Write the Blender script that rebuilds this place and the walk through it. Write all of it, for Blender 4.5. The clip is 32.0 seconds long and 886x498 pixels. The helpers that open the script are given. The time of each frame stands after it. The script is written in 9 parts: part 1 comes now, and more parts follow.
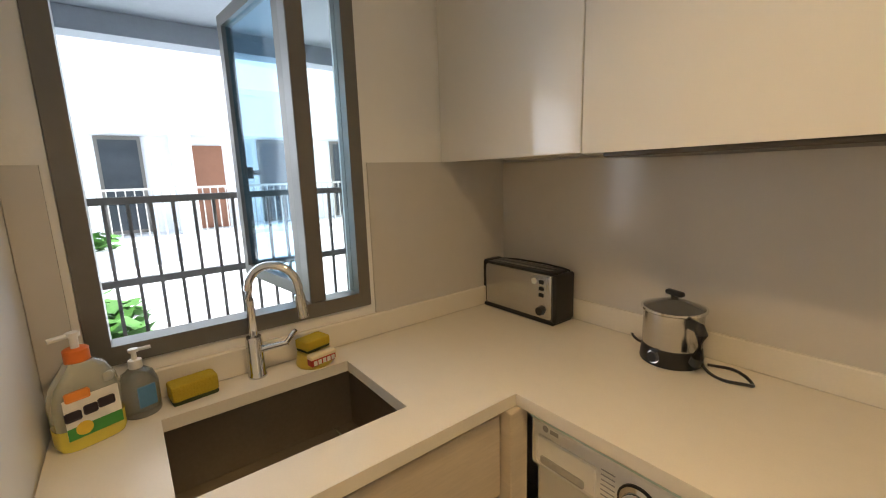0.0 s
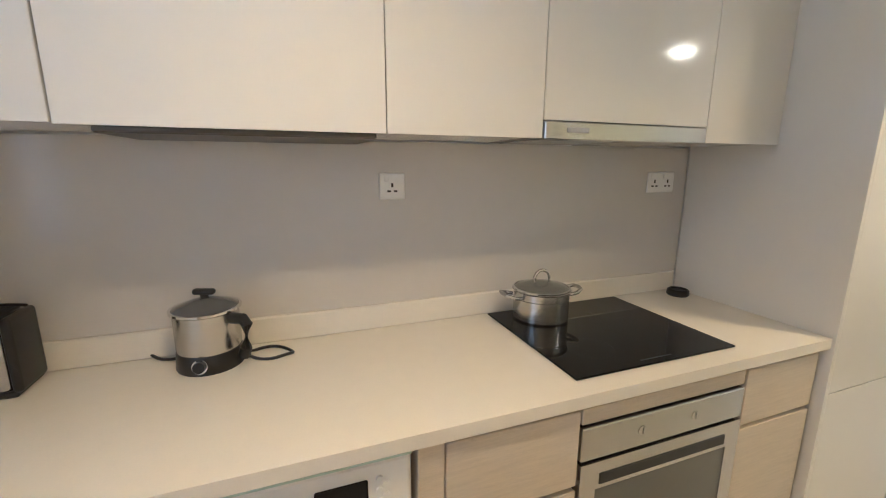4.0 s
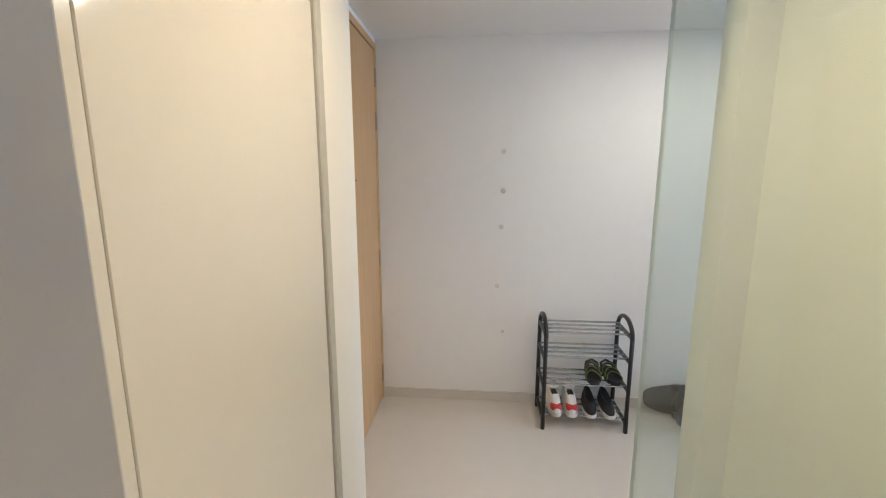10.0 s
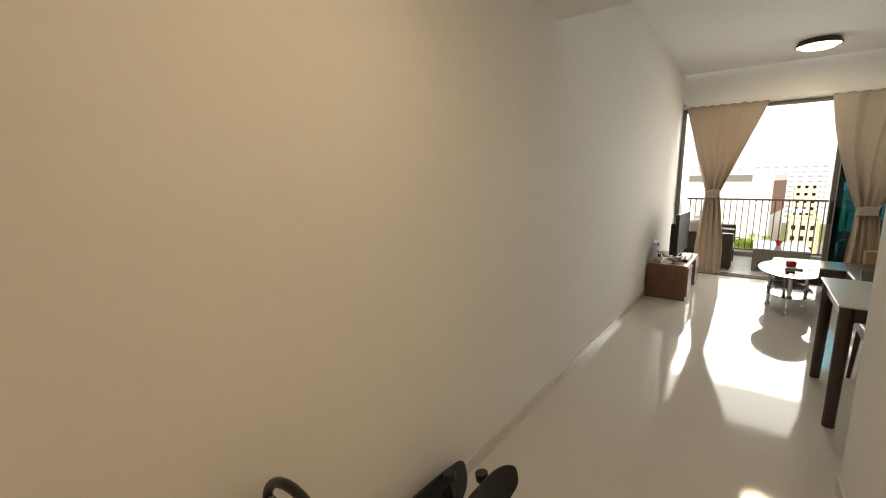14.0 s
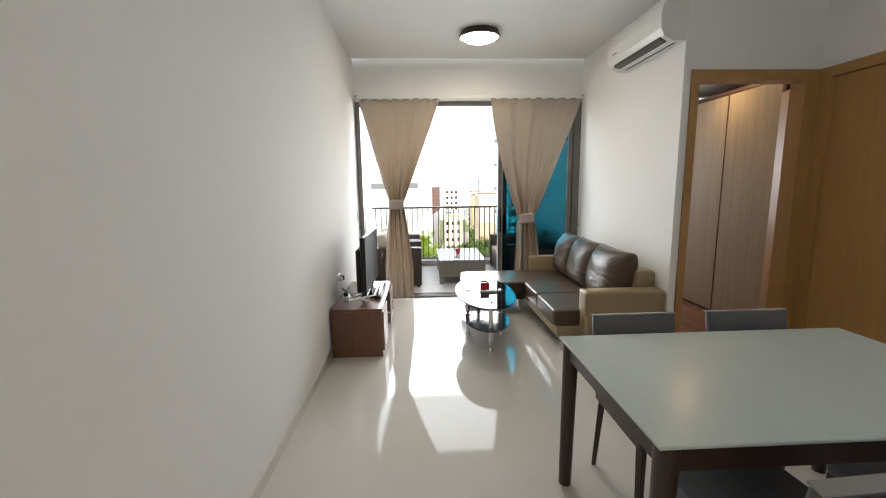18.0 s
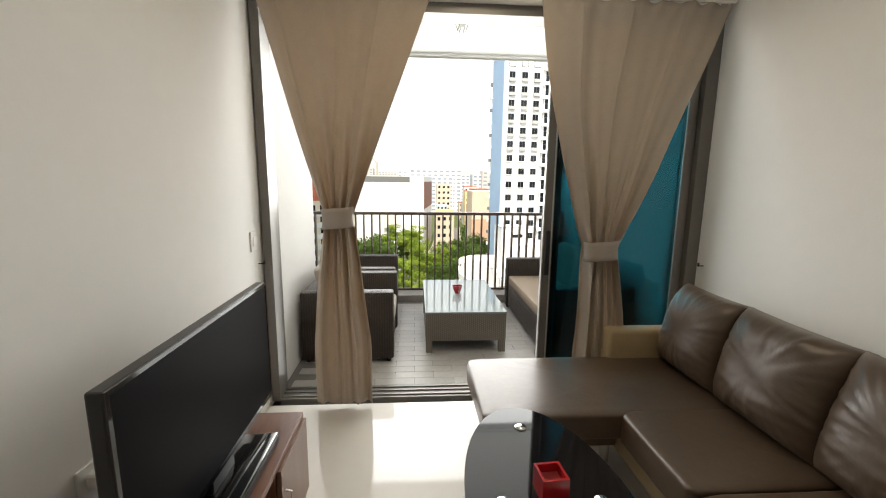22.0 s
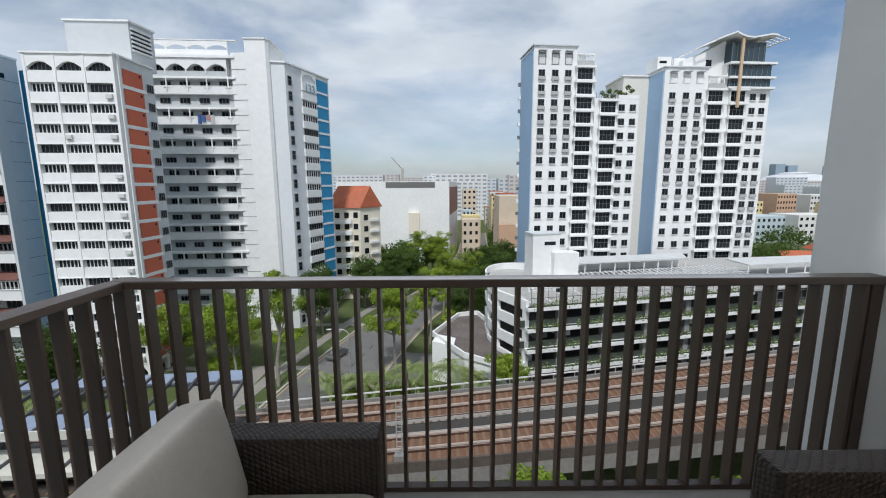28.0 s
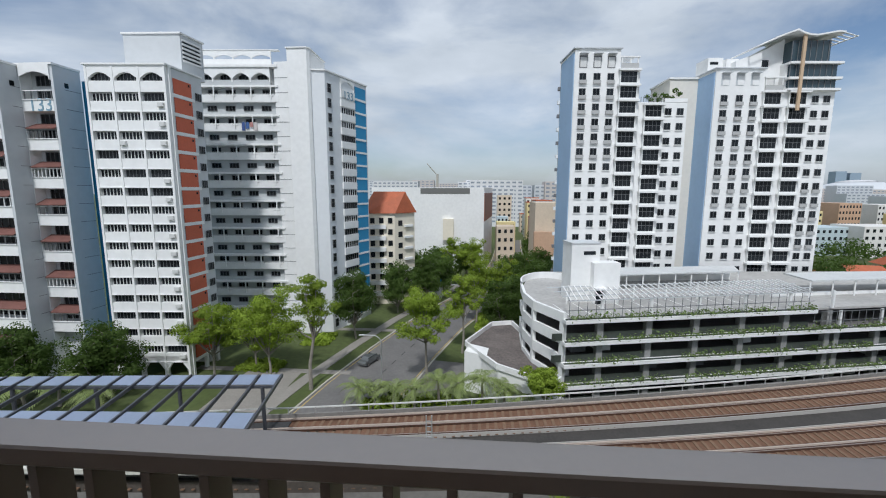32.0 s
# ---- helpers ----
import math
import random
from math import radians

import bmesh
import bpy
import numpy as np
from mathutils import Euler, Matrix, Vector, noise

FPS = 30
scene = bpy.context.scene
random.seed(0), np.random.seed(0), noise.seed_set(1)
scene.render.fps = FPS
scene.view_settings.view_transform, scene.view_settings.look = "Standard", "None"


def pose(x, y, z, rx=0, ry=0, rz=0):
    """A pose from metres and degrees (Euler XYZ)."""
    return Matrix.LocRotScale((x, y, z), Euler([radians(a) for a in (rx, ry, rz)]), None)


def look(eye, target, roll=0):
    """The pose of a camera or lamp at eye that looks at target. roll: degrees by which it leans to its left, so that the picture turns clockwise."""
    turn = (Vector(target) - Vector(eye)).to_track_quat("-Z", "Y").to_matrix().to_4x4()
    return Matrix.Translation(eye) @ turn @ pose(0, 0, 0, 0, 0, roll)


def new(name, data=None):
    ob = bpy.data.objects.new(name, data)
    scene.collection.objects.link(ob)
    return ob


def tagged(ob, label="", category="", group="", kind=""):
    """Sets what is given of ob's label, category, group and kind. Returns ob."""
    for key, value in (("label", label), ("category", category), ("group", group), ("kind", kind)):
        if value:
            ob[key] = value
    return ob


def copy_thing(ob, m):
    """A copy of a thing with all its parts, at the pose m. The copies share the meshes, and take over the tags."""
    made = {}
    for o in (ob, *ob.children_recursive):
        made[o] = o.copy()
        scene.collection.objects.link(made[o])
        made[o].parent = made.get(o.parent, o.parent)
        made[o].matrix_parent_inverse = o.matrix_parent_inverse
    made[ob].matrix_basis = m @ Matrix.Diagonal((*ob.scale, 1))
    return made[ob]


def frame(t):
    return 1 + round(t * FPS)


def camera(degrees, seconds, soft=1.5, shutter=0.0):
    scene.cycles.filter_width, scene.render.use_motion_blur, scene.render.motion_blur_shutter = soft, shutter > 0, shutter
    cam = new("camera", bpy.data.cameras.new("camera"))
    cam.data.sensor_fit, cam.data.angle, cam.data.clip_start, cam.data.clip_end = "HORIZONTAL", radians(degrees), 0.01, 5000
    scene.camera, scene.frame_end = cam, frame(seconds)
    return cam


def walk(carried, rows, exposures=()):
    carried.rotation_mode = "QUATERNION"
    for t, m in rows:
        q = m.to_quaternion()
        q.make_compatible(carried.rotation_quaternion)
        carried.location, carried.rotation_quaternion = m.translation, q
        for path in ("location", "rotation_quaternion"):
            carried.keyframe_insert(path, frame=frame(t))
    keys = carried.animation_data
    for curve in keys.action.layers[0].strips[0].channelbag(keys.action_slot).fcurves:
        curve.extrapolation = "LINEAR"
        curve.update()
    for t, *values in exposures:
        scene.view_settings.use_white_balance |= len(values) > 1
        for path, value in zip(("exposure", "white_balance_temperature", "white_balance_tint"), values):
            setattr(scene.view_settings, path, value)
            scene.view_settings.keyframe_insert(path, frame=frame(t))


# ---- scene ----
cam = camera(94.2, 32.0, 1.1)
# seconds, eye, target, roll
PATH = [
    (0, (3.715, 1.059, 1.485), (5.273, -0.144, 1.13), -1.8),
    (0.5, (3.794, 1.055, 1.465), (5.15, -0.369, 1.097), -1.8),
    (1, (3.875, 1.027, 1.468), (4.987, -0.592, 1.085), -1.8),
    (1.5, (3.929, 1.007, 1.478), (4.735, -0.779, 1.08), -1.9),
    (2, (3.992, 1.001, 1.476), (4.45, -0.906, 1.083), -1.7),
    (2.5, (4.024, 1.005, 1.48), (4.111, -0.953, 1.082), -1.4),
    (3, (4.018, 1.011, 1.47), (3.793, -0.935, 1.069), -0.9),
    (3.5, (4.014, 1.02, 1.46), (3.53, -0.879, 1.063), -0.4),
    (4, (3.999, 1.03, 1.458), (3.314, -0.806, 1.056), 0.2),
    (4.5, (3.972, 1.041, 1.445), (3.121, -0.728, 1.061), 0.4),
    (6.5, (3.753, 1.003, 1.471), (2.383, -0.411, 1.119), 0.6),
    (7, (3.627, 0.956, 1.478), (2.133, -0.328, 1.136), 0.6),
    (7.5, (3.497, 0.92, 1.481), (1.868, -0.189, 1.142), 0.6),
    (8, (3.354, 0.835, 1.489), (1.588, -0.045, 1.164), 0.4),
    (8.5, (3.23, 0.728, 1.499), (1.367, 0.071, 1.185), 0.1),
    (9, (3.093, 0.675, 1.501), (1.172, 0.213, 1.187), 0.0),
    (9.5, (2.877, 0.649, 1.526), (0.928, 0.354, 1.191), -0.1),
    (10, (2.704, 0.667, 1.545), (0.74, 0.494, 1.205), -0.0),
    (10.5, (2.493, 0.647, 1.559), (0.526, 0.589, 1.203), -0.1),
    (11, (2.255, 0.589, 1.551), (0.291, 0.66, 1.182), -0.1),
    (11.5, (2.024, 0.606, 1.536), (0.071, 0.802, 1.155), -0.0),
    (12, (1.8, 0.649, 1.525), (-0.133, 0.992, 1.144), -0.2),
    (12.5, (1.582, 0.689, 1.52), (-0.295, 1.267, 1.14), -0.2),
    (13, (1.395, 0.701, 1.457), (-0.356, 1.622, 1.16), -1.3),
    (13.5, (1.219, 0.87, 1.474), (-0.308, 2.121, 1.157), -1.2),
    (14, (1.049, 1.075, 1.467), (-0.148, 2.643, 1.138), -0.5),
    (14.5, (0.938, 1.27, 1.475), (0.108, 3.061, 1.152), -0.4),
    (15, (0.858, 1.455, 1.479), (0.341, 3.362, 1.164), -0.6),
    (15.5, (0.847, 1.689, 1.462), (0.554, 3.642, 1.148), -0.7),
    (17.5, (0.829, 2.878, 1.473), (0.885, 4.855, 1.177), 0.0),
    (18, (0.827, 3.208, 1.474), (0.919, 5.182, 1.166), -0.8),
    (18.5, (0.797, 3.522, 1.463), (0.909, 5.494, 1.148), 0.2),
    (19, (0.835, 3.856, 1.459), (0.967, 5.826, 1.14), -0.0),
    (19.5, (0.846, 4.195, 1.463), (1.002, 6.163, 1.14), 0.1),
    (20, (0.875, 4.562, 1.452), (1.029, 6.531, 1.138), 0.1),
    (20.5, (0.921, 4.905, 1.455), (1.074, 6.873, 1.13), -0.1),
    (21, (0.943, 5.257, 1.47), (1.098, 7.223, 1.138), 0.4),
    (21.5, (0.956, 5.603, 1.495), (1.092, 7.569, 1.155), 0.1),
    (22, (0.96, 5.945, 1.475), (1.096, 7.912, 1.142), 0.7),
    (22.5, (0.974, 6.252, 1.482), (1.120, 8.218, 1.143), 0.4),
    (23.5, (0.99, 6.923, 1.488), (1.13, 8.887, 1.139), 0.3),
    (24, (1.045, 7.15, 1.515), (1.183, 9.115, 1.169), -0.3),
    (24.5, (1.035, 7.48, 1.514), (1.188, 9.445, 1.174), -0.1),
    (25, (1.045, 7.745, 1.512), (1.195, 9.711, 1.178), -0.3),
    (25.5, (1.085, 8.03, 1.512), (1.214, 9.998, 1.182), -0.4),
    (27.5, (1.017, 9.211, 1.471), (1.039, 11.185, 1.152), -0.4),
    (28, (0.983, 9.465, 1.461), (0.994, 11.44, 1.151), -0.3),
    (28.5, (0.962, 9.674, 1.458), (0.969, 11.651, 1.154), -0.1),
    (29, (0.909, 9.828, 1.457), (0.907, 11.805, 1.155), -0.1),
    (29.5, (0.879, 9.969, 1.44), (0.872, 11.947, 1.144), -0.0),
    (30, (0.881, 10.172, 1.448), (0.872, 12.151, 1.158), 0.0),
    (30.5, (0.877, 10.349, 1.45), (0.87, 12.329, 1.162), 0.3),
    (31, (0.859, 10.45, 1.442), (0.836, 12.429, 1.153), 0.2),
    (31.5, (0.844, 10.535, 1.462), (0.776, 12.512, 1.172), 0.3),
    (32, (0.845, 10.605, 1.476), (0.694, 12.579, 1.195), 0.1),
]
# seconds, stops, kelvin, tint
EXPOSURES = [
    (0, 2.0, 6200, 10), (1, 2.2, 6800, 10), (2, 2.4, 5800, 10), (3, 2.55, 5150, 10), (4, 2.55, 4950, 10), (7, 2.45, 4950, 10),
    (9, 2.4, 4850, 10), (11, 2.45, 4850, 10), (12.2, 2.5, 5650, 10), (13.2, 2.25, 7000, 10), (14, 1.55, 7500, 10), (15, 1.8, 6700, 10),
    (16.5, 1.95, 6500, 10), (18, 1.85, 6400, 10), (20, 1.6, 6500, 10), (21, 1.4, 6700, 10), (22, 1.25, 7000, 10), (23, 1.1, 6800, 10),
    (24, 0.95, 6700, 10), (25, 0.42, 6000, 10), (28, 0.05, 6000, 10), (32, -0.05, 5900, 10),
]
walk(cam, [(t, look(e, g, r)) for t, e, g, r in PATH], EXPOSURES)

# ---- world, sun, large lights ----
world = bpy.data.worlds.new("sky")
scene.world = world
world.use_nodes = True
wn = world.node_tree
for n in list(wn.nodes):
    wn.nodes.remove(n)
SUN_EL, SUN_AZ = radians(54), radians(186)
sky = wn.nodes.new("ShaderNodeTexSky")
sky.sky_type = "NISHITA"
sky.sun_disc = False
sky.sun_elevation = SUN_EL
sky.sun_rotation = SUN_AZ
sky.altitude, sky.air_density, sky.dust_density = 30, 1.0, 1.5
co = wn.nodes.new("ShaderNodeTexCoord")
mp = wn.nodes.new("ShaderNodeMapping")
mp.inputs["Scale"].default_value = (1.0, 1.0, 2.6)
cl = wn.nodes.new("ShaderNodeTexNoise")
cl.inputs["Scale"].default_value, cl.inputs["Detail"].default_value, cl.inputs["Roughness"].default_value = 2.3, 8, 0.55
cl.inputs["Distortion"].default_value = 0.35
ramp = wn.nodes.new("ShaderNodeValToRGB")
ramp.color_ramp.elements[0].position, ramp.color_ramp.elements[1].position = 0.28, 0.58
cl2 = wn.nodes.new("ShaderNodeTexNoise")
cl2.inputs["Scale"].default_value, cl2.inputs["Detail"].default_value = 4.5, 6
ramp2 = wn.nodes.new("ShaderNodeValToRGB")
ramp2.color_ramp.elements[0].position, ramp2.color_ramp.elements[1].position = 0.3, 0.75
ramp2.color_ramp.elements[0].color = (5.2, 5.6, 5.9, 1)
ramp2.color_ramp.elements[1].color = (7.4, 7.7, 7.9, 1)
mixc = wn.nodes.new("ShaderNodeMix")
mixc.data_type = "RGBA"
bg = wn.nodes.new("ShaderNodeBackground")
bg.inputs["Strength"].default_value = 0.10
wo = wn.nodes.new("ShaderNodeOutputWorld")
for a, b in ((co.outputs["Generated"], mp.inputs["Vector"]), (mp.outputs["Vector"], cl.inputs["Vector"]), (mp.outputs["Vector"], cl2.inputs["Vector"]),
             (cl.outputs["Fac"], ramp.inputs["Fac"]), (cl2.outputs["Fac"], ramp2.inputs["Fac"]), (ramp.outputs["Color"], mixc.inputs["Factor"]),
             (sky.outputs["Color"], mixc.inputs["A"]), (ramp2.outputs["Color"], mixc.inputs["B"]), (mixc.outputs["Result"], bg.inputs["Color"]),
             (bg.outputs["Background"], wo.inputs["Surface"])):
    wn.links.new(a, b)


def lamp(name, kind, m, energy, colour, size=0.1, size_y=None, angle=None, spread=180):
    d = bpy.data.lights.new(name, kind)
    d.energy, d.color = energy, colour
    if kind == "SUN":
        d.angle = angle
    elif kind == "AREA":
        d.shape = "RECTANGLE" if size_y else "DISK"
        d.size = size
        d.spread = radians(spread)
        if size_y:
            d.size_y = size_y
    ob = new(name, d)
    ob.matrix_world = m
    return ob


sun_way = Vector((math.sin(SUN_AZ) * math.cos(SUN_EL), math.cos(SUN_AZ) * math.cos(SUN_EL), math.sin(SUN_EL)))
lamp("sun", "SUN", look(sun_way * 50, (0, 0, 0)), 2.7, (1.0, 0.96, 0.9), angle=radians(5))
# daylight that enters by the balcony opening and the kitchen window
lamp("balcony_daylight", "AREA", pose(1.4, 8.75, 1.25, -90, 0, 0), 10, (0.93, 0.97, 1.0), 2.6, 2.3, spread=130)
lamp("balcony_skylight", "AREA", pose(1.24, 11.38, 2.02, -90, 0, 0), 34, (0.95, 0.98, 1.0), 3.0, 1.8, spread=130)
lamp("window_daylight", "AREA", pose(5.3, 0.77, 1.6, 90, 0, 90), 0.45, (0.85, 0.93, 1.0), 0.8, 1.0)
# lamp in an added, unseen bedroom window, then the warm ceiling lamps
lamp("bedroom_daylight", "AREA", pose(4.0, 11.25, 1.65, -90, 0, 0), 12, (0.95, 0.98, 1.0), 1.3, 1.3)
lamp("bedroom_downlight", "AREA", pose(3.78, 7.5, 2.51), 1.0, (1.0, 0.66, 0.31), 0.1)
WARM = (1.0, 0.63, 0.26)
lamp("hall_downlight", "AREA", pose(0.84, 1.80, 2.385), 1.8, (1.0, 0.77, 0.50), 0.12)
lamp("kitchen_downlight", "AREA", pose(2.0, 0.75, 2.385), 1.5, WARM, 0.12, spread=125)
lamp("kitchen_downlight", "AREA", pose(3.9, 0.75, 2.385), 1.5, WARM, 0.12, spread=125)
lamp("living_lamp", "AREA", pose(1.43, 7.6, 2.88), 2.0, (1.0, 0.85, 0.62), 0.38)

# ---- materials ----
MATS = {}


def mat(name, colour, rough=0.5, metal=0.0, vary=0.08, scale=6.0, bump=0.0, bscale=60.0, stretch=(1, 1, 1), spec=0.5, per=0.0, coat=0.0, wear=0.0, trans=0.0, emit=0.0):
    """A surface with variation at two scales, a fine relief, and a little difference from object to object (per)."""
    if name in MATS:
        return MATS[name]
    m = bpy.data.materials.new(name)
    m.use_nodes = True
    nt = m.node_tree
    b = nt.nodes["Principled BSDF"]
    b.inputs["Roughness"].default_value, b.inputs["Metallic"].default_value = rough, metal
    b.inputs["Specular IOR Level"].default_value = spec
    b.inputs["Coat Weight"].default_value = coat
    b.inputs["Coat Roughness"].default_value = 0.05
    b.inputs["Transmission Weight"].default_value = trans
    tc = nt.nodes.new("ShaderNodeTexCoord")
    mp = nt.nodes.new("ShaderNodeMapping")
    mp.inputs["Scale"].default_value = stretch
    nt.links.new(tc.outputs["Object"], mp.inputs["Vector"])
    n1 = nt.nodes.new("ShaderNodeTexNoise")
    n1.inputs["Scale"].default_value, n1.inputs["Detail"].default_value = scale, 5
    n2 = nt.nodes.new("ShaderNodeTexNoise")
    n2.inputs["Scale"].default_value, n2.inputs["Detail"].default_value = scale * 9, 3
    for n in (n1, n2):
        nt.links.new(mp.outputs["Vector"], n.inputs["Vector"])
    add = nt.nodes.new("ShaderNodeMath")
    add.operation = "ADD"
    nt.links.new(n1.outputs["Fac"], add.inputs[0])
    nt.links.new(n2.outputs["Fac"], add.inputs[1])
    val = nt.nodes.new("ShaderNodeMapRange")
    val.inputs["From Min"].default_value, val.inputs["From Max"].default_value = 0.6, 1.4
    val.inputs["To Min"].default_value, val.inputs["To Max"].default_value = 1 - vary, 1 + vary
    nt.links.new(add.outputs[0], val.inputs["Value"])
    out = val.outputs["Result"]
    if per:
        oi = nt.nodes.new("ShaderNodeObjectInfo")
        pr = nt.nodes.new("ShaderNodeMapRange")
        pr.inputs["To Min"].default_value, pr.inputs["To Max"].default_value = 1 - per, 1 + per
        nt.links.new(oi.outputs["Random"], pr.inputs["Value"])
        mul = nt.nodes.new("ShaderNodeMath")
        mul.operation = "MULTIPLY"
        nt.links.new(out, mul.inputs[0])
        nt.links.new(pr.outputs["Result"], mul.inputs[1])
        out = mul.outputs[0]
    sc = nt.nodes.new("ShaderNodeVectorMath")
    sc.operation = "SCALE"
    sc.inputs[0].default_value = colour
    nt.links.new(out, sc.inputs["Scale"])
    nt.links.new(sc.outputs["Vector"], b.inputs["Base Color"])
    if wear:
        rr = nt.nodes.new("ShaderNodeMapRange")
        rr.inputs["From Min"].default_value, rr.inputs["From Max"].default_value = 0.3, 0.7
        rr.inputs["To Min"].default_value, rr.inputs["To Max"].default_value = max(rough - wear, 0.02), rough + wear
        nt.links.new(n1.outputs["Fac"], rr.inputs["Value"])
        nt.links.new(rr.outputs["Result"], b.inputs["Roughness"])
    if bump:
        n3 = nt.nodes.new("ShaderNodeTexNoise")
        n3.inputs["Scale"].default_value, n3.inputs["Detail"].default_value = bscale, 4
        nt.links.new(mp.outputs["Vector"], n3.inputs["Vector"])
        bp = nt.nodes.new("ShaderNodeBump")
        bp.inputs["Strength"].default_value, bp.inputs["Distance"].default_value = bump, 0.01
        nt.links.new(n3.outputs["Fac"], bp.inputs["Height"])
        nt.links.new(bp.outputs["Normal"], b.inputs["Normal"])
    if emit:
        b.inputs["Emission Color"].default_value = (*colour, 1)
        b.inputs["Emission Strength"].default_value = emit
    MATS[name] = m
    return m


def glass(name, colour, rough=0.0, mix=0.03):
    """A thin pane: mostly clear, with a mirror-like gloss."""
    if name in MATS:
        return MATS[name]
    m = bpy.data.materials.new(name)
    m.use_nodes = True
    nt = m.node_tree
    nt.nodes.remove(nt.nodes["Principled BSDF"])
    tr, gl, mx, fr, pw, ml = (nt.nodes.new(k) for k in ("ShaderNodeBsdfTransparent", "ShaderNodeBsdfGlossy", "ShaderNodeMixShader", "ShaderNodeLayerWeight", "ShaderNodeMath", "ShaderNodeMath"))
    tr.inputs["Color"].default_value = (*colour, 1)
    gl.inputs["Roughness"].default_value = rough
    fr.inputs["Blend"].default_value = 0.5
    pw.operation, ml.operation = "POWER", "MULTIPLY_ADD"
    pw.inputs[1].default_value, ml.inputs[1].default_value, ml.inputs[2].default_value = 4.0, 0.5, mix
    nt.links.new(fr.outputs["Facing"], pw.inputs[0])
    nt.links.new(pw.outputs[0], ml.inputs[0])
    nt.links.new(ml.outputs[0], mx.inputs[0])
    nt.links.new(tr.outputs[0], mx.inputs[1])
    nt.links.new(gl.outputs[0], mx.inputs[2])
    nt.links.new(mx.outputs[0], nt.nodes["Material Output"].inputs["Surface"])
    MATS[name] = m
    return m


def weave(name, dark, light, size=0.012):
    """Woven synthetic rattan: strands over and under, in rows."""
    m = bpy.data.materials.new(name)
    m.use_nodes = True
    nt = m.node_tree
    b = nt.nodes["Principled BSDF"]
    b.inputs["Roughness"].default_value = 0.42
    tc = nt.nodes.new("ShaderNodeTexCoord")
    sx = nt.nodes.new("ShaderNodeSeparateXYZ")
    nt.links.new(tc.outputs["Object"], sx.inputs[0])

    def op(kind, a, b_=None):
        n = nt.nodes.new("ShaderNodeMath")
        n.operation = kind
        for i, v in enumerate((a, b_)):
            if v is None:
                continue
            if isinstance(v, (int, float)):
                n.inputs[i].default_value = v
            else:
                nt.links.new(v, n.inputs[i])
        return n.outputs[0]

    k = math.pi / size
    u = op("MULTIPLY", op("ADD", sx.outputs["X"], sx.outputs["Y"]), k)
    v = op("MULTIPLY", op("ADD", sx.outputs["Z"], op("MULTIPLY", op("SUBTRACT", sx.outputs["X"], sx.outputs["Y"]), 0.5)), k)
    h = op("ABSOLUTE", op("MULTIPLY", op("SINE", u), op("SINE", v)))
    hh = op("POWER", h, 0.6)
    mx = nt.nodes.new("ShaderNodeMix")
    mx.data_type = "RGBA"
    mx.inputs["A"].default_value, mx.inputs["B"].default_value = (*dark, 1), (*light, 1)
    nt.links.new(hh, mx.inputs["Factor"])
    nt.links.new(mx.outputs["Result"], b.inputs["Base Color"])
    bp = nt.nodes.new("ShaderNodeBump")
    bp.inputs["Strength"].default_value, bp.inputs["Distance"].default_value = 0.9, 0.004
    nt.links.new(hh, bp.inputs["Height"])
    nt.links.new(bp.outputs["Normal"], b.inputs["Normal"])
    MATS[name] = m
    return m


WALL = mat("wall_paint", (0.86, 0.85, 0.83), 0.8, spec=0.2, vary=0.015, scale=1.5, bump=0.05, bscale=90)
CEIL = mat("ceiling_paint", (0.86, 0.86, 0.85), 0.8, spec=0.2, vary=0.01, scale=2, bump=0.04, bscale=120)
FLOOR = mat("polished_tile", (0.66, 0.63, 0.58), 0.06, vary=0.025, scale=1.2, spec=0.5, per=0.012, wear=0.015)
BASE = mat("skirting", (0.66, 0.63, 0.58), 0.3, vary=0.03)
DECK = mat("balcony_tile", (0.47, 0.45, 0.43), 0.35, vary=0.10, scale=3, bump=0.08, bscale=50, per=0.08)
GROUT = mat("grout", (0.20, 0.19, 0.18), 0.9, vary=0.1)
SPLASH = mat("backsplash", (0.60, 0.575, 0.54), 0.16, vary=0.02, scale=2)
QUARTZ = mat("quartz_top", (0.80, 0.76, 0.68), 0.22, vary=0.02, scale=20)
GLOSSW = mat("gloss_white_laminate", (0.76, 0.74, 0.70), 0.11, vary=0.01, scale=2, coat=0.3)
LAMI = mat("pale_wood_laminate", (0.62, 0.54, 0.43), 0.4, vary=0.10, scale=5, stretch=(1, 1, 14), bump=0.05, bscale=40)
LAMIH = mat("pale_wood_laminate_level", (0.62, 0.54, 0.43), 0.4, vary=0.10, scale=5, stretch=(2, 2, 26), bump=0.05, bscale=40)
STEEL = mat("brushed_steel", (0.56, 0.55, 0.53), 0.26, 1.0, vary=0.06, scale=8, stretch=(1, 1, 14), bump=0.02, bscale=90)
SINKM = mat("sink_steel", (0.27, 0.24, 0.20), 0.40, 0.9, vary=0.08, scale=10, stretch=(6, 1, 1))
CHROME = mat("chrome", (0.75, 0.75, 0.75), 0.06, 1.0, vary=0.02)
ALU = mat("bronze_aluminium", (0.17, 0.16, 0.145), 0.38, 0.3, vary=0.05, scale=5)
RAILM = mat("railing_paint", (0.085, 0.058, 0.043), 0.38, 0.0, vary=0.06, scale=8)
BLACK = mat("black_plastic", (0.016, 0.016, 0.017), 0.35, vary=0.1)
BLACKG = mat("black_glass", (0.006, 0.006, 0.007), 0.04, vary=0.0, spec=0.3)
WHITEP = mat("white_plastic", (0.80, 0.79, 0.76), 0.3, vary=0.02)
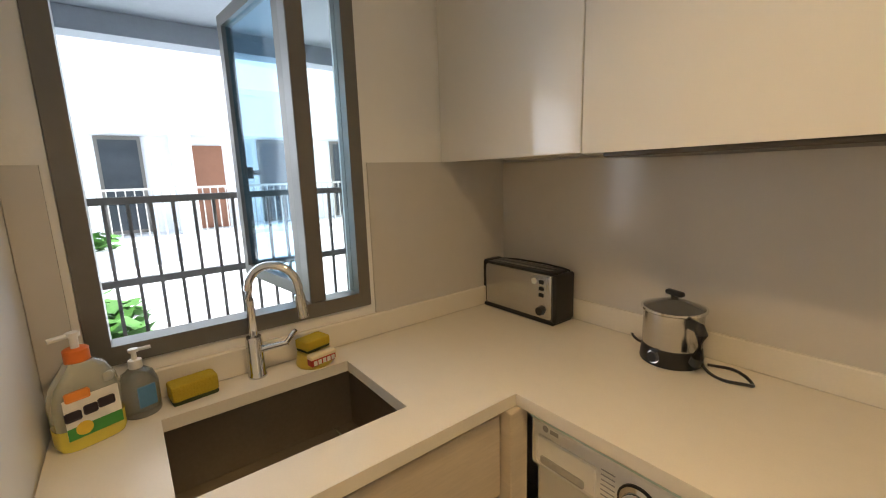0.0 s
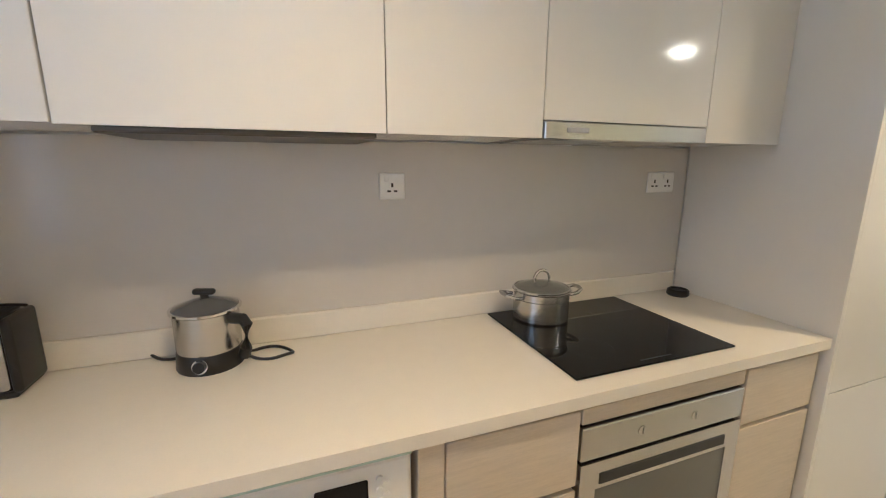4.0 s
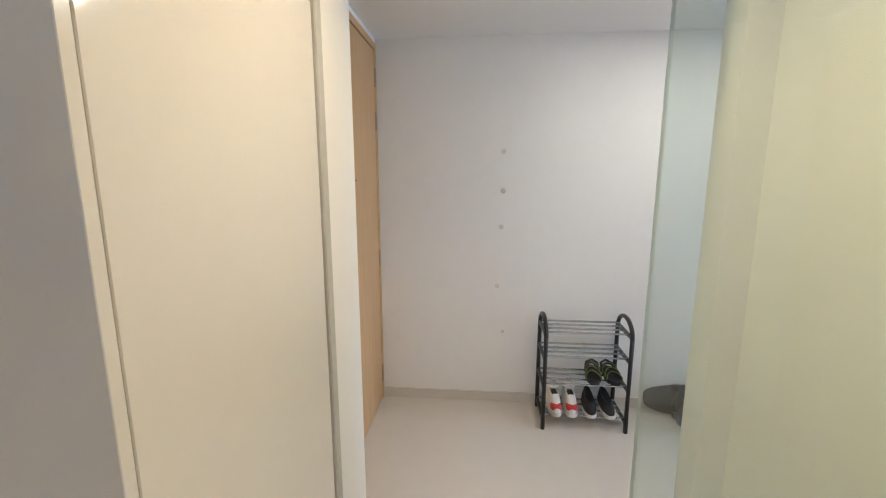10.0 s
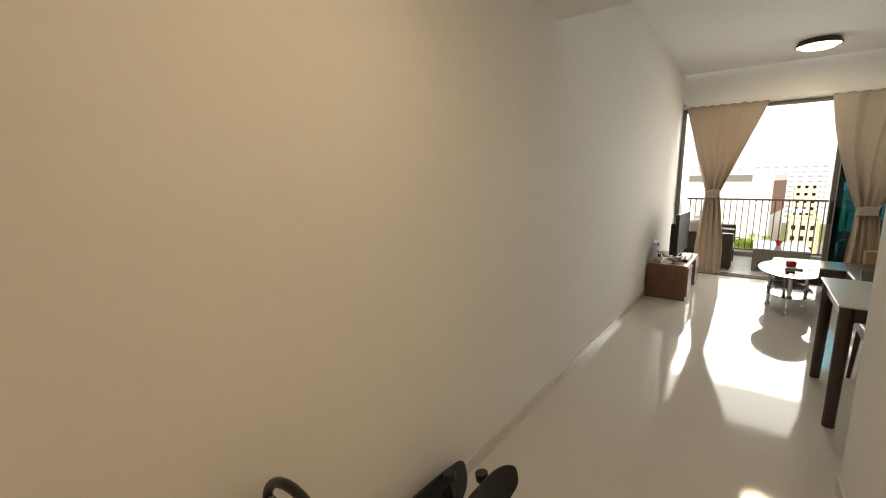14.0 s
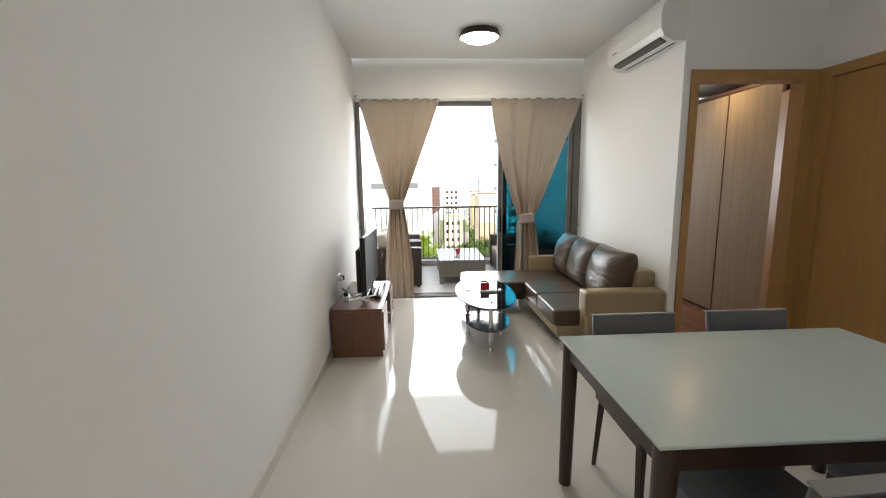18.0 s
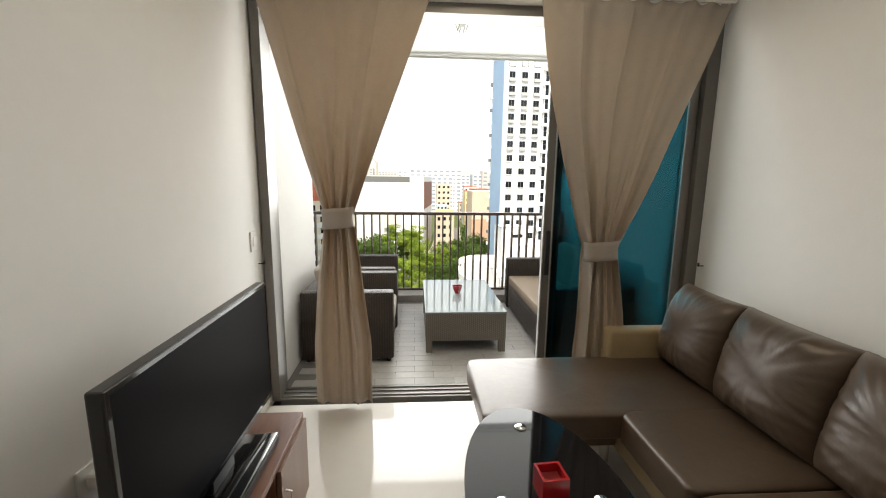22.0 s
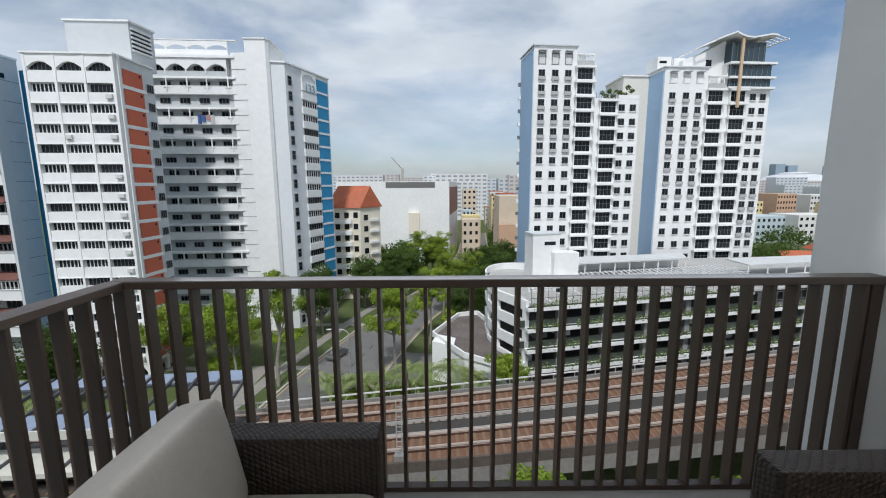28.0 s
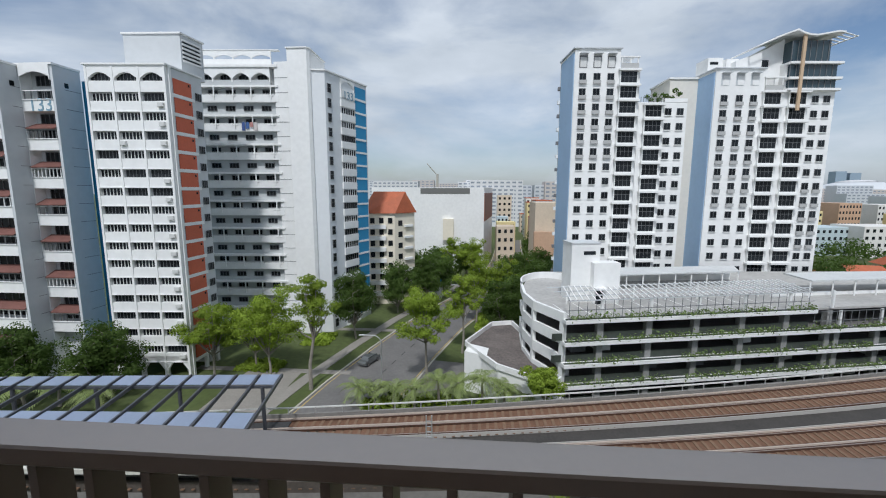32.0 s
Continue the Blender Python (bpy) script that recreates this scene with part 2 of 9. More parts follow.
OAK = mat("oak_veneer", (0.55, 0.345, 0.155), 0.42, vary=0.14, scale=4, stretch=(7, 7, 0.6), bump=0.03, bscale=30)
OAKD = mat("door_oak", (0.42, 0.235, 0.085), 0.4, vary=0.14, scale=4, stretch=(7, 7, 0.6), bump=0.03, bscale=30)
WALNUT = mat("walnut", (0.185, 0.085, 0.052), 0.34, vary=0.22, scale=3, stretch=(5, 0.8, 8), bump=0.02, bscale=30)
WALNUTX = mat("walnut_upright", (0.185, 0.085, 0.052), 0.34, vary=0.22, scale=3, stretch=(7, 7, 0.8), bump=0.02, bscale=30)
WENGE = mat("wenge_wood", (0.045, 0.026, 0.020), 0.34, vary=0.2, scale=5, stretch=(7, 7, 0.8))
LEATHB = mat("brown_leather", (0.085, 0.056, 0.036), 0.33, vary=0.14, scale=5, bump=0.14, bscale=11)
LEATHT = mat("tan_leather", (0.36, 0.27, 0.15), 0.40, vary=0.07, scale=5, bump=0.10, bscale=70)
FROST = mat("frosted_glass_top", (0.52, 0.58, 0.55), 0.24, vary=0.03, spec=0.4)
CURT = mat("curtain_cloth", (0.47, 0.42, 0.365), 0.6, vary=0.08, scale=14, bump=0.10, bscale=240, trans=0.0)
nt = CURT.node_tree
tl, mx = nt.nodes.new("ShaderNodeBsdfTranslucent"), nt.nodes.new("ShaderNodeMixShader")
tl.inputs["Color"].default_value, mx.inputs[0].default_value = (0.62, 0.47, 0.31, 1), 0.24
nt.links.new(nt.nodes["Principled BSDF"].outputs[0], mx.inputs[1])
nt.links.new(tl.outputs[0], mx.inputs[2])
nt.links.new(mx.outputs[0], nt.nodes["Material Output"].inputs["Surface"])
CUSH = mat("beige_cushion", (0.40, 0.36, 0.31), 0.8, vary=0.06, scale=8, bump=0.10, bscale=200)
CUSHB = mat("brown_cushion", (0.29, 0.225, 0.165), 0.8, vary=0.06, scale=8, bump=0.10, bscale=200)
RATTAN = weave("rattan", (0.008, 0.005, 0.004), (0.058, 0.040, 0.031), 0.02)
RATTANT = weave("pale_rattan", (0.12, 0.105, 0.088), (0.27, 0.24, 0.205), 0.018)
RED = mat("red_ceramic", (0.42, 0.012, 0.018), 0.18, vary=0.05, coat=0.4)
CLEAR = glass("clear_glass", (0.94, 0.97, 0.96), 0.0, 0.02)
GREENG = glass("green_glass", (0.92, 0.965, 0.945), 0.02, 0.03)
TEALG = glass("teal_tinted_glass", (0.07, 0.30, 0.36), 0.0, 0.03)
GEDGE = mat("glass_edge", (0.02, 0.09, 0.075), 0.1, vary=0.1)



# ---- builders ----
def part(name, bm, material, parent=None, label="", smooth=False):
    """Links a bmesh as one mesh object, in its parent's own axes."""
    me = bpy.data.meshes.new(name)
    bmesh.ops.recalc_face_normals(bm, faces=bm.faces)
    bm.to_mesh(me)
    bm.free()
    for mm in (material if isinstance(material, (list, tuple)) else [material]):
        me.materials.append(mm)
    if smooth:
        for p in me.polygons:
            p.use_smooth = True
        me.set_sharp_from_angle(angle=radians(38))
    ob = new(name, me)
    ob.parent = parent
    if label:
        ob["label"] = label
    return ob


def alike(name, ob, x, y, z, rz=0.0, parent=None, s=None):
    """Another piece on the same mesh."""
    o = new(name, ob.data)
    o.parent = parent if parent else ob.parent
    o.location, o.rotation_euler = (x, y, z), (0, 0, rz)
    if s:
        o.scale = s
    return o


def thing(name, label, category, at=(0, 0, 0), rz=0.0, group="", kind=""):
    e = new(name)
    e.empty_display_size = 0.1
    e.location, e.rotation_euler = at, (0, 0, radians(rz))
    return tagged(e, label, category, group, kind)


def bx(x0, x1, y0, y1, z0, z1, bevel=0.0, bm=None, seg=1):
    bm = bm or bmesh.new()
    r = bmesh.ops.create_cube(bm, size=1.0, matrix=Matrix.Translation(((x0 + x1) / 2, (y0 + y1) / 2, (z0 + z1) / 2)) @ Matrix.Diagonal((abs(x1 - x0), abs(y1 - y0), abs(z1 - z0), 1)))
    if bevel:
        es = {e for v in r["verts"] for e in v.link_edges}
        bmesh.ops.bevel(bm, geom=list(es), offset=bevel, segments=seg, affect="EDGES", profile=0.5)
    return bm


def rod(p0, p1, r, seg=12, r2=None, bm=None, caps=True):
    bm = bm or bmesh.new()
    p0, p1 = Vector(p0), Vector(p1)
    d = p1 - p0
    m = Matrix.Translation((p0 + p1) / 2) @ d.to_track_quat("Z", "Y").to_matrix().to_4x4()
    bmesh.ops.create_cone(bm, cap_ends=caps, segments=seg, radius1=r, radius2=r if r2 is None else r2, depth=d.length, matrix=m)
    return bm


def lathe(profile, seg=28, bm=None, at=(0, 0, 0)):
    """Turns (radius, height) pairs about an upright axis."""
    bm = bm or bmesh.new()
    rings = []
    for r, z in profile:
        if r < 1e-5:
            rings.append([bm.verts.new((at[0], at[1], at[2] + z))])
        else:
            rings.append([bm.verts.new((at[0] + r * math.cos(2 * math.pi * i / seg), at[1] + r * math.sin(2 * math.pi * i / seg), at[2] + z)) for i in range(seg)])
    for a, b in zip(rings, rings[1:]):
        for i in range(seg):
            j = (i + 1) % seg
            f = [a[i % len(a)], a[j % len(a)], b[j % len(b)], b[i % len(b)]]
            u = []
            for v in f:
                if v not in u:
                    u.append(v)
            if len(u) > 2:
                bm.faces.new(u)
    return bm


def tube(points, r, seg=8, bm=None, closed=False):
    """A round tube along points."""
    bm = bm or bmesh.new()
    P = [Vector(p) for p in points]
    n = len(P)
    rings = []
    up = Vector((0, 0, 1))
    for i, p in enumerate(P):
        a = P[(i - 1) % n] if (closed or i > 0) else P[i]
        b = P[(i + 1) % n] if (closed or i < n - 1) else P[i]
        d = (b - a).normalized()
        s = d.cross(up)
        if s.length < 1e-3:
            s = d.cross(Vector((0, 1, 0)))
        s.normalize()
        t = s.cross(d)
        rings.append([bm.verts.new(p + (s * math.cos(2 * math.pi * k / seg) + t * math.sin(2 * math.pi * k / seg)) * r) for k in range(seg)])
    pairs = list(zip(rings, rings[1:])) + ([(rings[-1], rings[0])] if closed else [])
    for a, b in pairs:
        for k in range(seg):
            bm.faces.new((a[k], a[(k + 1) % seg], b[(k + 1) % seg], b[k]))
    if not closed:
        bm.faces.new(rings[0])
        bm.faces.new(rings[-1])
    return bm


def arc(c, r, a0, a1, n, plane="xz"):
    out = []
    for i in range(n + 1):
        a = radians(a0 + (a1 - a0) * i / n)
        u, v = r * math.cos(a), r * math.sin(a)
        out.append({"xz": (c[0] + u, c[1], c[2] + v), "yz": (c[0], c[1] + u, c[2] + v), "xy": (c[0] + u, c[1] + v, c[2])}[plane])
    return out


def puff(cx, cy, cz, sx, sy, sz, e1=0.35, e2=0.35, nu=28, nv=18, wrinkle=0.0, seed=0.0, bm=None, m=None, freq=7.0):
    """A stuffed cushion: a soft-edged box with creases."""
    bm = bm or bmesh.new()
    sg = lambda w, e: math.copysign(abs(w) ** e, w)
    rows = []
    for j in range(nv + 1):
        ph = -math.pi / 2 + math.pi * j / nv
        row = []
        for i in range(nu):
            th = 2 * math.pi * i / nu
            p = Vector((sg(math.cos(ph), e1) * sg(math.cos(th), e2) * sx / 2, sg(math.cos(ph), e1) * sg(math.sin(th), e2) * sy / 2, sg(math.sin(ph), e1) * sz / 2))
            if wrinkle:
                q = p * freq + Vector((seed, seed * 1.7, -seed))
                d = noise.noise(q) + 0.5 * noise.noise(q * 2.3) - abs(noise.noise(q * Vector((1.5, 1.5, 0.6)))) * 0.8
                p += p.normalized() * d * wrinkle
            p = (m @ p) if m else p
            row.append(bm.verts.new(p + Vector((cx, cy, cz))))
        rows.append(row)
    for a, b in zip(rows, rows[1:]):
        for i in range(nu):
            bm.faces.new((a[i], a[(i + 1) % nu], b[(i + 1) % nu], b[i]))
    bmesh.ops.remove_doubles(bm, verts=rows[0] + rows[-1], dist=1e-4)
    return bm


def prism(pts, z0, z1, bm=None):
    """An upright slab on a plan outline."""
    bm = bm or bmesh.new()
    lo, hi = [bm.verts.new((x, y, z0)) for x, y in pts], [bm.verts.new((x, y, z1)) for x, y in pts]
    bm.faces.new(lo)
    bm.faces.new(hi)
    for i in range(len(pts)):
        j = (i + 1) % len(pts)
        bm.faces.new((lo[i], lo[j], hi[j], hi[i]))
    return bm


def structure(name, bm, material, label="", category="", smooth=False):
    return tagged(part(name, bm, material, None, "", smooth), label, category, "", "structure")


def joined(*boxes):
    bm = bmesh.new()
    for b in boxes:
        bx(*b, bm=bm)
    return bm

# ---- the flat: floors, walls, ceilings ----
H1, H2 = 2.40, 2.99        # ceiling of hall and kitchen; of the living room
XE, XK, YW = 2.87, 5.05, 8.55  # living room's east wall, kitchen's window wall, balcony door line
floor = structure("floor", joined((-0.2, 5.24, -0.6, 8.50, -0.25, 0.0), (5.24, 5.4, 3.6, 8.5, -0.25, 0.0)), FLOOR, "polished pale stone floor", "floor")
structure("ceiling", joined((-0.2, 5.4, -0.6, 3.6, H1, H1 + 0.14)), CEIL, "low white plaster ceiling of the hall", "ceiling")
structure("ceiling_living", joined((-0.2, 7.6, 3.6, 8.5, H2, H2 + 0.14), (-0.2, 5.4, 3.48, 3.6, H1 + 0.14, H2 + 0.14)), CEIL, "white plaster ceiling of the living room", "ceiling")
structure("wall_west", joined((-0.2, 0, -0.6, YW, 0, H2)), WALL, "long white painted wall", "wall")
# hall's south wall, with the entry door's opening
structure("wall_south", joined((1.14, 1.62, -0.15, 0, 0, H1), (0, 1.14, -0.15, 0, 2.37, H1)), WALL, "white wall round the entry door", "wall")
structure("wall_kitchen_back", joined((1.62, 5.2, -0.48, -0.33, 0, H1), (1.62, 1.72, -0.33, 0.30, 0, H1), (1.5, 1.62, 0, 0.30, 0, H1)), WALL, "white kitchen wall with a jamb", "wall")
structure("wall_kitchen_north", joined((1.48, 4.3, 1.33, 1.45, 0, H1), (4.3, 5.2, 1.27, 1.45, 0, H1)), WALL, "white kitchen wall", "wall")
structure("wall_corridor", joined((1.48, 1.6, 1.45, 3.6, 0, H1)), WALL, "white corridor wall", "wall")
structure("wall_dining_south", joined((1.6, 5.4, 3.48, 3.6, 0, H1), (1.6, 1.72, 1.45, 3.48, 0, H1)), WALL, "white dining wall", "wall")
# kitchen window wall: opening y 0.377..1.18, z 1.02..2.2
structure("wall_window", joined((XK, XK + 0.18, -0.33, 0.377, 0, H1), (XK, XK + 0.18, 1.18, 1.45, 0, H1), (XK, XK + 0.18, 0.377, 1.18, 0, 1.02), (XK, XK + 0.18, 0.377, 1.18, 2.2, H1)), WALL, "white wall round the kitchen window", "wall")
# living room east wall, bedroom door wall, dining east wall
structure("wall_east", joined((XE, XE + 0.12, 6.60, YW, 0, H2)), WALL, "white wall behind the sofa", "wall")
structure("wall_bedroom", joined((XE, 2.93, 6.48, 6.60, 0, H2), (3.92, 4.1, 6.48, 6.60, 0, H2), (2.93, 3.92, 6.48, 6.60, 2.33, H2)), WALL, "white wall round the bedroom door", "wall")
structure("wall_dining_east", joined((3.98, 4.1, 3.6, 5.42, 0, H2), (3.98, 4.1, 5.42, 6.42, 2.33, H2), (3.98, 4.1, 6.42, 6.48, 0, H2)), WALL, "white wall of the dining corner", "wall")
structure("wall_bath", joined((4.1, 5.4, 3.6, 3.7, 0, H2), (5.3, 5.4, 3.7, 6.48, 0, H2), (4.1, 5.4, 6.48, 6.6, 0, H2)), WALL, "plain white wall", "wall")
# bedroom behind the door
structure("wall_bedroom_east", joined((5.4, 5.52, 6.6, 11.2, 0, H2), (XE + 0.12, 3.3, 11.2, 11.3, 0, H2), (4.7, 5.52, 11.2, 11.3, 0, H2), (3.3, 4.7, 11.2, 11.3, 0, 0.95), (3.3, 4.7, 11.2, 11.3, 2.35, H2)), WALL, "plain bedroom wall", "wall")
structure("ceiling_bedroom", joined((XE, 5.6, 8.5, 11.3, H2, H2 + 0.14)), CEIL, "white bedroom ceiling", "ceiling")
structure("ceiling_wardrobe", joined((2.95, 5.4, 6.61, 8.5, 2.52, 2.60)), CEIL, "lower white ceiling over the wardrobe", "ceiling")
# window wall of the living room: lintel
structure("wall_north", joined((0, XE + 0.12, YW, YW + 0.2, 2.50, H2 + 0.1)), WALL, "white lintel above the balcony door", "wall")
# balcony
structure("balcony_slab", joined((-0.55, 3.1, 8.50, 11.26, -0.28, -0.045)), GROUT, "concrete balcony slab", "floor")
structure("wall_balcony_west", joined((-0.45, 0, YW, 9.92, -0.045, 3.0)), WALL, "white balcony side wall", "wall")
structure("wall_balcony_east", joined((2.90, 3.15, YW + 0.0, 11.55, -0.045, 3.0)), WALL, "white balcony side wall", "wall")
structure("ceiling_balcony", joined((-0.55, 3.15, YW + 0.2, 11.42, 3.0, 3.2), (-0.55, 3.15, 11.3, 11.42, 2.97, 3.0)), CEIL, "white balcony ceiling", "ceiling")
structure("kerb", joined((-0.46, 2.90, 10.945, 11.26, -0.045, 0.04), (-0.46, -0.20, 9.92, 10.945, -0.045, 0.04)), mat("kerb_paint", (0.36, 0.34, 0.32), 0.6), "low grey balcony kerb", "kerb")
# the block's own mass, out of sight below and above
# unseen side masses added; their height sets how far the shadow reaches
structure("own_block", joined((-60, -0.6, -12, 8.2, -28, 3.6), (-0.6, 5.24, -12, -0.7, -28, 3.6), (-0.6, 5.24, -0.7, 8.2, 3.3, 3.6), (-0.6, 5.24, -0.7, 8.2, -28, -0.4), (20, 75, -12, 8.2, -28, 3.6)), mat("block_wall", (0.62, 0.62, 0.60), 0.7, vary=0.05, scale=0.3), "the block that the flat belongs to", "building")

# ---- kitchen ----
CT = 0.90  # worktop height
# worktop round the sink's cut-out
wt = thing("worktop", "cream quartz worktop with a low upstand along the walls", "worktop", (0, 0, 0))
for b in ((2.352, 4.41, -0.33, 0.29), (4.41, 4.55, -0.33, 1.265), (4.55, 4.905, -0.33, 0.548), (4.55, 4.905, 1.052, 1.265), (4.905, 5.048, -0.33, 1.265)):
    part("slab", bx(*b, 0.865, CT), QUARTZ, wt)
part("upstand", bx(2.37, 5.03, -0.328, -0.308, CT, 0.985, 0.004), QUARTZ, wt)
part("upstand", bx(5.028, 5.047, -0.308, 1.262, CT, 0.985, 0.004), QUARTZ, wt)
# backsplash panels
structure("wall_splash_back", joined((2.352, 5.046, -0.329, -0.322, 0.985, 1.53)), SPLASH, "glossy grey-beige backsplash panel", "backsplash")
structure("wall_splash_window", joined((5.04, 5.0485, -0.322, 0.36, 0.985, 1.535), (5.04, 5.0485, 1.197, 1.268, 0.985, 1.535)), SPLASH, "glossy grey-beige backsplash panel", "backsplash")


def sink():
    t = thing("sink", "undermounted brushed steel kitchen sink", "sink", (4.7275, 0.80, 0.68))
    w, d, h, k = 0.3555 / 2 + 0.004, 0.504 / 2 + 0.004, 0.185, 0.006
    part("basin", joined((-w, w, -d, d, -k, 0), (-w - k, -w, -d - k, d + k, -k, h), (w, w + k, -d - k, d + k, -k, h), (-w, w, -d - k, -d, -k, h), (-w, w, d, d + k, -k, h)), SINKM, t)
    part("drain", lathe([(0.0, 0.002), (0.03, 0.002), (0.042, 0.005), (0.045, 0.001)], 24), CHROME, t, "round chrome drain", True)
    part("crease", bx(-w, w, -d + 0.06, -d + 0.066, 0, 0.003), CHROME, t)


sink()


def tap():
    t = thing("tap", "chrome gooseneck kitchen tap with a side lever", "tap", (4.99, 0.80, CT), 236)
    part("base", lathe([(0, 0), (0.027, 0), (0.027, 0.008), (0.024, 0.012), (0.024, 0.12), (0.021, 0.128), (0, 0.128)]), CHROME, t, "", True)
    pts = [(0, 0, 0.12), (0, 0, 0.24)] + arc((0.072, 0, 0.27), 0.072, 180, 10, 16) + [(0.148, 0, 0.24)]
    part("spout", tube(pts, 0.0125, 12), CHROME, t, "", True)
    part("nozzle", rod((0.146, 0, 0.25), (0.152, 0, 0.18), 0.0155, 16), CHROME, t, "", True)
    lv = part("lever", rod((0.015, 0.0, 0.085), (0.095, 0.012, 0.098), 0.011, 12, 0.008), CHROME, t, "", True)
    part("grip", rod((0.09, 0.012, 0.098), (0.12, 0.016, 0.135), 0.008, 10, 0.006), CHROME, lv, "", True)


tap()


def front(name, x0, x1, z0, z1, parent, m=LAMIH, y=0.272):
    return part(name, bx(x0, x1, y - 0.018, y, z0, z1, 0.002), m, parent)


def base_units():
    u = thing("drawer_unit", "pale wood kitchen drawer unit below the worktop", "cabinet", (0, 0, 0))
    part("body", bx(3.337, 3.708, -0.30, 0.252, 0.10, 0.862), LAMI, u)
    front("drawer", 3.339, 3.706, 0.625, 0.845, u)
    front("drawer", 3.339, 3.706, 0.37, 0.61, u)
    front("drawer", 3.339, 3.706, 0.11, 0.355, u)
    part("plinth", bx(3.337, 3.708, -0.30, 0.21, 0.0, 0.10), LAMI, u)
    u = thing("corner_cabinet", "narrow pale wood kitchen base unit", "cabinet", (0, 0, 0))
    part("body", bx(2.37, 2.719, -0.30, 0.252, 0.10, 0.862), LAMI, u)
    front("drawer", 2.372, 2.717, 0.655, 0.845, u)
    front("door", 2.372, 2.717, 0.11, 0.64, u)
    part("plinth", bx(2.37, 2.719, -0.30, 0.21, 0.0, 0.10), LAMI, u)
    u = thing("side_panel", "pale wood panel beside the washing machine", "panel", (0, 0, 0))
    part("board", bx(3.71, 3.772, -0.30, 0.272, 0.0, 0.862, 0.002), LAMI, u)
    u = thing("sink_cabinet", "pale wood kitchen unit below the sink", "cabinet", (0, 0, 0))
    part("body", joined((4.445, 5.03, 0.36, 1.255, 0.10, 0.62), (4.445, 4.50, 0.30, 1.255, 0.10, 0.862), (4.445, 5.03, 1.1, 1.255, 0.62, 0.862)), LAMI, u)
    for z0, z1 in ((0.605, 0.845), (0.36, 0.59), (0.11, 0.345)):
        part("drawer", bx(4.426, 4.444, 0.335, 1.255, z0, z1, 0.002), LAMIH, u)
    part("post", bx(4.392, 4.444, 0.262, 0.330, 0.0, 0.862, 0.003), LAMI, u)
    part("plinth", bx(4.50, 5.03, 0.30, 1.255, 0.0, 0.10), LAMI, u)


base_units()


def oven():
    t = thing("oven", "built-in steel oven with a dark glass door below the hob", "oven", (3.0275, 0, 0))
    part("filler", bx(-0.303, 0.303, 0.252, 0.27, 0.80, 0.848, 0.002), LAMIH, t, "pale wood filler board")
    part("body", bx(-0.303, 0.303, -0.28, 0.252, 0.10, 0.86), BLACK, t)
    part("control_panel", bx(-0.303, 0.303, 0.252, 0.274, 0.692, 0.79, 0.003), STEEL, t)
    for x in (0.10, -0.10):
        k = part("knob", lathe([(0, 0), (0.014, 0), (0.014, 0.0015), (0.012, 0.003), (0, 0.003)]), STEEL, t, "", True)
        k.matrix_basis = pose(x, 0.274, 0.742, -90)
        part("pointer", bx(-0.0015, 0.0015, -0.009, 0.009, 0.0028, 0.0034), BLACK, k)
    d = part("door", joined((-0.303, 0.303, 0.252, 0.276, 0.60, 0.684), (-0.303, -0.25, 0.252, 0.276, 0.12, 0.60), (0.25, 0.303, 0.252, 0.276, 0.12, 0.60), (-0.25, 0.25, 0.252, 0.276, 0.12, 0.17)), STEEL, t)
    part("window", bx(-0.25, 0.25, 0.255, 0.272, 0.17, 0.60), mat("oven_glass", (0.10, 0.105, 0.095), 0.06, vary=0.02, coat=0.4), d)
    part("grip_slot", bx(-0.24, 0.24, 0.272, 0.279, 0.612, 0.648, 0.003), BLACK, d)
    part("plinth", bx(-0.303, 0.303, -0.28, 0.21, 0.0, 0.10), LAMI, t)


oven()


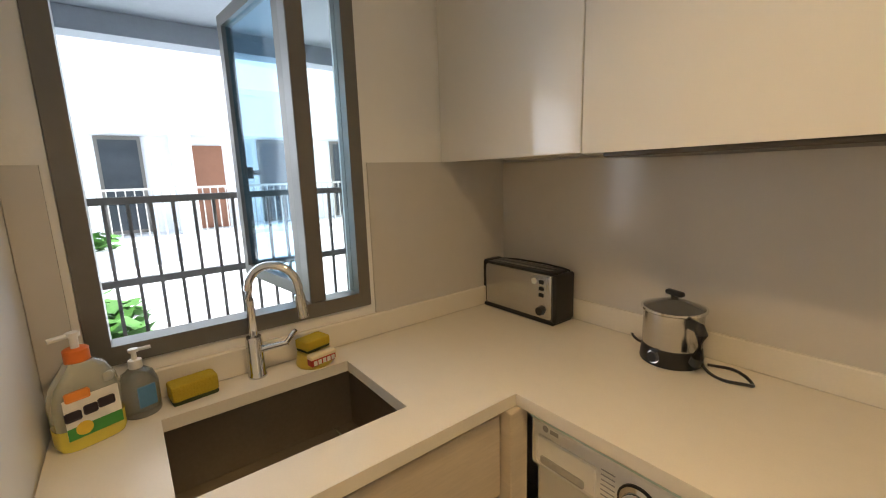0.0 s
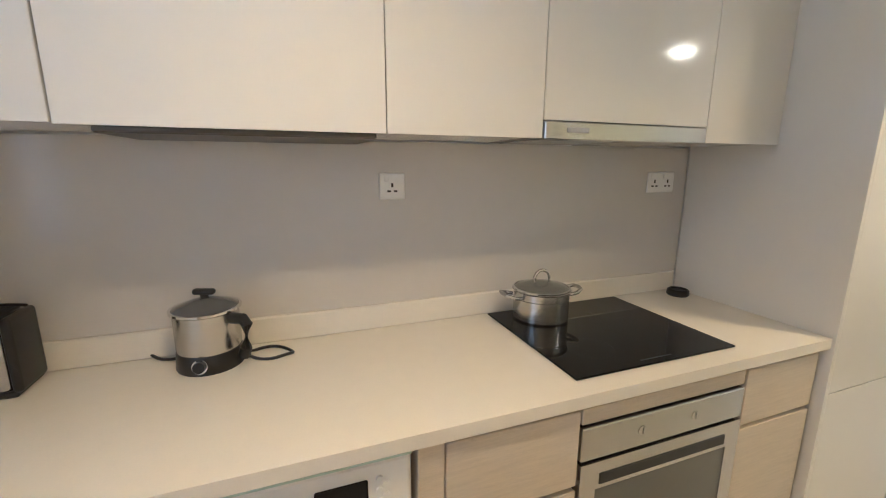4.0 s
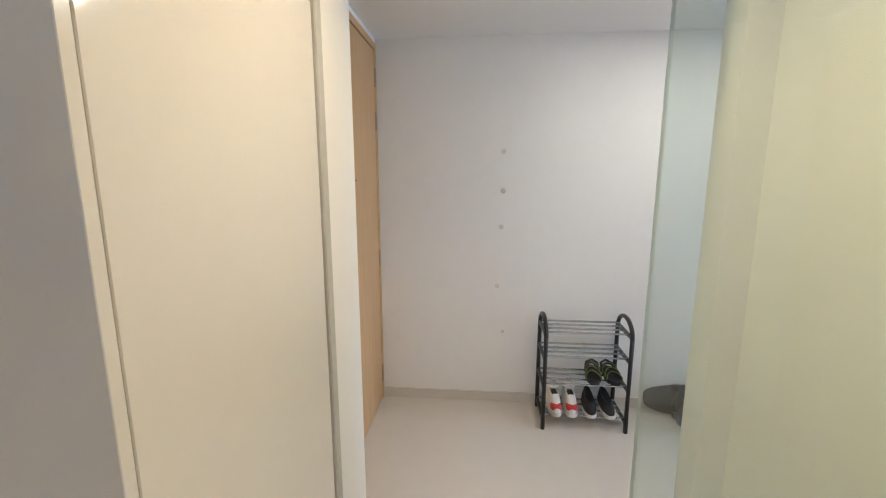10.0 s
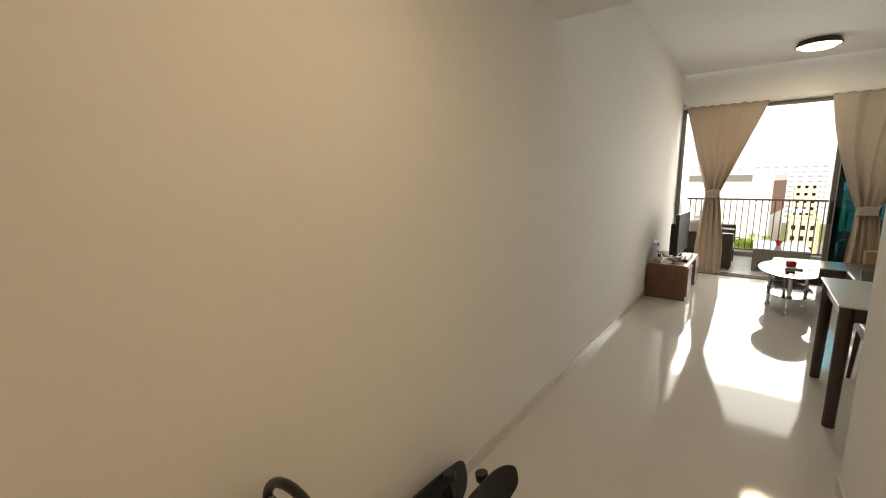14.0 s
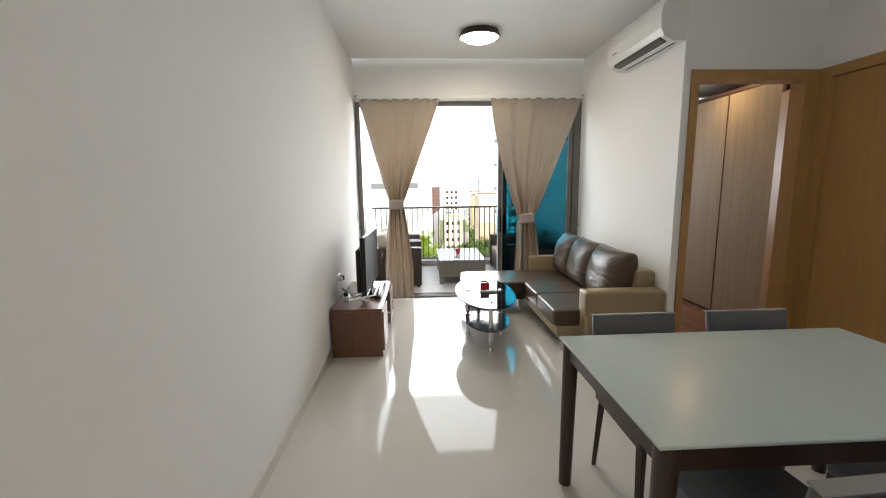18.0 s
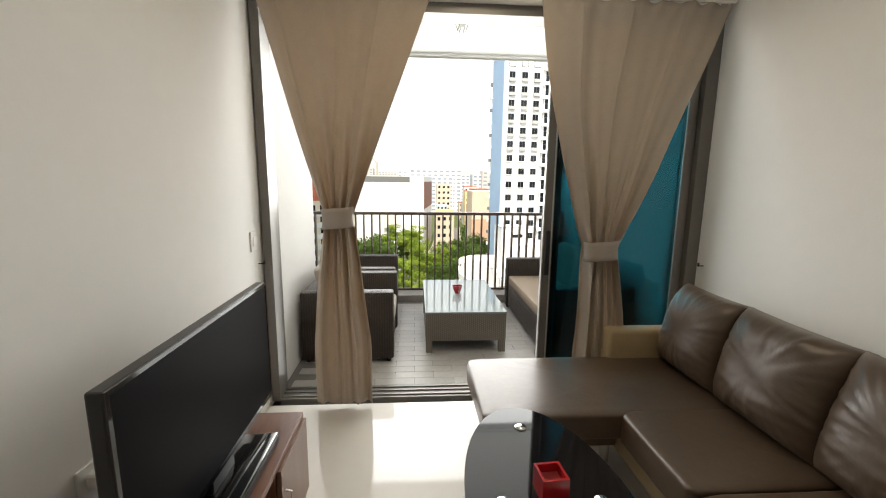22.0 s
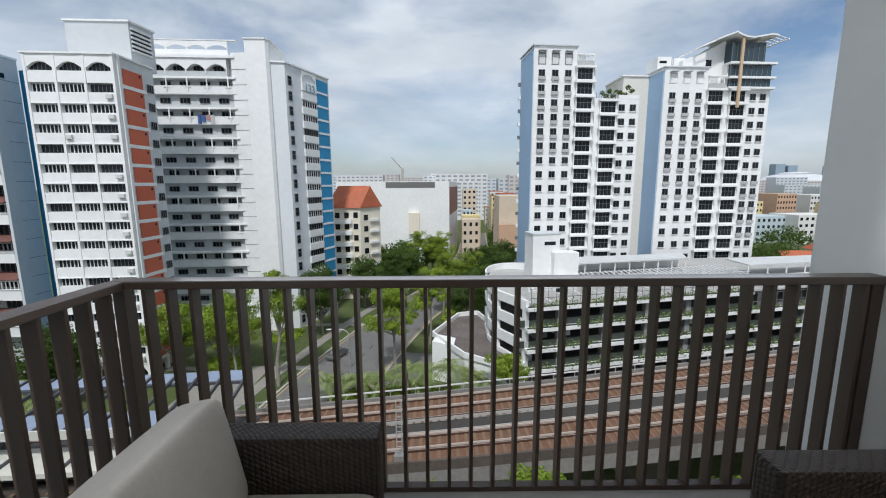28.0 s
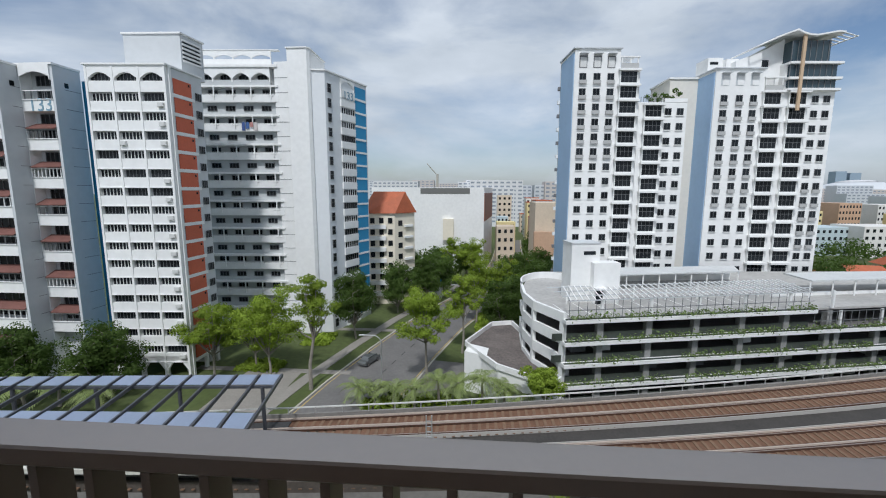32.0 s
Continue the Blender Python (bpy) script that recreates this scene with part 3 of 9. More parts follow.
def washer():
    t = thing("washing_machine", "white front-loading washing machine under the worktop", "washing machine", (4.082, 0, 0))
    part("body", bx(-0.298, 0.298, -0.29, 0.238, 0.02, 0.842, 0.012, seg=2), WHITEP, t)
    part("control_panel", bx(-0.298, 0.298, 0.238, 0.262, 0.70, 0.838, 0.008, seg=2), WHITEP, t)
    dr = part("detergent_drawer", bx(0.10, 0.275, 0.262, 0.267, 0.715, 0.80, 0.006), WHITEP, t)
    part("pull", bx(0.13, 0.26, 0.2655, 0.27, 0.722, 0.745, 0.004), mat("grey_recess", (0.42, 0.41, 0.39), 0.5), dr)
    k = part("dial", lathe([(0, 0), (0.042, 0), (0.042, 0.006), (0.033, 0.01), (0.031, 0.03), (0, 0.032)]), CHROME, t, "chrome dial in a dark ring", True)
    k.matrix_basis = pose(0.0, 0.262, 0.765, -90)
    part("ring", lathe([(0.034, 0), (0.047, 0), (0.047, 0.005), (0.034, 0.007)]), BLACK, k, "", True)
    part("display", bx(-0.20, -0.09, 0.262, 0.264, 0.735, 0.80, 0.003), BLACKG, t, "dark glass display")
    for i in range(6):
        part("caption_bar", bx(0.055, 0.09, 0.262, 0.2628, 0.80 - i * 0.013, 0.803 - i * 0.013), mat("grey_ink", (0.35, 0.35, 0.36), 0.6), t)
    for i in range(5):
        part("button", lathe([(0, 0), (0.008, 0), (0.007, 0.004), (0, 0.004)], 12), WHITEP, t, "", True).matrix_basis = pose(-0.225 - 0.013 * (i % 2), 0.262, 0.74 + i * 0.014, -90)
    part("badge", lathe([(0, 0), (0.009, 0), (0.009, 0.001), (0, 0.001)], 16), mat("grey_badge", (0.36, 0.35, 0.33), 0.4), t).matrix_basis = pose(0.25, 0.262, 0.822, -90)
    part("badge_bar", bx(0.21, 0.235, 0.262, 0.263, 0.816, 0.827), MATS["grey_badge"], t)
    part("top_tape", bx(-0.298, 0.298, 0.20, 0.2645, 0.839, 0.8435), mat("pale_green_tape", (0.52, 0.66, 0.60), 0.4), t)
    dd = part("door", lathe([(0.13, 0), (0.20, 0), (0.205, 0.02), (0.18, 0.035), (0.14, 0.03), (0.13, 0.0)], 36), WHITEP, t, "", True)
    dd.matrix_basis = pose(0.0, 0.238, 0.40, -90)
    part("porthole", lathe([(0, 0.012), (0.07, 0.018), (0.135, 0.02), (0.135, 0.0)], 30), BLACKG, dd, "", True)


washer()


def uppers():
    X = (4.405, 3.769, 3.334, 2.714, 2.352)
    for i, (a, b) in enumerate(zip(X, X[1:])):
        u = thing("wall_cabinet", ("glossy white handleless wall cabinet" + (" above the cooker hood" if i == 2 else " over the worktop")), "cabinet", (0, 0, 0), group="wall cabinets")
        z0 = 1.579 if i == 2 else 1.530
        part("body", bx(b + 0.001, a - 0.001, -0.32, 0.008, z0 + 0.004, H1 - 0.004), GLOSSW, u)
        part("door", bx(b + 0.0014, a - 0.0014, 0.010, 0.029, z0, H1 - 0.006, 0.001), GLOSSW, u)
        if i == 0:
            part("vent_plate", bx(b + 0.02, a - 0.05, -0.29, 0.004, z0 - 0.012, z0 + 0.003, 0.004), mat("grey_metal", (0.10, 0.09, 0.08), 0.4, 0.4), u, "grey metal plate below")
    u = thing("corner_filler", "glossy white filler panel of the wall cabinets", "panel", (0, 0, 0))
    part("body", bx(4.410, 5.045, -0.32, 0.008, 1.535, H1 - 0.004, 0.0015), GLOSSW, u)
    part("front_panel", bx(4.408, 5.045, 0.010, 0.029, 1.533, H1 - 0.004, 0.0015), GLOSSW, u)
    t = thing("cooker_hood", "slim pull-out stainless cooker hood", "cooker hood", (3.024, 0, 1.527))
    part("fascia", bx(-0.307, 0.307, 0.008, 0.034, 0.0, 0.049, 0.003), STEEL, t)
    part("body", bx(-0.304, 0.304, -0.31, 0.006, 0.006, 0.050), mat("hood_grey", (0.30, 0.29, 0.27), 0.4, 0.7), t)
    for x in (-0.15, 0.15):
        part("grease_filter", bx(x - 0.13, x + 0.13, -0.28, -0.02, 0.001, 0.008, 0.002), STEEL, t)
    part("badge", bx(0.16, 0.235, 0.034, 0.0348, 0.02, 0.034), mat("grey_ink", (0.3, 0.3, 0.3), 0.5), t)


uppers()


def tall():
    t = thing("tall_cabinet", "tall glossy white larder unit beside the kitchen door", "cabinet", (0, 0, 0))
    part("side_panel", bx(2.335, 2.352, -0.32, 0.30, 0.0, H1 - 0.003, 0.001), GLOSSW, t)
    part("body", bx(1.765, 2.333, -0.32, 0.278, 0.10, H1 - 0.003), GLOSSW, t)
    part("door", bx(1.769, 2.331, 0.280, 0.298, 0.70, 1.919, 0.0015), GLOSSW, t)
    part("door", bx(1.769, 2.331, 0.280, 0.298, 0.105, 0.696, 0.0015), GLOSSW, t)
    part("top_door", bx(1.769, 2.331, 0.280, 0.298, 1.923, H1 - 0.008, 0.0015), GLOSSW, t)
    part("plinth", bx(1.765, 2.333, -0.32, 0.24, 0.0, 0.10), GLOSSW, t)
    part("edge_strip", bx(1.725, 1.763, 0.20, 0.304, 0.0, H1 - 0.003, 0.003), mat("grey_strip", (0.50, 0.49, 0.45), 0.4), t, "grey edge strip")


tall()


def socket(x, z, w, double):
    t = thing("wall_socket", ("double" if double else "single") + " white wall socket with a switch", "socket", (x, -0.322, z))
    part("plate", bx(-w / 2, w / 2, 0, 0.008, -0.043, 0.043, 0.003), WHITEP, t)
    for cx in ((-0.036, 0.036) if double else (0.0,)):
        for dx, dz, a, b in ((0, 0.004, 0.0035, 0.007), (-0.011, -0.016, 0.006, 0.003), (0.011, -0.016, 0.006, 0.003)):
            part("pin_hole", bx(cx + dx - a, cx + dx + a, 0.0075, 0.0088, dz - b, dz + b), BLACK, t)
        part("rocker", bx(cx + 0.012, cx + 0.026, 0.0075, 0.011, 0.016, 0.034, 0.001), WHITEP, t)


socket(3.677, 1.387, 0.086, False)
socket(2.503, 1.387, 0.146, True)


def hob():
    t = thing("hob", "flat black glass induction hob in the worktop", "hob", (3.0205, -0.038, CT))
    part("glass", bx(-0.302, 0.302, -0.262, 0.262, 0, 0.006, 0.002), BLACKG, t)
    for x, y, r in ((-0.14, 0.10, 0.09), (0.14, -0.11, 0.09), (0.14, 0.12, 0.07), (-0.14, -0.12, 0.07)):
        bm = bmesh.new()
        for k in range(32):
            a = 2 * math.pi * k / 32
            bx(x + r * math.cos(a) - 0.001, x + r * math.cos(a) + 0.001, y + r * math.sin(a) - 0.001, y + r * math.sin(a) + 0.001, 0.006, 0.0063, bm=bm)
        part("zone_mark", bm, mat("grey_print", (0.05, 0.05, 0.05), 0.3), t)
    part("touch_mark", bx(-0.06, 0.06, 0.235, 0.24, 0.006, 0.0064), MATS["grey_print"], t)


hob()


def pot():
    t = thing("cooking_pot", "steel saucepan with two handles and a glass lid on the hob", "pot", (3.155, -0.20, CT + 0.0065), -4)
    part("body", lathe([(0, 0), (0.095, 0), (0.1, 0.006), (0.1, 0.105), (0.106, 0.11), (0.103, 0.112), (0.096, 0.108), (0.095, 0.01), (0, 0.008)], 40), STEEL, t, "", True)
    ld = part("lid", lathe([(0, 0.135), (0.04, 0.132), (0.085, 0.121), (0.1, 0.113), (0.1, 0.110), (0.084, 0.117), (0.04, 0.128), (0, 0.131)], 36), mat("lid_glass", (0.35, 0.36, 0.34), 0.08, vary=0.02, trans=0.6), t, "domed glass lid", True)
    part("rim", lathe([(0.096, 0.112), (0.103, 0.111), (0.104, 0.116), (0.098, 0.118), (0.096, 0.112)], 40), CHROME, ld, "", True)
    part("knob", tube([(-0.03, 0, 0.132), (-0.03, 0, 0.15)] + arc((0, 0, 0.148), 0.03, 165, 15, 6) + [(0.03, 0, 0.15), (0.03, 0, 0.132)], 0.006, 8), STEEL, ld, "", True)
    for s in (1, -1):
        part("handle", tube([(s * 0.098, -0.035, 0.088), (s * 0.125, -0.04, 0.094), (s * 0.15, -0.025, 0.102), (s * 0.155, 0, 0.104), (s * 0.15, 0.025, 0.102), (s * 0.125, 0.04, 0.094), (s * 0.098, 0.035, 0.088)], 0.007, 8), STEEL, t, "", True)
    part("scale_line", lathe([(0.1003, 0.08), (0.1006, 0.08), (0.1006, 0.0815), (0.1003, 0.0815)], 40), BLACK, t)


pot()


def kettle():
    t = thing("electric_cooker", "small steel electric cooking pot with a black base and cord", "electric pot", (4.237, -0.225, CT), -20)
    part("base", lathe([(0, 0), (0.086, 0), (0.088, 0.005), (0.084, 0.048), (0.082, 0.052), (0, 0.052)], 36), BLACK, t, "black plastic base", True)
    part("body", lathe([(0, 0.052), (0.081, 0.052), (0.083, 0.06), (0.083, 0.158), (0.088, 0.163), (0.086, 0.166), (0.079, 0.16), (0.078, 0.062), (0, 0.06)], 40), STEEL, t, "", True)
    ld = part("lid", lathe([(0, 0.195), (0.03, 0.19), (0.07, 0.177), (0.087, 0.167), (0.087, 0.163), (0, 0.185)], 36), mat("smoked_lid", (0.10, 0.10, 0.10), 0.06, vary=0.02, coat=0.5), t, "smoked glass lid", True)
    part("rim", lathe([(0.084, 0.163), (0.091, 0.163), (0.091, 0.169), (0.084, 0.169), (0.084, 0.163)], 40), CHROME, ld, "", True)
    part("knob", bx(-0.03, 0.03, -0.012, 0.012, 0.203, 0.22, 0.008, seg=3), BLACK, ld, "", True)
    part("knob_stem", rod((0, 0, 0.188), (0, 0, 0.206), 0.011, 12), BLACK, ld, "", True)
    part("handle", tube([(-0.078, 0.02, 0.142), (-0.115, 0.03, 0.143), (-0.125, 0.033, 0.13), (-0.118, 0.032, 0.06), (-0.108, 0.03, 0.035)], 0.016, 10), BLACK, t, "", True)
    k = part("dial", lathe([(0, 0), (0.016, 0), (0.015, 0.012), (0, 0.012)], 20), BLACK, t, "", True)
    k.matrix_basis = Matrix.Rotation(radians(100), 4, "Z") @ pose(0.083, 0, 0.027, 0, 82, 0)
    part("dial_rim", lathe([(0.015, 0.0), (0.02, 0.0), (0.02, 0.003), (0.015, 0.003)], 20), CHROME, k, "", True)
    for sx, rx, ry in ((1, 0.062, 0.030), (-1, 0.070, 0.036)):
        cord = [(sx * (0.074 + rx * (1 - math.cos(a))), -0.045 + 0.005 * sx + ry * math.sin(a), 0.006 + 0.004 * math.sin(a * 3)) for a in [2 * math.pi * k / 22 for k in range(1, 22)]]
        part("cord", tube(cord, 0.0046, 6), BLACK, t, "", True)


kettle()


def toaster():
    t = thing("toaster", "long-slot steel toaster with black ends and dials", "toaster", (4.825, -0.238, CT), 180)
    part("body", bx(-0.19, 0.17, -0.062, 0.062, 0.014, 0.196, 0.014, seg=3), STEEL, t, "", True)
    part("end", bx(-0.235, -0.188, -0.045, 0.06, 0.008, 0.206, 0.014, seg=3), BLACK, t, "", True)
    part("end", bx(0.168, 0.19, -0.06, 0.06, 0.010, 0.20, 0.010, seg=3), BLACK, t, "", True)
    part("foot_band", bx(-0.2, 0.18, -0.06, 0.06, 0.0, 0.016, 0.004), BLACK, t)
    part("top_plate", bx(-0.185, 0.165, -0.05, 0.05, 0.193, 0.205, 0.006, seg=2), BLACK, t, "", True)
    for y in (-0.018, 0.022):
        part("slot", bx(-0.15, 0.14, y - 0.009, y + 0.009, 0.2035, 0.2062), STEEL, t)
    for i in range(3):
        part("button", bx(0.112, 0.135, -0.067, -0.061, 0.158 - i * 0.026, 0.174 - i * 0.026, 0.003), BLACK, t)
    k = part("browning_dial", lathe([(0, 0), (0.018, 0), (0.016, 0.016), (0, 0.016)], 20), BLACK, t, "", True)
    k.matrix_basis = pose(0.124, -0.062, 0.052, 90)
    part("bread_badge", lathe([(0, 0), (0.013, 0), (0.013, 0.001), (0, 0.001)], 18), mat("pale_metal", (0.75, 0.73, 0.68), 0.3), t).matrix_basis = pose(0.088, -0.062, 0.165, 90)
    part("lever", bx(-0.24, -0.213, -0.012, 0.012, 0.11, 0.15, 0.006, seg=2), WHITEP, t, "white lever", True)
    part("cord", tube([(-0.19, 0.05, 0.2), (-0.1, 0.056, 0.207), (0.05, 0.054, 0.209), (0.15, 0.04, 0.208), (0.185, 0.03, 0.206)], 0.004, 6), BLACK, t, "", True)


toaster()


def coaster():
    t = thing("sink_plug", "round black rubber lid on the worktop", "lid", (2.425, -0.235, CT))
    part("body", lathe([(0, 0), (0.041, 0), (0.045, 0.006), (0.043, 0.024), (0.037, 0.028), (0.034, 0.020), (0, 0.018)], 28), BLACK, t, "", True)


coaster()


def flat_outline(pts, w, at=(0, 0, 0)):
    """A bottle body: an outline in x and z with a rounded thickness in y."""
    bm = bmesh.new()
    rings = []
    for hx0, hx1, z in pts:
        cx, rx = (hx0 + hx1) / 2, (hx1 - hx0) / 2
        rings.append([bm.verts.new((cx + rx * math.copysign(abs(math.cos(a)) ** 0.6, math.cos(a)), min(w, rx * 1.2) * math.copysign(abs(math.sin(a)) ** 0.6, math.sin(a)), z)) for a in [2 * math.pi * k / 24 for k in range(24)]])
    for a, b in zip(rings, rings[1:]):
        for k in range(24):
            bm.faces.new((a[k], a[(k + 1) % 24], b[(k + 1) % 24], b[k]))
    bm.faces.new(rings[0])
    bm.faces.new(rings[-1])
    return bm


def words(name, body, size, material, parent, m, depth=0.0006):
    cu = bpy.data.curves.new(name, "FONT")
    cu.body, cu.size, cu.extrude, cu.align_x, cu.align_y = body, size, depth, "CENTER", "CENTER"
    tmp = bpy.data.objects.new(name, cu)
    me = bpy.data.meshes.new_from_object(tmp)
    bpy.data.objects.remove(tmp)
    me.materials.clear()
    me.materials.append(material)
    ob = new(name, me)
    ob.parent = parent
    ob.matrix_basis = m
    return ob


def bottles():
    t = thing("dish_soap_bottle", "clear third-full dish soap bottle with orange collar and pump", "bottle", (4.93, 1.185, CT), -70)
    clear = mat("soap_plastic", (0.86, 0.86, 0.74), 0.12, vary=0.02, trans=0.7)
    part("body", flat_outline([(-0.06, 0.06, 0.0), (-0.066, 0.066, 0.012), (-0.066, 0.066, 0.11), (-0.055, 0.062, 0.145), (-0.03, 0.045, 0.18), (-0.022, 0.025, 0.195)], 0.038), clear, t, "", True)
    part("liquid", flat_outline([(-0.0605, 0.0605, 0.001), (-0.0668, 0.0668, 0.012), (-0.0668, 0.0668, 0.052)], 0.0388), mat("lemon_soap", (0.72, 0.62, 0.10), 0.12, vary=0.03), t, "yellow soap", True)
    # solid block in the grey of the hole's shade; nothing is cut out
    part("grip_hole", bx(0.026, 0.05, -0.041, 0.041, 0.135, 0.16, 0.008, seg=2), mat("shade_grey", (0.45, 0.45, 0.40), 0.4), t, "", True)
    part("collar", lathe([(0, 0.193), (0.024, 0.193), (0.024, 0.222), (0.02, 0.225), (0, 0.225)], 20), mat("orange_plastic", (0.85, 0.20, 0.03), 0.35), t, "orange screw collar", True)
    pm = part("pump", lathe([(0, 0.225), (0.008, 0.225), (0.008, 0.25), (0.013, 0.252), (0.013, 0.262), (0, 0.264)], 16), WHITEP, t, "cream pump head", True)
    part("spout", rod((0, 0, 0.257), (-0.045, 0, 0.254), 0.006, 8), WHITEP, pm, "", True)
    lb = part("label", bx(-0.05, 0.052, -0.0402, -0.0392, 0.03, 0.125), mat("label_white", (0.82, 0.80, 0.74), 0.4), t, "white label with fruit colours")
    part("stripe", bx(-0.05, 0.052, -0.0409, -0.0402, 0.03, 0.058), mat("label_green", (0.06, 0.30, 0.05), 0.4), lb)
    part("lemon_spot", lathe([(0, 0), (0.016, 0), (0.016, 0.0006), (0, 0.0006)], 16), mat("label_yellow", (0.80, 0.55, 0.05), 0.4), lb).matrix_basis = pose(-0.02, -0.0409, 0.05, 90)
    part("rainbow", bx(-0.045, 0.0, -0.0409, -0.0402, 0.118, 0.14, 0.003), mat("label_orange", (0.85, 0.30, 0.05), 0.4), lb)
    ink = mat("dark_ink", (0.03, 0.02, 0.03), 0.5)
    for i, (x, w) in enumerate(((-0.036, 0.03), (-0.004, 0.026), (0.026, 0.032))):
        part("name_shape", bx(x - w / 2, x + w / 2, -0.0409, -0.0402, 0.074 + 0.004 * i, 0.096 + 0.004 * i, 0.003), ink, lb)
    t = thing("hand_gel_bottle", "clear hand gel pump bottle with a blue label", "bottle", (4.985, 1.085, CT), -70)
    cg = mat("gel_plastic", (0.62, 0.64, 0.62), 0.1, vary=0.02, trans=0.75)
    part("body", lathe([(0, 0), (0.04, 0), (0.043, 0.006), (0.043, 0.085), (0.034, 0.11), (0.014, 0.125), (0, 0.125)], 24), cg, t, "", True)
    part("collar", lathe([(0, 0.122), (0.015, 0.122), (0.015, 0.145), (0, 0.147)], 16), WHITEP, t, "", True)
    pm = part("pump", lathe([(0, 0.145), (0.006, 0.145), (0.006, 0.165), (0.011, 0.166), (0.011, 0.174), (0, 0.175)], 14), WHITEP, t, "", True)
    part("spout", rod((0, 0, 0.17), (0.038, 0.0, 0.166), 0.005, 8), WHITEP, pm, "", True)
    part("label", bx(-0.02, 0.02, -0.0445, -0.0405, 0.03, 0.085, 0.001), mat("label_blue", (0.10, 0.24, 0.42), 0.4), t, "small blue label")


bottles()


def sponge(at, rz, w, d, h, parent=None):
    t = thing("sponge", "yellow scouring sponge with a dark green pad", "sponge", at, rz)
    part("foam", puff(0, 0, h * 0.58, w, d, h * 0.84, 0.2, 0.2, 28, 12, 0.004, 3.0), mat("yellow_foam", (0.50, 0.36, 0.02), 0.9, vary=0.12, scale=30, bump=0.5, bscale=180), t, "", True)
    part("pad", puff(0, 0, h * 0.1, w * 0.98, d * 0.98, h * 0.2, 0.2, 0.2, 24, 8), mat("green_pad", (0.05, 0.07, 0.02), 0.95, vary=0.2, scale=60, bump=0.6, bscale=250), t, "dark scouring pad", True)
    return t


sponge((4.985, 0.968, CT), 97, 0.115, 0.06, 0.055)


def paste_tub():
    t = thing("cleaning_paste_tub", "yellow tub of dishwashing paste with a red name band", "tub", (4.965, 0.632, CT), -80)
    part("tub", lathe([(0, 0), (0.054, 0), (0.058, 0.006), (0.054, 0.03), (0.052, 0.042), (0, 0.042)], 28), mat("yellow_tub", (0.72, 0.56, 0.08), 0.3, trans=0.2), t, "", True)
    part("band", bx(-0.045, 0.045, -0.058, -0.03, 0.012, 0.044, 0.006), mat("red_band", (0.50, 0.06, 0.04), 0.4), t, "red name band")
    part("band_top", bx(-0.045, 0.045, -0.0595, -0.03, 0.034, 0.05, 0.004), mat("cream_band", (0.80, 0.68, 0.45), 0.4), t)
    for i in range(5):
        part("name_shape", bx(-0.036 + i * 0.0155, -0.025 + i * 0.0155, -0.0598, -0.058, 0.018, 0.032), mat("label_white", (0.82, 0.80, 0.74), 0.4), t)


paste_tub()
sponge((4.968, 0.632, CT + 0.0505), 105, 0.09, 0.065, 0.036)


def kitchen_window():
    w = thing("window_1", "bronze aluminium kitchen window with an open casement", "window", (0, 0, 0), kind="structure")
    x0, x1, y0, y1, z0, z1 = 5.052, 5.115, 0.379, 1.178, 1.022, 2.198
    fr = part("window_frame", joined((x0 - 0.012, x1, y0, y0 + 0.045, z0, z1), (x0 - 0.012, x1, y1 - 0.05, y1, z0, z1), (x0 - 0.012, x1, y0 + 0.045, y1 - 0.05, z0, z0 + 0.05), (x0 - 0.012, x1, y0 + 0.045, y1 - 0.05, z1 - 0.05, z1)), ALU, w)
    part("mullion", bx(x0 - 0.006, x1, 0.545, 0.60, z0 + 0.05, z1 - 0.05, 0.003), ALU, w)
    p = part("pane", bx(x0 + 0.03, x0 + 0.036, y0 + 0.045, 0.545, z0 + 0.05, z1 - 0.05), CLEAR, w)
    p.visible_shadow = False
    c = part("casement", joined((0, 0.045, -0.02, 0.02, 0, 1.07), (0.53, 0.575, -0.02, 0.02, 0, 1.07), (0.045, 0.53, -0.02, 0.02, 0, 0.045), (0.045, 0.53, -0.02, 0.02, 1.025, 1.07)), ALU, w)
    c.matrix_basis = pose(x1 + 0.012, 0.575, z0 + 0.052, 0, 0, 6)
    p = part("pane", bx(0.045, 0.53, -0.004, 0.004, 0.045, 1.025), glass("casement_glass", (0.62, 0.78, 0.88), 0.0, 0.03), c)
    p.visible_shadow = False
    part("catch", joined((0.55, 0.58, -0.05, -0.02, 0.42, 0.47), (0.545, 0.56, -0.085, -0.05, 0.435, 0.455)), BLACK, c, "black catch")


kitchen_window()


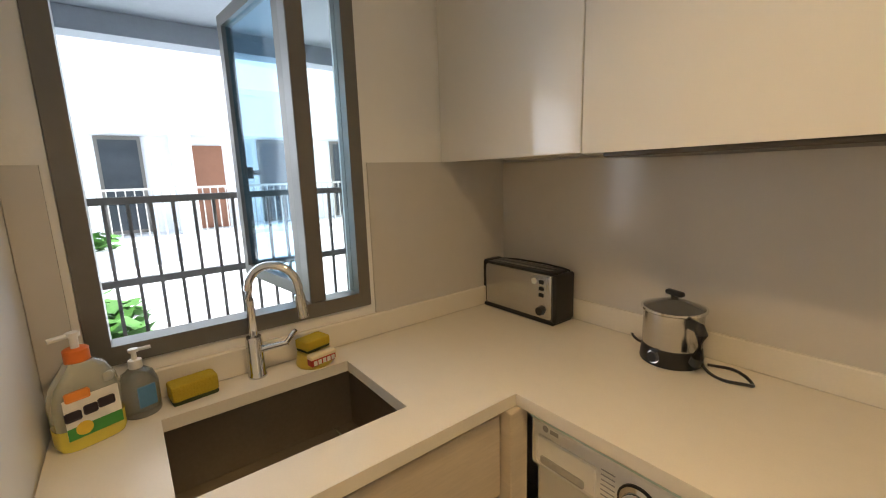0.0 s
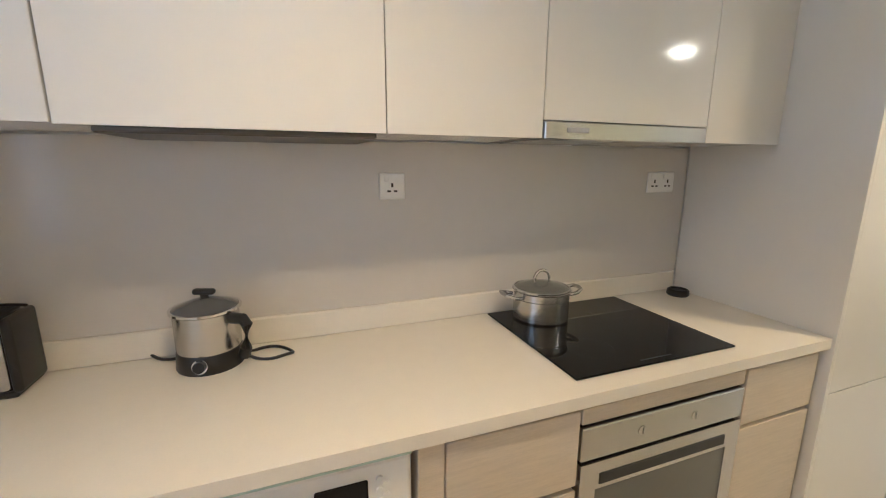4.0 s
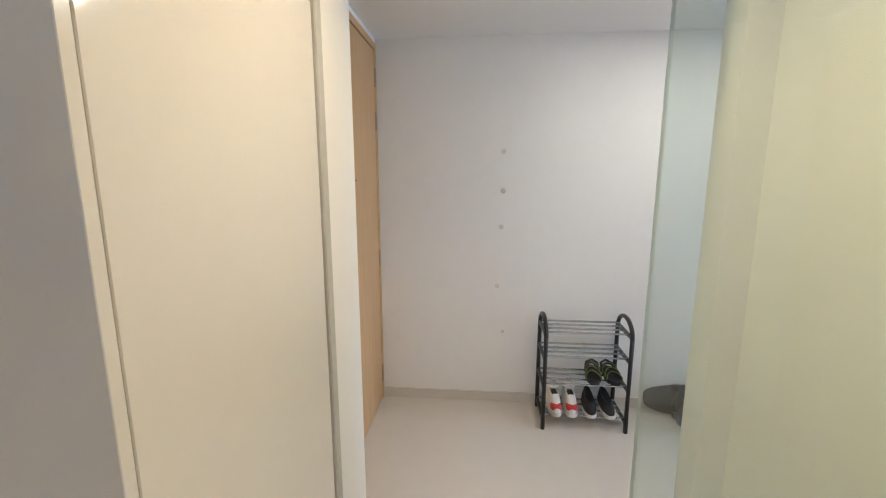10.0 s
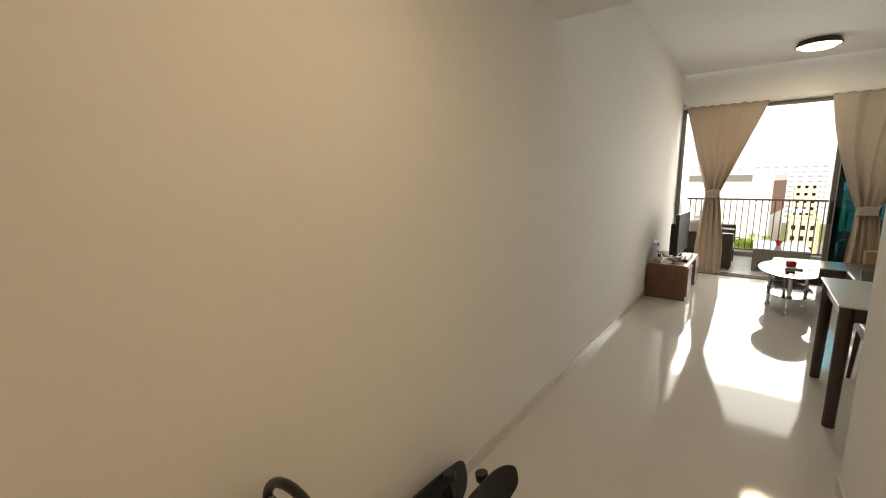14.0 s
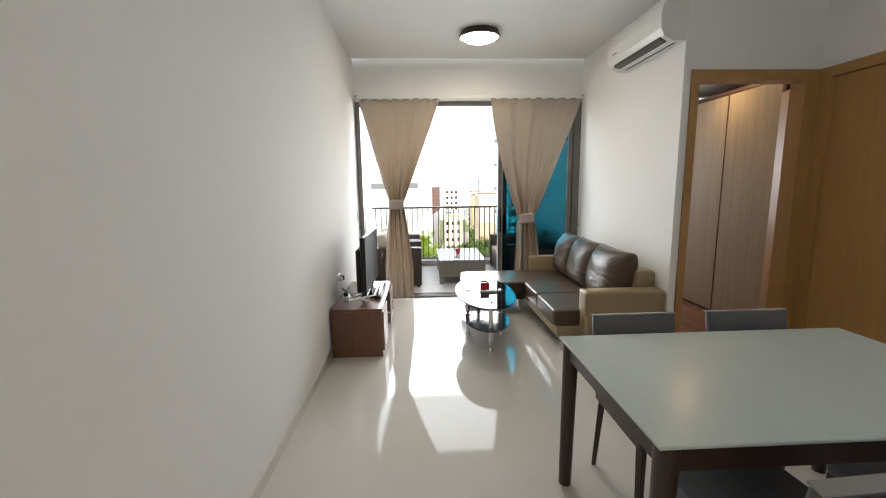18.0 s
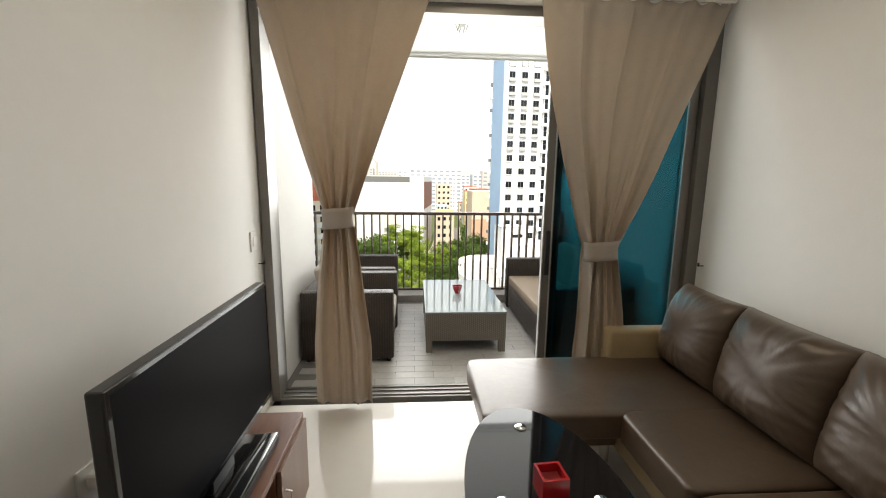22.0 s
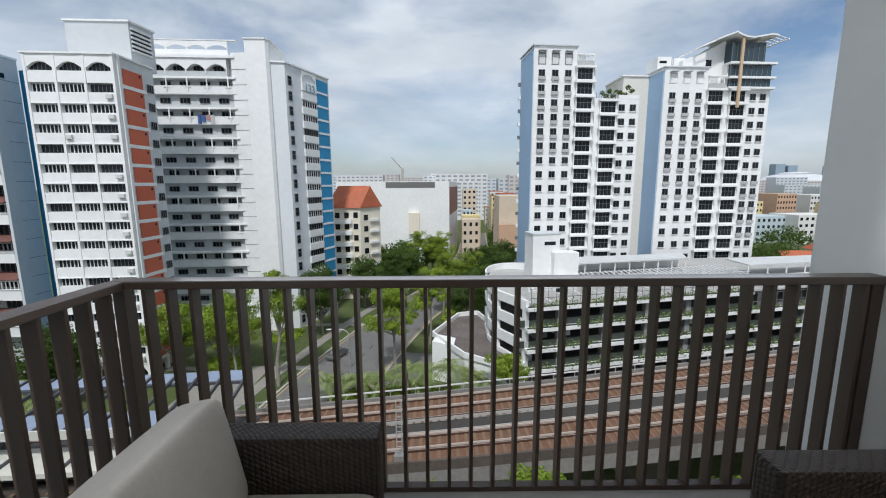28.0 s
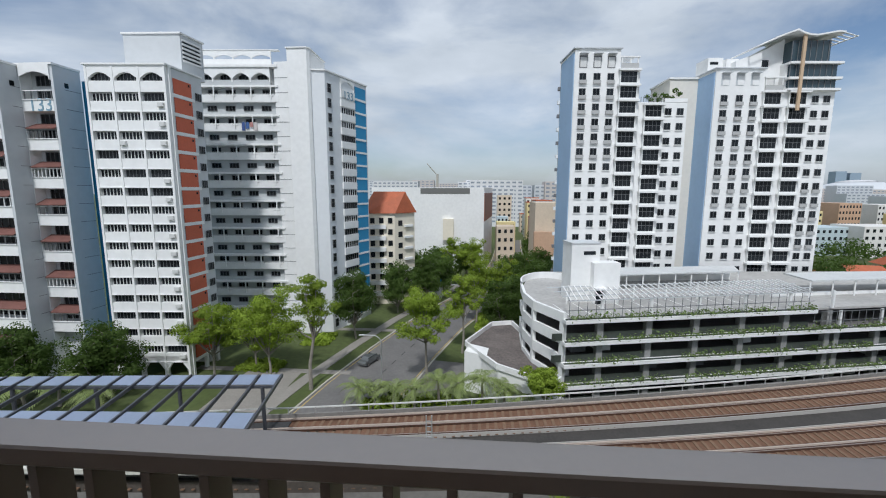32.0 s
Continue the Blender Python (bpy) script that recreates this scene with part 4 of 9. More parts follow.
def lightwell():
    """The open access gallery behind the kitchen window, and the wing across the court."""
    structure("gallery_floor", joined((5.24, 6.5, -6, 3.4, -0.3, 0.22)), mat("pale_concrete", (0.46, 0.46, 0.46), 0.7, vary=0.06), "pale concrete gallery floor", "floor")
    structure("gallery_soffit", joined((5.24, 6.9, -6, 3.4, 2.42, 2.6), (6.75, 6.9, -6, 3.4, 2.3, 2.42)), mat("blue_grey_soffit", (0.34, 0.38, 0.43), 0.7, vary=0.04), "grey gallery soffit", "ceiling")
    f = thing("gallery_railing", "dark metal railing of the access gallery", "railing", (6.3, 0, 0.22))
    for z in (0.06, 0.76, 1.17):
        part("rail", bx(-0.02, 0.02, -4, 3.4, z, z + 0.035), ALU, f)
    b = part("bar", bx(-0.008, 0.008, -0.008, 0.008, 0, 1.17), ALU, f)
    b.location = (0, -4, 0)
    for i in range(1, 78):
        alike("bar", b, 0, -4 + i * 0.095, 0)
    structure("wall_pier", joined((6.2, 6.75, -0.95, -0.55, 0.22, 2.42)), WALL, "white pier of the gallery", "wall")
    structure("court_floor", joined((6.5, 15.9, -14, 6, -0.3, 0.20)), mat("court_paving", (0.70, 0.72, 0.75), 0.7, vary=0.08, scale=1.5), "pale paving of the court", "ground")
    wing = thing("opposite_wing", "white wing of the block across the court", "building", (0, 0, 0))
    wm = mat("bright_wall", (0.79, 0.82, 0.86), 0.6, vary=0.03, scale=0.6)
    for b in ((16, 17, -13, 6, -1.2, 2.6), (15.2, 17, -13, 6, 2.6, 3.7), (15.0, 17, -13, 6, 3.7, 5.2), (15.2, 17, -13, 6, 5.2, 8.5)):
        part("storey_wall", bx(*b), wm, wing)
    wd = mat("dark_pane", (0.05, 0.06, 0.07), 0.1, vary=0.1)
    for y in (-4.6, -2.5, 0.94, 2.4, 5.2):
        o = part("window", joined((15.93, 16, y - 0.43, y + 0.43, 0.34, 2.58)), ALU, wing)
        part("pane", bx(15.91, 15.93, y - 0.36, y + 0.36, 0.42, 2.5), wd, o)
    part("door", bx(15.95, 16, -1.2, -0.4, 0.31, 2.4), mat("brown_door", (0.25, 0.11, 0.06), 0.5), wing, "brown door")
    for y in (-0.2, 3.9):
        part("column", bx(15.0, 15.5, y - 0.2, y + 0.2, 0.3, 2.6), wm, wing)
    r = thing("court_railing", "pale railing before the opposite wing", "railing", (14.8, 0, 0.3))
    part("rail", bx(-0.03, 0.03, -12, 5.9, 1.05, 1.1), MATS["grey_strip"], r)
    b = part("bar", bx(-0.012, 0.012, -0.012, 0.012, 0, 1.05), MATS["grey_strip"], r)
    b.location = (0, -12, 0)
    for i in range(1, 112):
        alike("bar", b, 0, -12 + i * 0.16, 0)
    structure("court_step", joined((14.5, 16, -13, 6, 0.2, 0.3)), MATS["court_paving"], "pale raised walk", "ground")
    for k, (x, y, z, l) in enumerate(((12.2, 1.85, 0.2, 3.4), (7.6, 1.75, 0.2, 1.6))):
        pl = thing("planter", "low grey planter of green shrubs", "planter", (x, y, z))
        part("trough", joined((-0.5, 0.5, -l / 2, l / 2, 0, 0.30 - 0.12 * k)), mat("planter_grey", (0.42, 0.44, 0.46), 0.7), pl)
        bm = bmesh.new()
        rnd = random.Random(5 + k)
        for i in range(420):
            c = Vector((rnd.uniform(-0.45, 0.45), rnd.uniform(-l / 2 + 1.05 - 0.95 * k, l / 2), 0.28 - 0.12 * k + abs(rnd.gauss(0.10, 0.06))))
            a, tl, s = rnd.uniform(0, 6.28), rnd.uniform(-1, 1), rnd.uniform(0.07, 0.14)
            u = Vector((math.cos(a), math.sin(a), tl * 0.7)) * s
            v = Vector((-math.sin(a), math.cos(a), 0.4)) * s * 0.6
            bm.faces.new([bm.verts.new(c - u), bm.verts.new(c + v), bm.verts.new(c + u), bm.verts.new(c - v)])
        part("foliage", bm, mat("shrub_green", (0.07, 0.20, 0.03), 0.6, vary=0.3, scale=3), pl)
    structure("court_wall", joined((6.5, 17, 6, 6.3, -1.2, 8), (6.5, 17, -13.3, -13, -1.2, 8)), wm, "white end wall of the court", "wall")


lightwell()


def downlight(x, y, z):
    t = thing("downlight", "round recessed ceiling downlight", "lamp", (x, y, z), group="downlights")
    part("bezel", lathe([(0.06, -0.003), (0.085, -0.006), (0.085, 0.0), (0.06, 0.0), (0.06, -0.003)], 28), WHITEP, t, "", True)
    part("lens", lathe([(0, -0.004), (0.06, -0.003)], 28), mat("lamp_lens", (1.0, 0.82, 0.55), 0.4, vary=0.0, emit=9.0), t, "lit warm lens")


downlight(2.0, 0.75, H1 - 0.001)
downlight(3.9, 0.75, H1 - 0.001)
downlight(0.84, 1.80, H1 - 0.001)

# ---- hall ----
def entry_door():
    t = thing("door_1", "oak veneer entry door with a long steel pull bar", "door", (0, 0, 0), kind="structure")
    part("frame", joined((1.085, 1.138, -0.14, 0.012, 0, 2.365), (0.004, 0.045, -0.14, 0.006, 0, 2.365), (0.045, 1.085, -0.14, 0.008, 2.325, 2.365)), OAK, t)
    lf = part("leaf", bx(0.05, 1.08, -0.045, 0.004, 0.006, 2.32, 0.002), OAK, t)
    part("pull_bar", bx(0.858, 0.898, 0.068, 0.086, 0.47, 1.755, 0.002), STEEL, lf, "flat brushed steel pull bar")
    for z in (0.66, 1.56):
        part("standoff", bx(0.873, 0.888, 0.004, 0.066, z - 0.012, z + 0.012), STEEL, lf)
    k = part("lock", lathe([(0, 0), (0.03, 0), (0.03, 0.008), (0.02, 0.012), (0, 0.012)], 24), CHROME, lf, "round chrome lock", True)
    k.matrix_basis = pose(0.985, 0.004, 0.925, -90)
    part("thumb_turn", bx(-0.006, 0.006, -0.02, 0.02, 0.012, 0.03, 0.002), CHROME, k)
    part("hook", joined((0.552, 0.568, 0.004, 0.022, 1.53, 1.536), (0.557, 0.563, 0.004, 0.012, 1.505, 1.545)), BLACK, lf, "small dark hook")
    for z in (0.20, 1.02, 1.90, 2.16):
        part("hinge", joined((0.045, 0.058, 0.004, 0.014, z - 0.055, z + 0.055)), STEEL, t)
    part("lock_plate", bx(1.079, 1.087, -0.04, 0.0125, 0.85, 1.0), STEEL, t)


entry_door()


def glass_door():
    t = thing("glass_door", "open frameless green-tinted glass kitchen door with a steel pull handle", "door", (1.50, 1.186, 0), -3.3)
    part("pane", bx(-0.07, 0.95, -0.005, 0.005, 0.012, 2.33), GREENG, t, "clear green-tinted pane").visible_shadow = False
    part("edge", bx(0.95, 0.952, -0.005, 0.005, 0.012, 2.33), GEDGE, t, "dark green ground edge")
    # same glass on the hinge side; its bright highlight is put into the colour
    part("edge", bx(-0.074, -0.07, -0.005, 0.005, 0.012, 2.33), mat("pale_glass_edge", (0.62, 0.70, 0.72), 0.1), t)
    for s in (-1, 1):
        part("handle", rod((0.842, s * 0.066, 0.72), (0.842, s * 0.066, 1.255), 0.0165, 18), STEEL, t, "", True)
        for z in (0.79, 1.185):
            part("standoff", rod((0.842, s * 0.006, z), (0.842, s * 0.066, z), 0.0105, 12), STEEL, t, "", True)
            part("collar", rod((0.842, s * 0.006, z), (0.842, s * 0.016, z), 0.0155, 14), STEEL, t, "", True)
    for z in (0.0, 2.27):
        part("pivot_patch", bx(-0.06, 0.10, -0.016, 0.016, z + 0.01, z + 0.07, 0.003), STEEL, t)


glass_door()
structure("door_jamb", joined((1.60, 1.66, 1.255, 1.33, 0, H1), (1.48, 1.60, 1.30, 1.33, 0, H1)), WALL, "white jamb behind the glass door", "trim")
structure("baseboard", joined((0, 0.012, 0.006, 8.5, 0, 0.07)), BASE, "low stone skirting", "baseboard")
structure("baseboard_corridor", joined((1.468, 1.48, 1.33, 3.6, 0, 0.07), (1.48, 1.72, 3.6, 3.612, 0, 0.07), (1.62, 1.722, 0.30, 0.312, 0, 0.07)), BASE, "low stone skirting", "baseboard")
structure("baseboard_east", joined((XE - 0.012, XE, 6.48, 8.5, 0, 0.07)), BASE, "low stone skirting", "baseboard")


def wall_plugs():
    for y, z, r in ((0.816, 1.713, 0.016), (0.819, 1.463, 0.016), (0.812, 1.23, 0.016), (0.793, 0.834, 0.015), (0.839, 0.515, 0.011)):
        t = thing("wall_plug", "filled screw hole with a pale disc on the wall", "wall plug", (0, y, z), group="plugs in a column")
        k = part("disc", lathe([(0, 0.006), (r * 0.55, 0.006), (r * 0.6, 0.009), (r, 0.006), (r, 0), (0, 0)], 20), mat("putty", (0.68, 0.67, 0.65), 0.6, vary=0.05), t, "", True)
        k.matrix_basis = pose(0, 0, 0, 0, 90, 0)


wall_plugs()


def shoe_rack():
    t = thing("shoe_rack", "low shoe rack with black tube ends and chrome rods", "shoe rack", (0.178, 1.33, 0))
    for y in (-0.25, 0.25):
        pts = [(-0.132, y, 0), (-0.132, y, 0.60)] + arc((0, y, 0.60), 0.132, 180, 0, 12) + [(0.132, y, 0)]
        sd = part("side_frame", tube([(p[0], p[1], p[2] if p[2] <= 0.6 else 0.6 + (p[2] - 0.6) * 0.75) for p in pts], 0.0135, 10), BLACK, t, "black tube end frame", True)
        for z in (0.065, 0.275, 0.455, 0.61):
            part("crossbar", bx(-0.13, 0.13, y - 0.009, y + 0.009, z - 0.014, z + 0.010, 0.003), BLACK, sd)
    for z in (0.08, 0.29, 0.47, 0.625):
        for i in range(4):
            x = -0.105 + i * 0.07
            part("rod", rod((x, -0.25, z), (x, 0.25, z), 0.006, 8), mat("rod_grey", (0.38, 0.39, 0.41), 0.25, 0.8), t, "", True)


shoe_rack()


def sole(l, w, h, z=0.0, flare=0.0):
    """A shoe-shaped slab, toe at +x."""
    bm = bmesh.new()
    rings = []
    for zz, k in ((z, 0.94), (z + h * 0.3, 1.0), (z + h, 0.97)):
        r = []
        for i in range(28):
            a = 2 * math.pi * i / 28
            x = math.cos(a) * l / 2
            ww = w / 2 * (1.0 + 0.12 * math.cos(a) - 0.16 * math.exp(-((math.cos(a) + 0.15) / 0.35) ** 2))
            r.append(bm.verts.new((x * k, math.copysign(abs(math.sin(a)) ** 0.75, math.sin(a)) * ww * k, zz + flare * max(0, math.cos(a)) ** 2)))
        rings.append(r)
    for a, b in zip(rings, rings[1:]):
        for i in range(28):
            bm.faces.new((a[i], a[(i + 1) % 28], b[(i + 1) % 28], b[i]))
    bm.faces.new(rings[0])
    bm.faces.new(rings[-1])
    return bm


def upper_shell(l, w, h, top, back):
    """The upper of a shoe, open at the ankle, toe at +x."""
    bm = bmesh.new()
    rows = []
    for j in range(7):
        k = j / 6
        r = []
        for i in range(24):
            a = 2 * math.pi * i / 24
            c, s_ = math.cos(a), math.sin(a)
            x = c * l / 2 * (1 - 0.02 * k) if c < 0 else c * l / 2 * (1 - top * k ** 1.6)
            y = math.copysign(abs(s_) ** 0.8, s_) * w / 2 * (1 - 0.38 * k ** 1.5)
            z = h * (k ** 0.8) * (1.0 if c > 0.2 else 1.0 + back * (0.2 - c))
            r.append(bm.verts.new((x, y, z)))
        rows.append(r)
    for a, b in zip(rows, rows[1:]):
        for i in range(24):
            bm.faces.new((a[i], a[(i + 1) % 24], b[(i + 1) % 24], b[i]))
    bm.faces.new(rows[0])
    cen = bm.verts.new((-l * 0.08, 0, h * 0.55))
    for i in range(24):
        bm.faces.new((rows[-1][i], rows[-1][(i + 1) % 24], cen))
    return bm


def shoes():
    whites, reds = mat("white_leather", (0.74, 0.72, 0.68), 0.45, vary=0.05, scale=20), mat("red_leather", (0.50, 0.03, 0.03), 0.4)
    blk = mat("black_canvas", (0.02, 0.02, 0.022), 0.8, vary=0.15, scale=40)
    for i in range(2):
        t = thing("trainer", "white trainer with red and black panels on the shoe rack", "shoe", (0.19, 1.16 + i * 0.102, 0.086), 2 - 4 * i, group="white trainers")
        part("sole", sole(0.275, 0.088, 0.03), mat("sole_grey", (0.60, 0.58, 0.54), 0.6), t, "", True)
        u = part("upper", upper_shell(0.262, 0.084, 0.085, 0.62, 0.35), whites, t, "", True)
        u.location.z = 0.028
        part("toe_panel", puff(0.085, 0, 0.052, 0.075, 0.07, 0.05, 0.7, 0.7, 16, 8), reds, t, "red toe panel", True)
        part("tongue", bx(-0.02, 0.05, -0.02, 0.02, 0.085, 0.115, 0.008, seg=2), blk, t, "black tongue", True)
        part("collar", tube([(p[0], p[1], 0.122 + (0.02 if p[0] < -0.06 else 0)) for p in arc((-0.055, 0, 0), 0.036, 0, 340, 14, "xy")], 0.008, 8, closed=True), whites, t, "", True)
        part("lace", joined(*[(0.0 + k * 0.016, 0.006 + k * 0.016, -0.022, 0.022, 0.108 - k * 0.009, 0.114 - k * 0.009) for k in range(4)]), whites, t)
    for i in range(2):
        t = thing("slip_on_shoe", "black canvas slip-on shoe with a white sole", "shoe", (0.19, 1.385 + i * 0.108, 0.086), -6 + 4 * i, group="black slip-ons")
        part("sole", sole(0.27, 0.09, 0.024), mat("white_rubber", (0.68, 0.67, 0.64), 0.5), t, "white rubber sole", True)
        u = part("upper", upper_shell(0.258, 0.084, 0.055, 0.45, 0.15), blk, t, "", True)
        u.location.z = 0.022
    gr = mat("green_strap", (0.16, 0.21, 0.06), 0.6)
    for i in range(2):
        t = thing("sandal", "black strap sandal with green edging on the shoe rack", "shoe", (0.185, 1.40 + i * 0.108, 0.2955), -10 + 10 * i, group="strap sandals")
        part("sole", sole(0.265, 0.092, 0.028, 0, 0.01), blk, t, "", True)
        for x, hh in ((0.075, 0.05), (0.035, 0.06), (-0.02, 0.065)):
            part("strap", tube([(x + 0.02 * math.sin(a * 2), 0.043 * math.cos(a), 0.024 + hh * math.sin(a)) for a in [math.pi * k / 12 for k in range(13)]], 0.008, 6), blk, t, "", True)
            part("edging", tube([(x + 0.012 + 0.02 * math.sin(a * 2), 0.045 * math.cos(a), 0.026 + (hh + 0.006) * math.sin(a)) for a in [math.pi * k / 12 for k in range(13)]], 0.003, 6), gr, t, "green edging", True)
        part("heel_strap", tube([(-0.03, 0.043, 0.03), (-0.09, 0.035, 0.06), (-0.115, 0, 0.07), (-0.09, -0.035, 0.06), (-0.03, -0.043, 0.03)], 0.008, 6), blk, t, "", True)


shoes()


def skateboard(at, rx, rz, deck_label, ry=0):
    t = thing("skateboard", deck_label, "skateboard", at)
    t.matrix_basis = pose(*at, rx, ry, rz)
    bm = bmesh.new()
    lo, hi = [], []
    n = 40
    for i in range(n):
        a = 2 * math.pi * i / n
        x = 0.385 * math.copysign(abs(math.cos(a)) ** 0.8, math.cos(a))
        y = 0.102 * math.copysign(abs(math.sin(a)) ** 0.62, math.sin(a))
        z = 0.03 * max(0, (abs(x) - 0.24) / 0.145) ** 1.6
        lo.append(bm.verts.new((x, y, z)))
        hi.append(bm.verts.new((x, y, z + 0.011)))
    for i in range(n // 2):
        j = (n - i) % n
        i2, j2 = i + 1, (n - i - 1) % n
        for ring in (lo, hi):
            vs = []
            for v in (ring[i], ring[i2], ring[j2], ring[j]):
                if v not in vs:
                    vs.append(v)
            if len(vs) > 2:
                bm.faces.new(vs)
    for i in range(n):
        bm.faces.new((lo[i], lo[(i + 1) % n], hi[(i + 1) % n], hi[i]))
    part("deck", bm, mat("grip_tape", (0.022, 0.022, 0.024), 0.85, vary=0.2, scale=30, bump=0.5, bscale=300), t, "", True)
    for x in (-0.20, 0.20):
        tr = part("truck", joined((x - 0.025, x + 0.025, -0.03, 0.03, -0.012, 0.0), (x - 0.012, x + 0.012, -0.07, 0.07, -0.038, -0.018), (x - 0.012, x + 0.012, -0.015, 0.015, -0.03, -0.01)), STEEL, t, "metal truck")
        for y in (-0.088, 0.088):
            part("wheel", rod((x, y - 0.017, -0.03), (x, y + 0.017, -0.03), 0.028, 20), mat("wheel_rubber", (0.03, 0.03, 0.03), 0.5), tr, "", True)


skateboard((0.085, 2.16, 0.108), -104, 90, "black skateboard leaning on its edge against the wall")
skateboard((0.25, 2.26, 0.106), 79, 92.0, "black skateboard on its edge on the floor")

# ---- living and dining room ----
def balcony_door():
    w = thing("window_2", "bronze aluminium sliding balcony door, one leaf open", "sliding door", (0, 0, 0), kind="structure")
    part("window_frame", joined((0.012, 0.065, 8.555, 8.72, 0.0, 2.498), (2.785, 2.865, 8.555, 8.72, 0.0, 2.498), (0.065, 2.785, 8.555, 8.72, 2.44, 2.498), (0.065, 2.785, 8.555, 8.72, -0.04, 0.012)), ALU, w)
    for y in (8.585, 8.64, 8.69):
        part("track", bx(0.065, 2.785, y - 0.006, y + 0.006, 0.012, 0.020), ALU, w)
    for k, (x0, x1, y) in enumerate(((1.805, 2.78, 8.612), (1.865, 2.783, 8.666))):
        lf = part("sliding_leaf", joined((x0, x0 + 0.065, y - 0.018, y + 0.018, 0.026, 2.438), (x1 - 0.06, x1, y - 0.018, y + 0.018, 0.026, 2.438), (x0 + 0.065, x1 - 0.06, y - 0.018, y + 0.018, 0.026, 0.10), (x0 + 0.065, x1 - 0.06, y - 0.018, y + 0.018, 2.37, 2.438)), ALU, w)
        p = part("pane", bx(x0 + 0.065, x1 - 0.06, y - 0.004, y + 0.004, 0.10, 2.37), TEALG if k == 0 else CLEAR, lf, "tinted pane")
        p.visible_shadow = False
        for e in (x0 - 0.003, x0 + 0.052):
            part("edge_bead", bx(e, e + 0.008, y - 0.021, y - 0.018, 0.03, 2.43), mat("bright_aluminium", (0.50, 0.50, 0.49), 0.3, 0.7), lf)
        part("pull", bx(x0 + 0.018, x0 + 0.048, y - 0.03, y - 0.018, 0.85, 1.15, 0.004), BLACK, lf, "black recessed pull")


balcony_door()


def curtain(name_label, x0, x1, tie_x, tie_z, bot0, bot1, y, seed, tw, bulge):
    t = thing("curtain", name_label, "curtain", (0, y, 0), group="tied curtains")
    NZ, NX = 72, 150
    zt, zb = 2.515, 0.025
    rnd = random.Random(seed)
    ph = [rnd.uniform(0, 6.28) for _ in range(6)]

    def edge(z):
        """Both edges of the cloth at a height."""
        if z > tie_z:
            k = (z - tie_z) / (zt - tie_z)
            return tie_x - tw + (x0 - tie_x + tw) * k - bulge * math.sin(math.pi * k), tie_x + tw + (x1 - tie_x - tw) * k
        k = (tie_z - z) / (tie_z - zb)
        e = min(1, k * 1.5) ** 0.8
        return tie_x - tw + (bot0 - tie_x + tw) * e, tie_x + tw + (bot1 - tie_x - tw) * e

    bm = bmesh.new()
    grid = []
    for j in range(NZ + 1):
        z = zt + (zb - zt) * j / NZ
        a, b = edge(z)
        near = math.exp(-((z - tie_z) / 0.5) ** 2)
        wid = (b - a)
        amp = 0.022 + 0.03 * near + (0.018 if z < tie_z else 0.0)
        near_w = 0.45 + 0.55 * math.exp(-((z - tie_z) / 0.75) ** 2)
        row = []
        for i in range(NX + 1):
            u = i / NX
            x = a + wid * u
            uu = u + 0.07 * noise.noise(Vector((u * 3.0, z * 0.8, seed))) + 0.02 * math.sin(z * 2.1 + ph[1])
            f = 1.1 * abs(math.sin(uu * math.pi * 3.4 + ph[0])) ** 0.7 - 0.6 + 0.55 * math.sin(uu * math.pi * 8.6 + ph[2]) * near_w + 0.22 * math.sin(uu * math.pi * 17 + ph[3] + z) * near_w
            top = max(0.0, (z - 2.42) / 0.095)
            yy = f * amp * (1 - 0.5 * top) + 0.05 * near * near * near + 0.008 * top * math.sin(u * math.pi * 22)
            drag = 0.025 * noise.noise(Vector((u * 5 + seed, z * 2.0, seed)))
            hem = 0.006 * math.sin(u * 9) if j == NZ else 0
            ztop = 0.012 * math.sin(u * math.pi * 16 + ph[4]) if j == 0 else 0
            row.append(bm.verts.new((x, yy + drag, z + hem + ztop)))
        grid.append(row)
    for r, s_ in zip(grid, grid[1:]):
        for i in range(NX):
            bm.faces.new((r[i], r[i + 1], s_[i + 1], s_[i]))
    c = part("cloth", bm, CURT, t, "", True)
    sol = c.modifiers.new("thickness", "SOLIDIFY")
    sol.thickness = 0.0025
    bm = bmesh.new()
    rings = []
    for j, (dz, k) in enumerate(((-0.062, 1.04), (-0.035, 1.0), (0.0, 0.98), (0.035, 1.0), (0.062, 1.05))):
        rings.append([bm.verts.new((tie_x + (tw + 0.008) * k * math.copysign(abs(math.cos(a)) ** 0.7, math.cos(a)), 0.05 + 0.066 * k * math.copysign(abs(math.sin(a)) ** 0.7, math.sin(a)), tie_z + dz + 0.01 * math.cos(a))) for a in [2 * math.pi * q / 32 for q in range(32)]])
    for p, q in zip(rings, rings[1:]):
        for i in range(32):
            bm.faces.new((p[i], p[(i + 1) % 32], q[(i + 1) % 32], q[i]))
    b = part("tieback", bm, CURT, t, "cloth tie band", True)
    sol = b.modifiers.new("thickness", "SOLIDIFY")
    sol.thickness = 0.004


curtain("beige curtain tied in at the waist, sunlit from behind", 0.066, 1.057, 0.487, 1.235, 0.325, 0.684, 8.465, 3, 0.088, 0.0)
curtain("beige curtain tied in at the waist beside the tinted glass", 1.685, 2.832, 2.165, 1.035, 2.015, 2.335, 8.455, 8, 0.096, 0.055)
rodt = thing("curtain_rod", "white metal curtain rail above the balcony door", "curtain rail", (0, 8.46, 2.53))
part("rail", bx(0.02, 2.85, -0.012, 0.012, -0.012, 0.02, 0.003), WHITEP, rodt)
